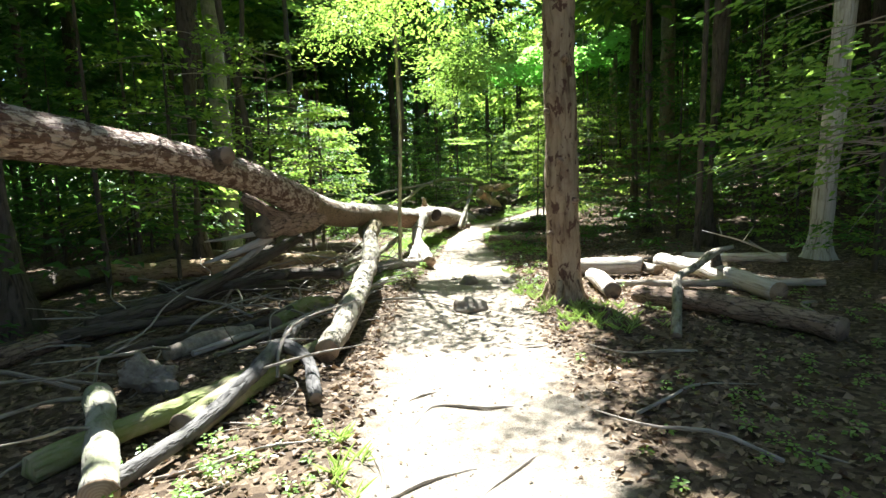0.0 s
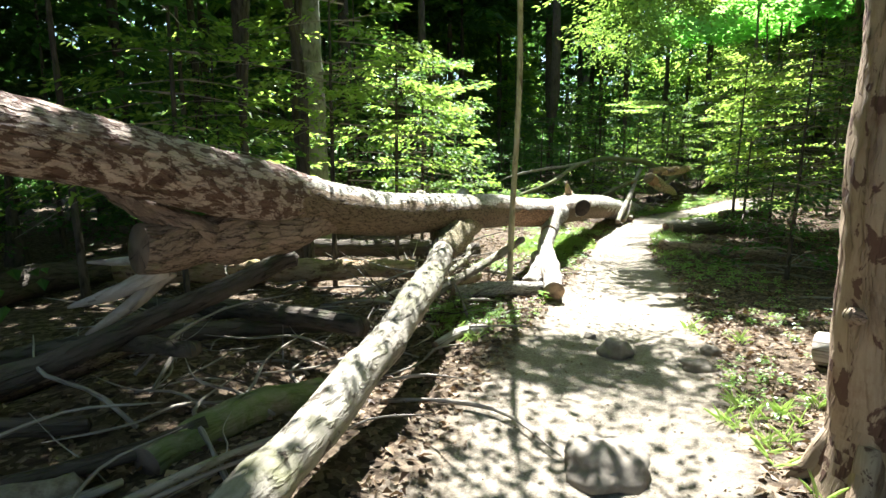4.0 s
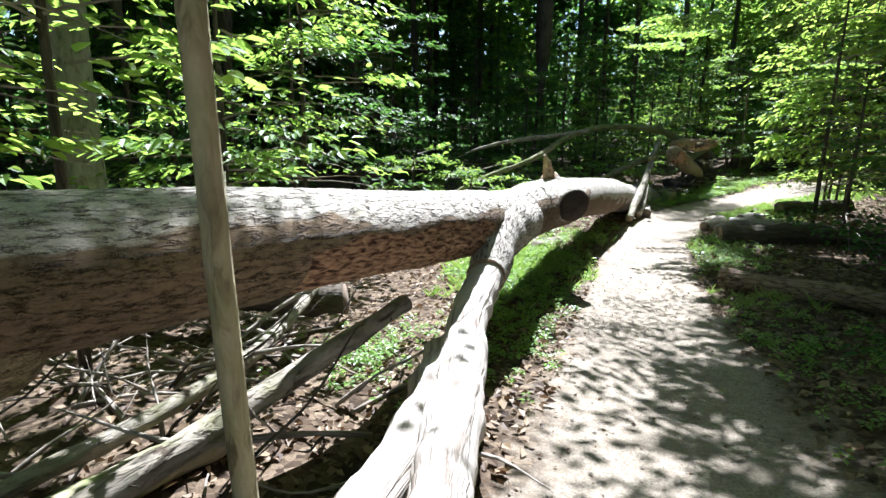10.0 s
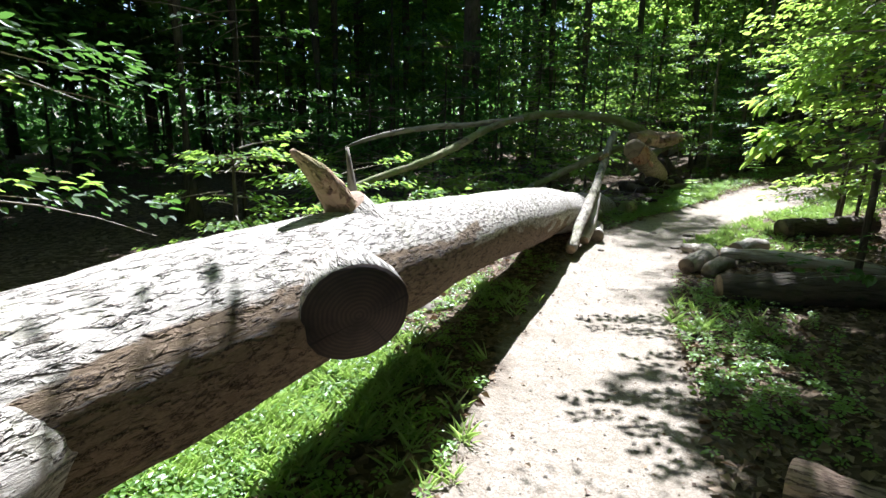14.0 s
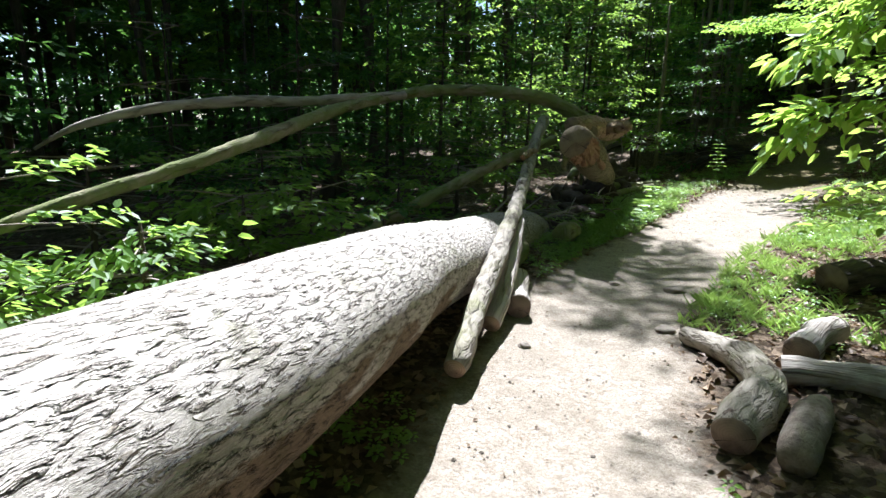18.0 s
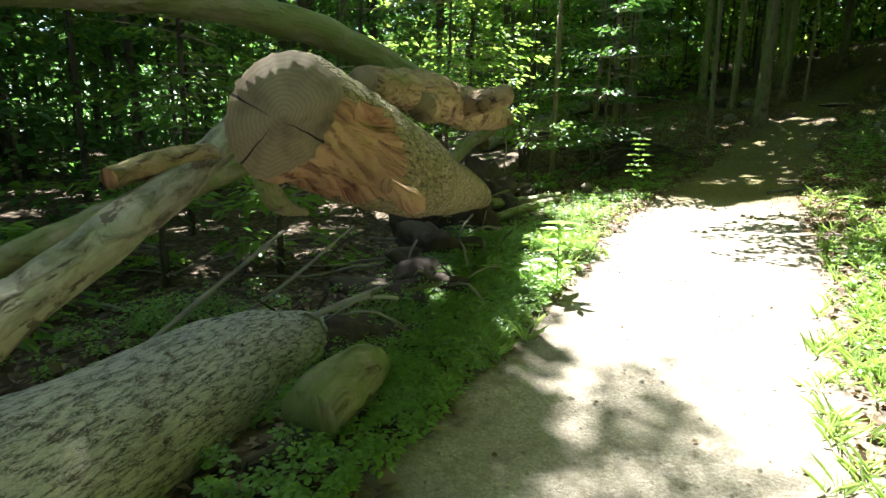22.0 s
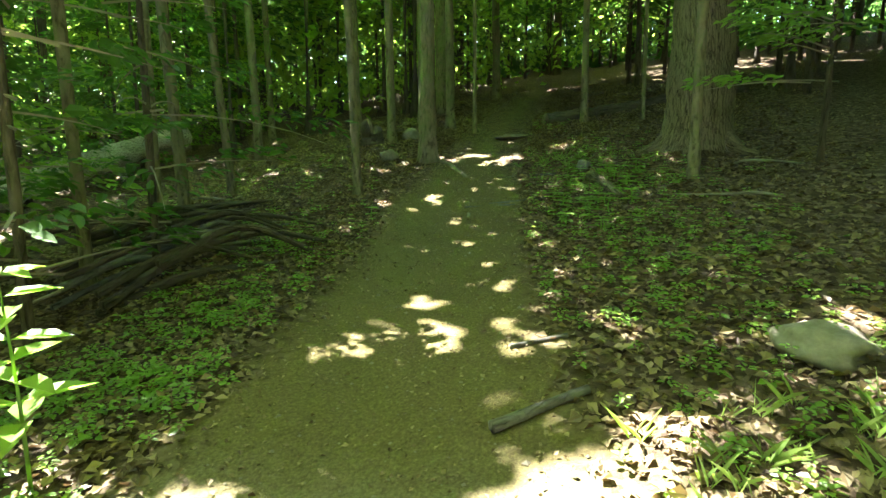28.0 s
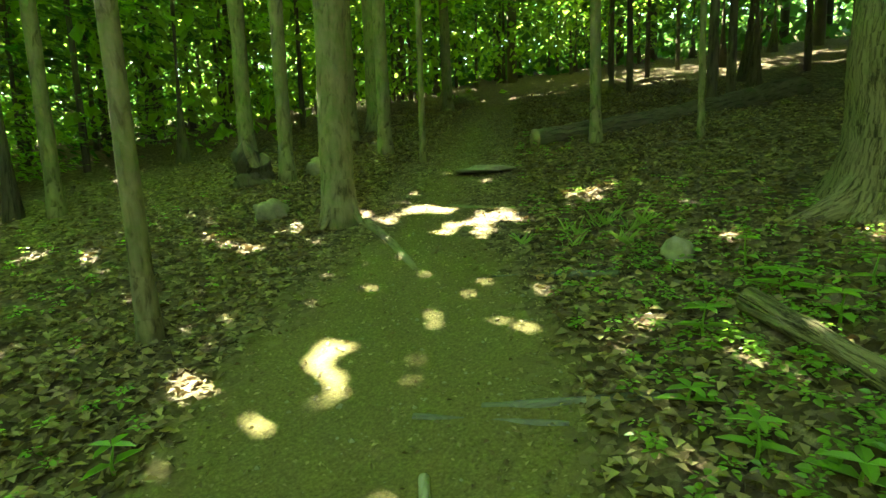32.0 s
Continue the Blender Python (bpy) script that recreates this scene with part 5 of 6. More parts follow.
LIT = [(7.6, 28.2, 0.6), (6.4, 28.8, 0.4), (11.7, 35.0, 0.3), (10.3, 36.6, 0.6), (9.4, 33.4, 0.5), (8.8, 37.4, 0.5), (12.2, 32.0, 0.2), (-4.4, 7.4, 0.8), (-6.0, 10.6, 0.8), (1.6, 28.6, 0.6), (3.0, 30.4, 0.4), (4.8, 32.2, 0.6), (12.5, 34.3, 0.3), (-3.4, 14.6, 1.6), (-0.9, 14.8, 1.6), (-0.9, 12.6, 1.6), (3.6, 22.4, 1.4), (-2.8, 13.0, 1.2), (0.2, 3.4, 2.6), (0.4, 6.6, 2.2), (2.8, 7.8, 2.0), (-1.0, 9.0, 2.0), (-0.8, 11.6, 2.0), (-0.2, 15.0, 2.0), (0.4, 18.0, 1.8), (0.9, 20.6, 1.6), (3.9, 26.3, 1.8), (5.2, 28.0, 2.0), (6.8, 27.4, 1.5), (-2.4, 20.4, 1.4), (2.6, 21.2, 1.4)]


# Crowns added overhead to shade chosen ground: x, y, height, size.
SHADE = ([(1.35, 25.5, 8.5, 0.34), (0.9, 25.2, 8.5, 0.3), (1.65, 24.9, 8.5, 0.36), (2.9, 19.1, 7.0, 0.24), (3.5, 19.8, 7.0, 0.26), (-2.5, 3.3, 7.0, 0.16), (2.0, 4.4, 7.0, 0.18), (3.4, 32.2, 8.0, 0.35), (17.0, 29.0, 9.0, 1.0), (20.0, 30.5, 9.0, 1.0), (23.0, 32.0, 9.0, 1.0), (19.5, 27.0, 9.0, 1.0), (-2.6, 4.7, 7.0, 0.28), (-3.3, 6.1, 7.0, 0.32), (3.0, 28.8, 7.0, 0.28), (3.2, 30.0, 7.0, 0.3), (1.9, 27.4, 7.0, 0.3), (2.3, 2.2, 7.0, 0.36), (2.4, 3.5, 7.0, 0.33), (3.5, 2.8, 7.0, 0.4), (3.6, 4.4, 7.0, 0.35), (2.0, 0.8, 7.0, 0.4), (-0.3, 8.25, 7.0, 0.2), (0.35, 8.45, 7.0, 0.18)]
        + [(-3.0, 2.0, 8.0, 0.35), (3.3, 4.4, 9.0, 0.4), (4.8, 5.4, 9.0, 0.6), (2.1, 13.4, 8.0, 0.33), (2.5, 14.8, 8.0, 0.42), (2.3, 16.3, 8.0, 0.38), (2.4, 12.4, 8.0, 0.4), (-2.8, 7.7, 7.0, 0.32), (-2.2, 6.2, 6.0, 0.22), (2.1, 26.6, 8.5, 0.36), (2.4, 28.2, 8.5, 0.5), (0.6, 24.4, 8.5, 0.45)]
        + [(16.0, 31.0, 9.0, 0.9), (15.4, 34.2, 9.0, 0.7), (18.0, 34.6, 9.0, 0.8), (6.5, 11.0, 9.0, 1.0), (6.6, 14.6, 9.0, 1.0), (8.0, 7.5, 9.0, 1.0), (7.2, 18.0, 9.0, 1.0), (-6.6, 21.8, 8.5, 1.0), (-4.2, 23.2, 8.5, 0.7), (-5.0, 27.0, 8.5, 1.0), (-8.4, 25.0, 8.5, 1.0), (-1.4, 29.6, 8.5, 1.0), (-7.6, 17.4, 8.5, 1.0), (-7.4, 11.0, 9.0, 1.0), (9.0, 22.4, 9.0, 1.0), (-8.0, 3.0, 9.0, 1.0), (-4.2, 4.0, 9.0, 1.0), (-6.4, 6.4, 9.0, 0.7), (-4.6, 1.2, 9.0, 0.9), (4.8, 2.2, 13.0, 0.8), (3.2, -0.4, 12.0, 0.8)]
        + [(3.8, 11.4, 9.0, 0.9), (2.4, 12.2, 9.0, 0.55), (2.3, 14.0, 9.0, 0.45), (3.4, 15.2, 9.0, 0.7), (3.4, 17.9, 8.0, 0.55), (-5.8, 14.5, 9.0, 0.6), (-4.8, 5.2, 9.0, 0.55), (2.5, 1.6, 9.0, 0.5), (2.6, 3.2, 9.0, 0.35), (-6.0, 18.2, 9.0, 0.7), (-3.6, 8.6, 8.0, 0.55),
         (-2.0, 25.4, 9.0, 0.9), (6.4, 32.6, 9.0, 0.75), (12.0, 29.0, 10.0, 0.95), (10.6, 26.4, 10.0, 0.9),
         (14.2, 32.6, 10.0, 1.0), (13.6, 39.2, 9.0, 1.0), (16.2, 36.4, 9.0, 1.0)]
        + [(10.4, 38.8, 9.0, 0.7), (6.8, 37.0, 8.5, 0.7), (17.0, 31.0, 10.0, 1.0), (14.6, 27.6, 10.0, 1.0), (17.0, 40.0, 9.0, 1.0), (20.5, 34.0, 9.0, 1.0), (20.0, 38.0, 9.0, 1.0), (22.0, 42.0, 9.0, 1.0), (24.0, 37.0, 9.0, 1.0)])
# loose crowns added overhead to shade these spots but for small sun flecks
FLECK = [(-3.4, 5.2, 0.4), (-4.2, 6.8, 0.4), (1.9, 18.8, 0.2), (1.8, 4.0, 0.2), (1.75, 13.7, 0.2), (1.8, 14.8, 0.2), (1.7, 15.8, 0.18), (2.3, 19.4, 0.18), (2.7, 20.1, 0.18), (-2.3, 8.4, 0.27), (-1.3, 9.0, 0.2)]
# high thin crowns added for blurred shade on these spots
SOFT = [(2.1, 22.3), (2.2, 23.5), (1.9, 24.3), (2.55, 24.5)]
# thin leafy boughs whose shade falls as single leaves: place on the ground, height, size, way they point
LEAFY = [(6.05, 27.7, 3.2, 1.1, 147), (5.7, 26.85, 3.2, 1.0, 150), (6.6, 28.0, 3.2, 1.1, 150), (6.6, 27.2, 3.2, 1.1, 140), (6.25, 26.4, 3.2, 1.0, 150), (7.0, 26.5, 3.4, 1.1, 150), (6.5, 25.7, 3.4, 1.0, 150), (1.25, 18.1, 3.2, 0.8, 175), (1.1, 16.5, 3.2, 0.8, 170), (1.5, 17.2, 3.2, 0.8, 165), (1.4, 16.0, 3.2, 0.75, 170)]
# Fine foliage added overhead to dapple chosen spots: x, y, height, size.
DAPPLE = ([ (0.4, 6.2, 4.2, 0.9), (-0.3, 5.8, 4.2, 0.6), (0.5, 9.0, 4.4, 0.6), (1.0, 12.4, 4.6, 1.0), (1.2, 13.6, 4.6, 0.8), (1.7, 12.8, 4.6, 0.9), (0.9, 14.9, 4.2, 0.55), (0.3, 14.0, 4.4, 0.4), 
          (-1.05, 7.4, 4.4, 0.7), (-1.45, 9.3, 5.0, 0.85), (-1.7, 9.9, 5.2, 0.6), (-1.9, 4.2, 4.6, 0.8), (0.9, 3.4, 6.5, 0.55), (1.3, 24.2, 5.6, 0.6), (8.3, 28.6, 4.0, 0.6), (7.9, 27.4, 4.0, 0.5), ]
         + [(0.3, 8.5, 6.0, 0.8), (0.8, 8.3, 6.0, 0.7), ])


def crown_mesh(name, seed, radius, height, count, size, mat, simple=True):
    """A canopy crown: leaf sprays on boughs within an uneven dome, hollow below."""
    rng = np.random.RandomState(seed)
    n = count // 30
    a = rng.uniform(0, 2 * math.pi, n)
    h = rng.uniform(0, 1, n)
    rr = radius * np.sqrt(rng.uniform(0.03, 1, n)) * (1 - 0.5 * h) * (0.8 + 0.2 * np.sin(a * 3 + seed))
    st = np.stack([np.cos(a) * rr, np.sin(a) * rr, h * height + 0.25 * np.sin(a * 5)], 1)
    d = np.stack([np.cos(a), np.sin(a), rng.uniform(-0.1, 0.35, n)], 1) + rng.normal(0, 0.3, (n, 3))
    d /= np.linalg.norm(d, axis=1)[:, None]
    return leaf_mesh(name, sprays(rng, st - d * 0.5, d, rng.uniform(0.9, 1.8, n), 30, size, simple), mat)


CROWNS = [crown_mesh("crown", 40 + i, 3.3, 6.0, 1740, 0.47, LEAF if i % 2 else LEAF_SHADED) for i in range(5)]
FINE = [crown_mesh("foliage", 60 + i, 1.2, 0.9, 990, 0.11, LEAF) for i in range(2)]


def leaf_fan(seed):
    """A flat spray: side twigs to both sides of a bough, leaves in two rows along each."""
    rng = np.random.RandomState(seed)
    P, A, L = [], [], []
    for i in range(17):
        f = i / 16
        a = (0.85 if i % 2 else -0.85) + rng.uniform(-0.2, 0.2)
        d = np.array([math.cos(a), math.sin(a), 0.0]) if i < 16 else np.array([1.0, 0, 0])
        root = np.array([-0.65 + 1.2 * f, 0.05 * math.sin(f * 5), 0.06 * f])
        length = (0.62 - 0.34 * f) * rng.uniform(0.75, 1.15)
        for k in range(int(length / 0.05)):
            turn = a + (0.7 if k % 2 else -0.7) + rng.uniform(-0.25, 0.25)
            P.append(root + d * (0.08 + k * 0.05) + rng.normal(0, 0.012, 3))
            A.append((math.cos(turn), math.sin(turn), rng.uniform(-0.3, 0.1)))
            L.append(rng.uniform(0.085, 0.125))
    P, A, L = np.array(P), np.array(A), np.array(L)
    return leaf_mesh("foliage", [blades(P, A, np.array([0, 0, 1.0]) + rng.normal(0, 0.2, P.shape), L, L * 0.66)], LEAF)


BRANCH = [leaf_fan(65 + i) for i in range(3)]
THIN = [crown_mesh("crown", 80 + i, 3.3, 5.0, 1500, 0.27, LEAF) for i in range(3)]
# Unseen big-leaf crowns added high up to darken the deep wood.
UPPER = [crown_mesh("unseen_upper_crown", 120 + i, 3.6, 2.6, 360, 1.0, LEAF_SHADED) for i in range(3)]
TRUNKS = [tube("trunk", [(0, 0, 0, 0.28), (0.02, 0, 0.4, 0.19), (0.1 * (i - 1), 0.08 * i, 5, 0.15), (0.25 * (i - 1), 0.1, 13, 0.06)], FOREST_BARK, 10, 0.8, 0.1, 0.0, None, i) for i in range(4)]


def understory_mesh(seed, height, n_sprays, leaves, size, mat=LEAF, spread=1.0, simple=False):
    rng = np.random.RandomState(seed)
    h = rng.uniform(0.08, 1.0, n_sprays) * height
    a = rng.uniform(0, 2 * math.pi, n_sprays)
    d = np.stack([np.cos(a), np.sin(a), rng.uniform(-0.05, 0.35, n_sprays)], 1)
    d /= np.linalg.norm(d, axis=1)[:, None]
    st = np.stack([0.02 * h, 0.0 * h, h], 1) + d * rng.uniform(0, 0.6, n_sprays)[:, None] * spread
    ln = spread * rng.uniform(0.6, 1.5, n_sprays) * (1.15 - 0.6 * h / height)
    return leaf_mesh("foliage", sprays(rng, st, d, ln, leaves, size, simple), mat)


UNDER = [understory_mesh(70 + i, 6.0, 44, 26, 0.18, LEAF if i == 1 else LEAF_SHADED, 1.5, True) for i in range(4)]
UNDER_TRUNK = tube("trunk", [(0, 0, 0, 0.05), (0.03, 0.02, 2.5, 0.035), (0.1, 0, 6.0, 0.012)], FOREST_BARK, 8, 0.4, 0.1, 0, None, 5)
SHRUB = [understory_mesh(90 + i, 1.5, 20, 28, 0.115, LEAF_SHADED if i else LEAF, 1.0, True) for i in range(3)]


def wood():
    rng = random.Random(5)
    per_h = (to_sun.x / to_sun.z, to_sun.y / to_sun.z)
    for gx in np.arange(-27, 42, 4.2):
        for gy in np.arange(-6, 62, 4.2):
            x, y = gx + rng.uniform(-1.9, 1.9), gy + rng.uniform(-1.9, 1.9)
            turn, variant, base = rng.uniform(0, 6.28), rng.randrange(5), rng.uniform(5.5, 9.5)
            gap = trail_gap(x, y)
            if gap < (2.8 if y > 36 else 4.6) or (-4.8 < x < 0 and 2 < y < 26) or math.hypot(x - 13.0, y - 31.93) < 2.2:
                continue
            if x < 7 and 6 < y < 40 and any(trail_gap(x - per_h[0] * h, y - per_h[1] * h) < 1.1 and y - per_h[1] * h > 1 for h in (3, 5, 7, 9, 11)):
                continue
            lowest = 4.0 if gap > 16 else base
            t = thing("forest_tree", "tall dark-barked forest tree with a leafy crown", "tree", "forest trees", (x, y, gz(x, y) - 0.1), turn)
            k = rng.uniform(0.45, 0.95) if x + y > 37 and x > 2 else rng.uniform(0.6, 1.3)
            ob = part("trunk", TRUNKS[variant % 4], t)
            ob.scale = (k, k, 1)
            mid = lowest + 3
            cx, cy = x - per_h[0] * mid, y - per_h[1] * mid
            ux, uy = x - per_h[0] * 12.5, y - per_h[1] * 12.5
            if not (x + y > 42 and rng.random() < 0.6) and not any(math.hypot(ux - lx, uy - ly) < lr + 2.6 for lx, ly, lr in LIT):
                part("unseen_upper_crown", UPPER[variant % 3], t).location = (0, 0, 11.2)
            if gap > 21 and rng.random() < 0.5:
                continue
            if not any(math.hypot(cx - lx, cy - ly) < lr + 2.1 for lx, ly, lr in LIT):
                c = part("crown", THIN[variant % 3] if x + y > 37 and x > 2 and variant == 0 else CROWNS[variant], t)
                c.location = (0, 0, lowest)
    hosts = [o for o in scene.objects if o.get("category") == "tree" and o.parent is None and o.name.split(".")[0] in ("sapling", "beech_tree", "pale_tree", "dark_tree", "oak_tree", "ash_tree", "forked_tree")]
    trees = [o for o in scene.objects if o.get("category") == "tree" and o.parent is None and o.name.split(".")[0] == "forest_tree"] + hosts

    def hang(c, cx, cy, z):
        """Hangs added shade-casting foliage on the tree whose trunk stands nearest below it."""
        near = min(trees, key=lambda o: (o.location.x - cx) ** 2 + (o.location.y - cy) ** 2)
        d = Vector((cx - near.location.x, cy - near.location.y, z - near.location.z))
        d.rotate(Euler((0, 0, -near.rotation_euler.z)))
        c.parent, c.location = near, d
        return near.rotation_euler.z

    for tx, ty, h, k in SHADE:
        cx, cy = tx + per_h[0] * (h + 2.5 * k), ty + per_h[1] * (h + 2.5 * k)
        host = min(hosts, key=lambda o: (o.location.x - cx) ** 2 + (o.location.y - cy) ** 2)
        c = part("crown", CROWNS[rng.randrange(5)], host)
        turned = hang(c, cx, cy, host.location.z + h)
        c.scale, c.rotation_euler = (k, k, k * 0.8), (0, 0, rng.uniform(0, 6.28) - turned)
    for tx, ty, k, heights in [(x, y, q, (7.5, 9.0, 10.5)) for x, y, q in FLECK] + [(x, y, 0.42, (12.0,)) for x, y in SOFT]:
        for h in heights:
            cx, cy = tx + per_h[0] * (h + 1) + rng.uniform(-0.3, 0.3), ty + per_h[1] * (h + 1) + rng.uniform(-0.3, 0.3)
            host = min(hosts, key=lambda o: (o.location.x - cx) ** 2 + (o.location.y - cy) ** 2)
            c = part("crown", THIN[rng.randrange(3)], host)
            turned = hang(c, cx, cy, host.location.z + h)
            c.scale, c.rotation_euler = (k, k, k * 0.95), (0, 0, rng.uniform(0, 6.28) - turned)
    for mesh_set, (tx, ty, h, k, way) in [(FINE, (*q, rng.uniform(0, 360))) for q in DAPPLE] + [(BRANCH, q) for q in LEAFY]:
        cx, cy = tx + per_h[0] * h, ty + per_h[1] * h
        host = min(hosts, key=lambda o: (o.location.x - cx) ** 2 + (o.location.y - cy) ** 2)
        c = part("foliage", mesh_set[rng.randrange(len(mesh_set))], host)
        turned = hang(c, cx, cy, h + gz(tx, ty))
        c.scale, c.rotation_euler = (k, k, k), (0, 0, radians(way) - turned)
    for i in range(120):
        x, y = rng.uniform(4, 38), rng.uniform(28, 66)
        turn, variant, k = rng.uniform(0, 6.28), rng.randrange(4), rng.uniform(0.9, 1.5)
        if trail_gap(x, y) < 3.0 or (trail_gap(x, y) < 10 and y < 42 and x < 17):
            continue
        t = thing("hill_sapling", "slender sapling with high green leaves on the hill", "tree", "hill saplings", (x, y, gz(x, y) - 0.05), turn)
        part("trunk", UNDER_TRUNK, t).scale = (1.5, 1.5, 1.6)
        f = part("foliage", UNDER[1 + 2 * (variant % 2)], t)
        f.location, f.scale = (0, 0, rng.uniform(1.5, 2.6)), (k * 1.3, k * 1.3, k)
    n = 0
    while n < 140:
        k, side, off = rng.randrange(20, 235), rng.choice((-1, 1)), rng.uniform(5.6, 17)
        tx, ty = trail_curve[k, 0] - trail_curve[k - 1, 0], trail_curve[k, 1] - trail_curve[k - 1, 1]
        q = off * side / math.hypot(tx, ty)
        x, y = trail_curve[k, 0] + ty * q, trail_curve[k, 1] - tx * q
        turn, variant, s = rng.uniform(0, 6.28), rng.randrange(4), rng.uniform(0.6, 1.2)
        gap = trail_gap(x, y)
        if gap < 5.4 or (-5.4 < x < 0 and 2 < y < 25) or (x > 9 and 26 < y < 50 and gap < 9):
            continue
        n += 1
        t = thing("understory_tree", "thin understory tree with layered green leaves", "tree", "understory trees", (x, y, gz(x, y) - 0.05), turn)
        t.scale = (s, s, s)
        part("trunk", UNDER_TRUNK, t)
        part("foliage", UNDER[variant], t)
    n = 0
    while n < 100:
        x, y = rng.uniform(-16, 16), rng.uniform(2, 44)
        turn, variant, s = rng.uniform(0, 6.28), rng.randrange(3), rng.uniform(0.45, 1.0)
        gap = trail_gap(x, y)
        if gap < 3.2 or (-4.6 < x < 0 and 2 < y < 13.5) or (-2.6 < x < 0.5 and 13 < y < 25) or (y > 29 and gap < 6):
            continue
        n += 1
        t = thing("shrub", "low leafy shrub on the forest floor", "shrub", "shrubs", (x, y, gz(x, y) - 0.05), turn)
        t.scale = (s, s, s)
        part("foliage", SHRUB[variant], t)


wood()


def distant_woods():
    """The woods beyond: trunks and leaf masses far off, too many to count."""
    rng = np.random.RandomState(77)
    n = 120000
    a = rng.uniform(-0.7, 4.0, n)
    rad = rng.uniform(38, 75, n)
    x, y = 6 + np.cos(a) * rad, 20 + np.sin(a) * rad * 1.05
    z = land(x, y) + rng.uniform(0, 1, n) ** 1.6 * np.where(rng.uniform(0, 1, n) < 0.5, 8.0, 22.0)
    pos = np.stack([x, y, z], 1)
    along = rng.normal(0, 1, (n, 3))
    nrm = rng.normal(0, 0.6, (n, 3)) + [0, 0, 0.7]
    ln = rng.uniform(0.35, 0.95, n)
    tagged(new("distant_foliage", leaf_mesh("distant_foliage", [blades(pos, along, nrm, ln, ln * 0.7, simple=True)], LEAF_FAR)), "green leaf masses of the woods far beyond", "foliage", kind="stuff")
    m = 36000
    c = rng.randint(0, 700, m)
    x, y = rng.uniform(2, 46, 700)[c] + rng.normal(0, 0.9, m), rng.uniform(43, 66, 700)[c] + rng.normal(0, 0.9, m)
    z = land(x, y) + (rng.uniform(0.4, 9.0, 700)[c] + rng.normal(0, 0.4, m)).clip(0.1)
    ln = rng.uniform(0.15, 0.38, m)
    me = leaf_mesh("undergrowth", [blades(np.stack([x, y, z], 1), rng.normal(0, 1, (m, 3)), rng.normal(0, 0.6, (m, 3)) + [0, 0, 0.7], ln, ln * 0.7, simple=True)], LEAF_SUN)
    tagged(new("undergrowth", me), "light green undergrowth beyond the brow of the hill", "foliage", kind="stuff")
    vs, fs, k = [], [], 0
    for i in range(420):
        a, rad = rng.uniform(0, 6.283), rng.uniform(34, 72)
        x, y = 6 + math.cos(a) * rad, 20 + math.sin(a) * rad
        r, z = rng.uniform(0.1, 0.3), float(land(np.array([x]), np.array([y]))[0])
        for h, q in ((-0.2, 1.2), (20, 0.6)):
            for j in range(6):
                vs.append((x + r * q * math.cos(j * 1.047), y + r * q * math.sin(j * 1.047), z + h))
        for j in range(6):
            fs.append((k + j, k + (j + 1) % 6, k + 6 + (j + 1) % 6, k + 6 + j))
        k += 12
    tagged(new("distant_trunks", mesh_of("distant_trunks", vs, fs, FOREST_BARK, np.zeros((len(fs) * 4, 2)), True)), "dark trunks of the woods far beyond", "tree trunks", kind="stuff")


distant_woods()


def added_shade_roof():
    """A roof of big leaves added high up to shade the deep wood, left open over the sunny clearings."""
    rng = np.random.RandomState(91)
    n = 26000
    x, y, h = rng.uniform(-34, 40, n), rng.uniform(14, 66, n), rng.uniform(12.5, 17, n)
    gx, gy = x - to_sun.x / to_sun.z * h, y - to_sun.y / to_sun.z * h
    gap = np.min(np.hypot(gx[:, None] - trail_curve[::4, 0], gy[:, None] - trail_curve[::4, 1]), axis=1)
    deep = ((gx < -4.5) & (gy > 15)) | ((gx > 13.5) & (gy > 22) & (gy < 37)) | ((gx > 17) & (gy > 22) & (gy < 36)) | ((gx > 9) & (gy < 26))
    keep = deep & (gap > 4.0)
    for lx, ly, lr in LIT:
        keep &= np.hypot(gx - lx, gy - ly) > lr + 1.5
    x, y, h = x[keep], y[keep], h[keep]
    k = len(x)
    pos = np.stack([x, y, land(x, y) + h], 1)
    ln = rng.uniform(0.6, 1.1, k)
    me = leaf_mesh("canopy", [blades(pos, rng.normal(0, 1, (k, 3)) * [1, 1, 0.3], rng.normal(0, 0.4, (k, 3)) + [0, 0, 1.0], ln, ln * 0.7, simple=True)], LEAF_SHADED)
    tagged(new("canopy", me), "leaf roof added high up to shade the deep wood", "foliage", kind="stuff")


added_shade_roof()


# gaps cut in the added leaf layer: where each sun fleck is to fall, and how wide the cluster of gaps is
GAPS = [(10.5, 37.06, 0.4), (10.47, 36.0, 0.2), (9.27, 34.12, 0.12), (8.57, 33.45, 0.16), (9.88, 33.85, 0.1), (9.7, 33.5, 0.1), (11.56, 35.4, 0.3), (11.7, 34.8, 0.24), (12.4, 34.35, 0.3), (12.85, 34.05, 0.2),
        (12.0, 33.33, 0.1), (11.1, 35.95, 0.3), (8.7, 37.6, 0.4), (9.2, 37.4, 0.3), (8.87, 38.8, 0.4), (16.5, 38.9, 0.6), (15.8, 37.75, 0.4), (13.06, 37.04, 0.3), (12.0, 35.5, 0.3), (11.45, 38.4, 0.3), (12.3, 32.0, 0.22), (12.45, 31.72, 0.25), (12.2, 31.6, 0.12), (12.6, 34.2, 0.3), (11.9, 34.6, 0.3), (10.2, 36.4, 0.3), (9.6, 36.9, 0.3), (8.3, 36.6, 0.3),
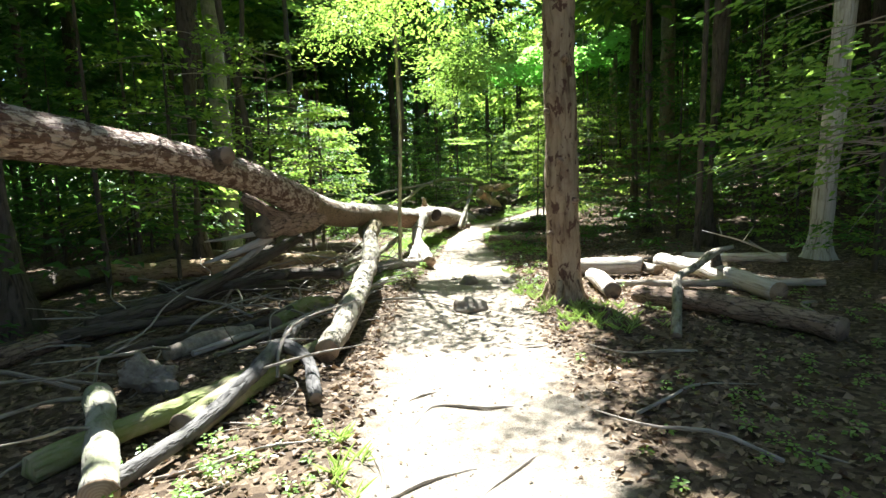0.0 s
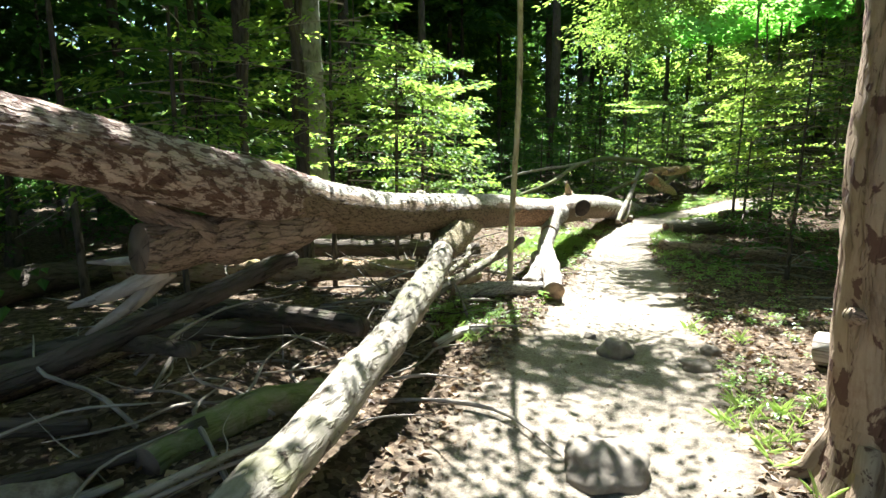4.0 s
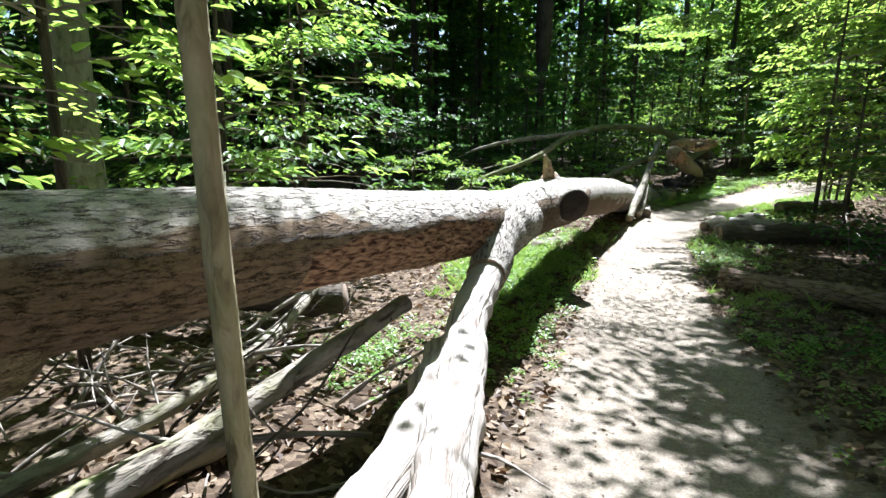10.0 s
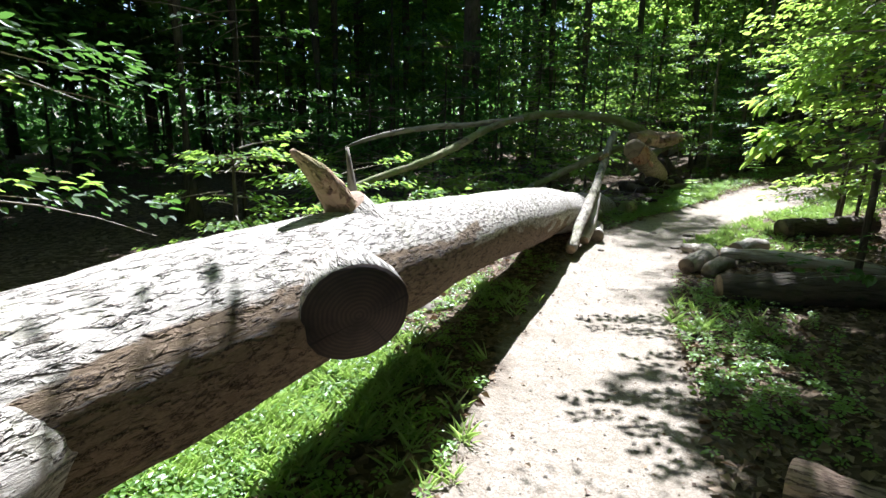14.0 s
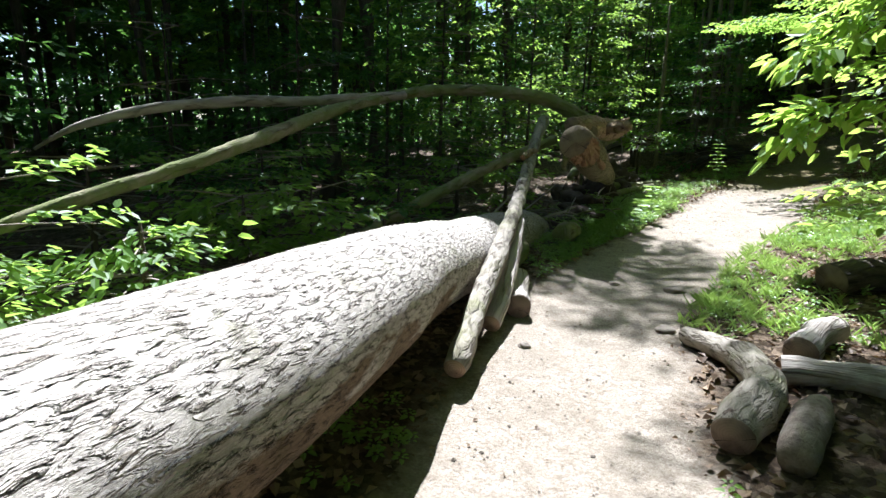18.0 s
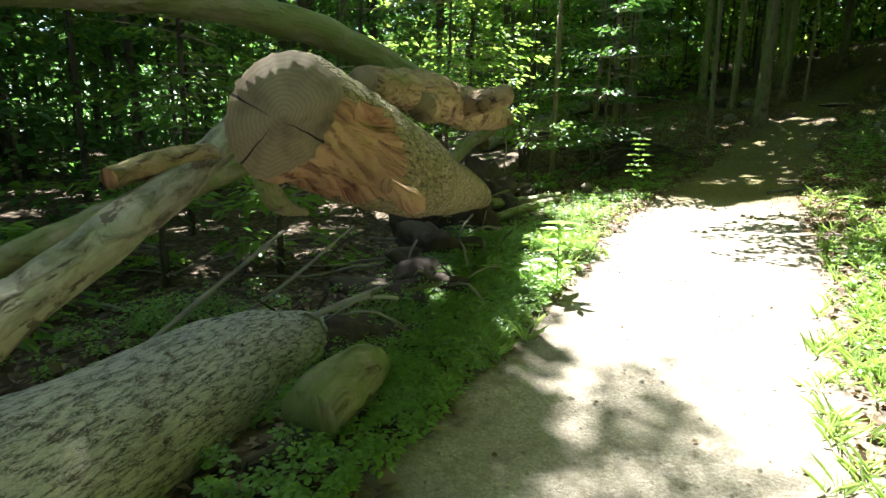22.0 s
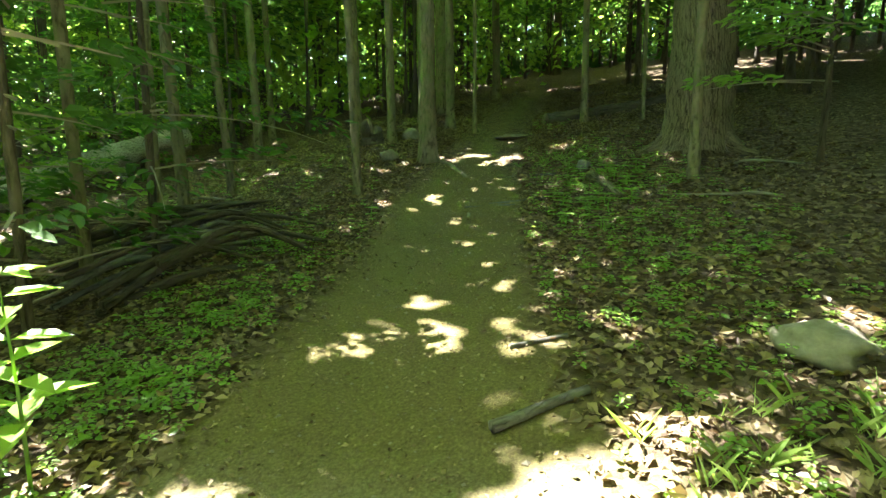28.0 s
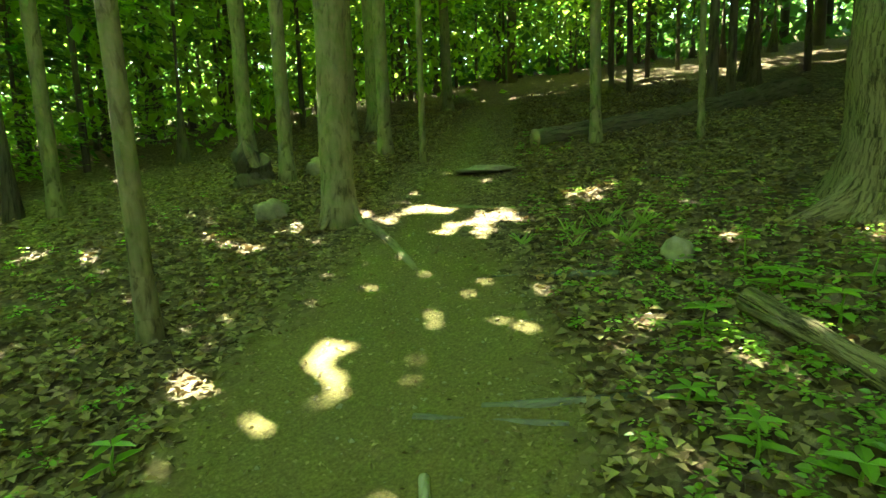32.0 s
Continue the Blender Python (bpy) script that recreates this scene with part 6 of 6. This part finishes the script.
        (7.35, 30.62, 0.2), (7.02, 30.73, 0.16), (7.5, 30.35, 0.18), (8.29, 30.76, 0.1), (7.86, 31.0, 0.1), (7.77, 29.87, 0.14), (8.17, 29.71, 0.16), (6.8, 30.3, 0.12), (18.5, 36.5, 0.6), (14.6, 39.4, 0.5)]


def hill_shade_layer():
    """A closed layer of broad leaves added over the hill trail for shade, with small gaps placed to let flecks of sun
    through.
    """
    rng = np.random.RandomState(92)
    gx, gy = np.meshgrid(np.arange(3.5, 21, 0.13), np.arange(27, 46, 0.13))
    g = np.stack([gx.ravel(), gy.ravel()], 1) + rng.uniform(-0.05, 0.05, (gx.size, 2))
    near = np.min(np.hypot(g[:, 0, None] - trail_curve[::3, 0], g[:, 1, None] - trail_curve[::3, 1]), axis=1)
    keep = (near < 5.2 + 0.5 * np.sin(g[:, 0] * 1.3)) & (g[:, 0] + g[:, 1] > 36.2 + 1.5 * np.clip(g[:, 0] - 7.4, 0, 1) + 0.35 * np.sin(g[:, 0] * 3.7) + 0.25 * np.sin(g[:, 1] * 7.0))
    for x, y, r in GAPS:
        for _ in range(int(1.2 + r * 9)):
            ox, oy = x + rng.normal(0, r * 0.75), y + rng.normal(0, r * 0.4)
            keep &= np.hypot(g[:, 0] - ox, g[:, 1] - oy) > rng.uniform(0.07, 0.125) + 0.12 * min(r, 0.4)
    g = g[keep]
    k = len(g)
    h = 8.5 + 0.8 * np.sin(g[:, 0] * 1.1) * np.sin(g[:, 1] * 0.9) + rng.uniform(-0.5, 0.5, k)
    pos = np.stack([g[:, 0] + to_sun.x / to_sun.z * h, g[:, 1] + to_sun.y / to_sun.z * h, rough_land(g[:, 0], g[:, 1]) + h], 1)
    ln = rng.uniform(0.26, 0.34, k)
    along = rng.normal(0, 1, (k, 3)) * [1, 1, 0.2]
    along /= np.linalg.norm(along, axis=1)[:, None]
    me = leaf_mesh("canopy", [blades(pos - along * ln[:, None] * 0.5, along, rng.normal(0, 0.25, (k, 3)) + np.array(to_sun), ln, ln * 0.75, 0.05)], LEAF_ROOF)
    tagged(new("canopy", me), "leaf layer added over the hill trail to shade it", "foliage", kind="stuff")


hill_shade_layer()


# ---- ground cover ----
def scatter(rng, n, reach, keep):
    """n places along the trail within reach of it, for which keep(x, y, share) holds."""
    out = np.empty((0, 2))
    while len(out) < n:
        i = rng.randint(20, 225, n)
        p = trail_curve[i, :2] + rng.normal(0, reach, (n, 2))
        s = trail_at(p[:, 0], p[:, 1])
        out = np.concatenate([out, p[keep(p[:, 0], p[:, 1], s, rng.uniform(0, 1, n))]])
    return out[:n]


def leaf_litter():
    rng = np.random.RandomState(12)

    def bed(p, low, high, mat):
        n = len(p)
        s = trail_at(p[:, 0], p[:, 1])
        z = rough_land(p[:, 0], p[:, 1]) + rng.uniform(0.004, 0.03, n) * np.clip(s, 0.3, 1)
        a = rng.uniform(0, 6.283, n)
        along = np.stack([np.cos(a), np.sin(a), rng.normal(0, 0.25, n)], 1)
        nrm = np.array([0, 0, 1.0]) + rng.normal(0, 0.4, (n, 3))
        ln = np.where(s < 0.95, rng.uniform(0.01, 0.036, n), rng.uniform(low, high, n))
        return leaf_mesh("leaf_litter", [blades(np.column_stack([p, z]), along, nrm, ln, ln * rng.uniform(0.5, 0.85, n), rng.uniform(0.05, 0.35, n)[:, None], True)], mat)

    near = scatter(rng, 46000, 2.2, lambda x, y, s, u: (x + y < 35) & (u < np.where(s > 1.0, 1.0, np.where(y > 20, 0.05, 0.12) + 0.6 * np.clip((s - 0.72) / 0.3, 0, 1))))
    tagged(new("leaf_litter", bed(near, 0.03, 0.085, DRY)), "curled brown and pale dead leaves covering the forest floor", "dead leaves", kind="stuff")
    hill = scatter(rng, 80000, 2.3, lambda x, y, s, u: (x + y >= 34) & (u < np.where(s > 1.15, 1.0, 0.24 + 0.6 * np.clip((s - 0.5) / 0.6, 0, 1) + 0.6 * np.clip((x + y - 43.5) / 3.5, 0, 1))))
    tagged(new("leaf_litter", bed(hill, 0.03, 0.075, DRY_TAN)), "broad tan and brown dead leaves lying thick on the hillside", "dead leaves", kind="stuff")


def herbs():
    """Low green plants: whorls of small leaves on short stems, in patches along the trail."""
    rng = np.random.RandomState(31)
    patches = ([(-1.3, 12.7, 0.3, 90), (-0.75, 13.9, 0.25, 110), (0.5, 25.6, 0.4, 160), (1.5, 24.75, 0.15, 90), (1.75, 25.0, 0.25, 90), (2.2, 26.0, 0.3, 420), (2.6, 26.9, 0.3, 420), (2.95, 28.0, 0.3, 320), (2.3, 27.2, 0.25, 200), (1.3, 24.9, 0.3, 90), (0.9, 25.3, 0.4, 100), (-1.25, 9.7, 0.35, 130), (-0.9, 9.3, 0.3, 60), (-0.75, 16.4, 0.5, 200), (-0.65, 14.9, 0.35, 160), (-1.05, 15.3, 0.22, 200), (-0.95, 16.3, 0.3, 160), (-0.9, 17.6, 0.5, 140), (-0.3, 18.6, 0.35, 80), (-0.5, 13.2, 0.3, 70), (0.2, 20.0, 0.25, 40), (1.5, 16.8, 0.35, 140), (1.6, 14.0, 0.5, 140), (1.75, 17.8, 0.4, 140)]
              + [(2.0, 12.4, 0.5, 120), (1.95, 19.0, 0.3, 110), (2.4, 22.2, 0.35, 60), (2.9, 22.9, 0.5, 90), (3.4, 21.9, 0.5, 70), (1.55, 23.3, 0.3, 150), (1.75, 23.9, 0.25, 260), (2.0, 24.7, 0.3, 420), (2.45, 25.3, 0.25, 420), (2.9, 26.2, 0.28, 380), (3.3, 27.4, 0.35, 300), (3.7, 28.4, 0.3, 240), (4.3, 29.4, 0.35, 260),
               (4.9, 30.2, 0.35, 240), (5.9, 31.1, 0.35, 260), (6.7, 31.9, 0.3, 160), (5.4, 25.5, 0.4, 200), (4.7, 24.6, 0.3, 130), (6.0, 26.4, 0.3, 130), (6.4, 26.3, 0.6, 120), (7.4, 27.4, 0.6, 120), (8.1, 28.6, 0.6, 130), (8.9, 29.8, 0.6, 200)]
              + [(9.9, 30.8, 0.6, 220), (10.7, 31.7, 0.6, 240), (11.6, 32.6, 0.5, 200), (12.4, 33.7, 0.5, 130),
               (7.4, 33.0, 0.4, 120), (8.2, 33.9, 0.4, 90), (-2.9, 21.4, 0.7, 160), (-1.5, 19.6, 0.6, 160), (1.3, 8.2, 0.3, 40), (3.2, 5.2, 0.8, 90), (2.4, 2.6, 0.7, 90), (-1.1, 2.6, 0.4, 60), (8.7, 36.5, 1.2, 140), (13.9, 36.2, 0.6, 120), (4.6, 19.2, 0.7, 140), (1.9, 10.4, 0.5, 60)])
    P, A, N, L = [], [], [], []
    for x, y, r, n in patches:
        n = int(n * (0.8 if x > 5 else 1.15))
        px, py = x + rng.normal(0, r, n), y + rng.normal(0, r, n)
        keep = trail_at(px, py) > 0.98
        px, py = px[keep], py[keep]
        pz = rough_land(px, py)
        h = rng.uniform(0.02, 0.11, len(px))
        for tier in range(2):
            m = 5
            i = np.repeat(np.arange(len(px)), m)
            a = np.tile(np.arange(m) * 2 * math.pi / m, len(px)) + np.repeat(rng.uniform(0, 6.28, len(px)), m)
            P.append(np.stack([px[i] + 0.012 * np.cos(a), py[i] + 0.012 * np.sin(a), pz[i] + h[i] * (1 - 0.45 * tier)], 1))
            A.append(np.stack([np.cos(a), np.sin(a), rng.uniform(-0.2, 0.35, len(i))], 1))
            N.append(np.array([0, 0, 1.0]) + rng.normal(0, 0.25, (len(i), 3)))
            L.append(rng.uniform(0.016, 0.04, len(i)) * (1 + 0.3 * tier))
    P, A, N, L = (np.concatenate(q) for q in (P, A, N, L))
    tagged(new("herbs", leaf_mesh("herbs", [blades(P, A, N, L, L * 0.64, 0.15)], HERB)), "patches of low bright green herbs along the trail", "herbs", kind="stuff")


def grass():
    rng = np.random.RandomState(44)
    spots = ([(1.45, 6.1, 0.25, 30), (1.2, 7.5, 0.2, 22), (1.65, 5.4, 0.2, 18), (-0.42, 2.6, 0.2, 16), (-0.95, 8.6, 0.1, 6), (-0.6, 16.2, 0.45, 60), (-1.05, 15.6, 0.25, 260), (-0.85, 16.5, 0.25, 200), (-1.0, 14.7, 0.2, 60), (-0.25, 18.4, 0.3, 34), (1.5, 15.2, 0.3, 24), (1.7, 18.4, 0.3, 24), (2.3, 22.4, 0.25, 26), (2.8, 22.0, 0.4, 40), (3.4, 23.0, 0.5, 40),
             (3.5, 27.9, 0.25, 40), (4.0, 28.7, 0.25, 36), (6.2, 26.4, 0.5, 80), (7.1, 27.2, 0.5, 70), (7.8, 28.2, 0.4, 40), (6.0, 25.6, 0.4, 60), (5.2, 25.3, 0.3, 70), (4.6, 24.4, 0.3, 50), (2.6, 22.3, 0.3, 60), (3.0, 23.2, 0.4, 70), (3.4, 24.0, 0.3, 50)]
            + [(4.3, 24.8, 0.3, 50), (3.6, 27.6, 0.2, 60), (2.55, 25.4, 0.2, 40), (12.1, 33.6, 0.2, 12), (1.0, 9.6, 0.3, 16), (3.0, 26.6, 0.2, 24)])
    P, A, N, L, W = [], [], [], [], []
    for x, y, r, n in spots:
        for _ in range(n):
            cx, cy = x + rng.normal(0, r), y + rng.normal(0, r)
            if trail_at(cx, cy)[0] < 0.85:
                continue
            m = rng.randint(8, 18)
            a = rng.uniform(0, 6.28, m)
            tilt = rng.uniform(0.15, 0.9, m)
            P.append(np.column_stack([cx + rng.normal(0, 0.02, m), cy + rng.normal(0, 0.02, m), np.full(m, gz(cx, cy))]))
            A.append(np.stack([np.cos(a) * tilt, np.sin(a) * tilt, np.ones(m)], 1))
            N.append(np.stack([-np.cos(a), -np.sin(a), tilt], 1))
            L.append(rng.uniform(0.05, 0.16, m))
            W.append(rng.uniform(0.002, 0.0045, m))
    P, A, N, L, W = (np.concatenate(q) for q in (P, A, N, L, W))
    tagged(new("grass", leaf_mesh("grass", [blades(P, A, N, L, W, 0.35)], GRASS)), "thin tufts of green grass at the trail's edge", "grass", kind="stuff")


def twigs():
    """Fallen twigs on the ground, a few shapes laid out again and again."""
    rng = random.Random(8)
    shapes = []
    for i in range(5):
        pts = [(0, 0, 0, 0.012), (0.25, 0.05 * (i - 2), 0.03, 0.011), (0.55, 0.03 * i, 0.02, 0.008), (0.9, -0.05 * i, 0.0, 0.003)]
        shapes.append(tube("twig", pts, TWIG, 5, 0.1, 0.3, 0, None, i))
    n = 0
    while n < 210:
        x, y = (rng.uniform(-4.5, -0.6), rng.uniform(3.0, 13.0)) if n < 120 else (rng.uniform(-3, 13), rng.uniform(2, 37))
        if trail_gap(x, y) > 4.5 or trail_at(x, y)[0] < (1.25 if y < 12 else 2.6):
            continue
        n += 1
        s = rng.uniform(0.4, 1.5)
        ob = new("twig", shapes[n % 5])
        lift = rng.uniform(0.0, 0.25) if n < 90 else 0.0
        ob.matrix_basis = Matrix.LocRotScale((x, y, gz(x, y) + 0.012 + lift * 0.4), Euler((0, -lift * 1.6, rng.uniform(0, 6.28))), (s, s, s))
        tagged(ob, "bare grey twig lying on dead leaves", "twig", "fallen twigs")


def tall_weed(x, y, height, label, n=7, size=0.16, seed=1, group=""):
    t = thing("weed", label, "plant", group, at=(x, y, gz(x, y)), turn=seed * 0.7)
    rng = np.random.RandomState(seed)
    stem = part("stem", tube("stem", [(0, 0, -0.03, 0.008), (0.01, 0, height * 0.5, 0.006), (0.0, 0.01, height, 0.003)], HERB, 6, 0.06, 0.05, 0, None, 1), t)
    for i in range(n):
        h = height * (0.35 + 0.65 * i / (n - 1))
        for k in range(2 if i < n - 1 else 4):
            a = i * 1.9 + k * (math.pi if i < n - 1 else math.pi / 2)
            al = np.array([[math.cos(a), math.sin(a), 0.25]])
            ln = np.array([size * (1.1 - 0.5 * i / n)])
            part("leaf", leaf_mesh("leaf", [blades(np.array([[0, 0, h]]), al, np.array([[0, 0, 1.0]]), ln, ln * 0.42, 0.25)], HERB), stem)


def brushwood():
    """A tangle of bare pale sticks under the fallen trunk."""
    rng = random.Random(18)
    shapes = []
    for i in range(6):
        k = 0.16 * (i - 2.5)
        shapes.append(tube("stick", [(0, 0, 0, 0.016), (0.3, k * 0.4, 0.06, 0.014), (0.7, k, 0.05, 0.01), (1.2, k * 1.6, 0.16, 0.004)], TWIG if i % 2 else FOREST_BARK, 6, 0.08, 0.3, 0, None, i, wobble=3.0))
    for i in range(110):
        x, y = (rng.uniform(-2.6, -1.1), rng.uniform(9.3, 12.6)) if i < 60 else (rng.uniform(-4.6, -1.5), rng.uniform(5.0, 9.4))
        ob = new("stick", shapes[i % 6])
        k = rng.uniform(0.3, 0.8) if i < 60 else rng.uniform(0.2, 0.45)
        ob.matrix_basis = Matrix.LocRotScale((x, y, gz(x, y) + 0.01), Euler((rng.uniform(-0.4, 0.4), rng.uniform(-0.75, -0.05), rng.uniform(0, 6.28))), (k, k, k))
        tagged(ob, "bare dead stick in a tangle of brushwood", "stick", "brushwood")


def gravel():
    """Small stones and crumbs of earth trodden into the trail."""
    rng = np.random.RandomState(63)
    p = scatter(rng, 5200, 0.55, lambda x, y, s, u: (s < 1.05) & (y > -1))
    n = len(p)
    r = rng.uniform(0.003, 0.008, n) + 0.012 * rng.uniform(0, 1, n) ** 7
    c = np.column_stack([p, rough_land(p[:, 0], p[:, 1]) + r * 0.2])
    a = rng.uniform(0, 6.283, n)
    u = np.stack([np.cos(a), np.sin(a), np.zeros(n)], 1) * (r * rng.uniform(0.9, 1.6, n))[:, None]
    w = np.stack([-np.sin(a), np.cos(a), np.zeros(n)], 1) * r[:, None]
    up = np.array([0, 0, 1.0]) * (r * rng.uniform(0.5, 0.9, n))[:, None]
    v = np.stack([c + u, c + w, c - u * 0.8, c - w, c + up], 1).reshape(-1, 3)
    f = (np.array([(0, 1, 4), (1, 2, 4), (2, 3, 4), (3, 0, 4)])[None] + np.arange(n)[:, None, None] * 5).reshape(-1, 3)
    tagged(new("gravel", mesh_of("gravel", v, f, STONE)), "small stones and earth crumbs trodden into the trail", "gravel", kind="stuff")


leaf_litter()
gravel()
brushwood()
herbs()
grass()
twigs()
tall_weed(3.11, 26.2, 0.55, "tall broad-leaved weed at the trail's edge", 8, 0.2, 1)
tall_weed(5.6, 30.35, 0.85, "slender sapling weed in dappled light", 8, 0.24, 2)
tall_weed(6.3, 26.6, 0.2, "low broad-leaved plant in the sun", 4, 0.2, 3)
tall_weed(7.1, 28.05, 0.2, "low broad-leaved plant in the sun", 4, 0.2, 4)
weed_rng = random.Random(14)
for wx, wy in ((10.38, 31.7), (10.28, 31.53), (10.48, 31.5), (10.29, 31.32), (9.92, 31.54), (10.1, 31.4), (10.42, 31.15), (9.9, 31.11), (9.75, 30.95), (10.36, 31.97), (10.51, 32.24), (11.45, 32.22), (11.79, 32.5), (11.6, 31.9), (10.99, 32.39), (11.24, 31.95), (10.68, 31.45), (8.93, 33.71), (11.0, 31.6)):
    tall_weed(wx, wy, weed_rng.uniform(0.07, 0.16), "low broad-leaved green seedling among dead leaves", 2, weed_rng.uniform(0.1, 0.15), weed_rng.randrange(99), "hill seedlings")
for wx, wy in ((2.66, 28.2), (2.5, 28.4), (2.73, 29.04), (3.0, 27.89), (2.46, 26.83), (2.57, 26.97), (2.67, 26.62), (2.82, 26.48), (2.98, 26.5), (3.2, 27.38), (2.98, 29.05), (2.5, 27.91), (2.3, 26.5), (2.75, 26.75), (3.45, 28.17)):
    tall_weed(wx, wy, weed_rng.uniform(0.12, 0.22), "leafy green plant on the bank beside the trail", 3, weed_rng.uniform(0.1, 0.14), weed_rng.randrange(99), "bank plants")
tall_weed(-0.45, 10.4, 0.12, "small green seedling by the sawn limb", 3, 0.12, 5)
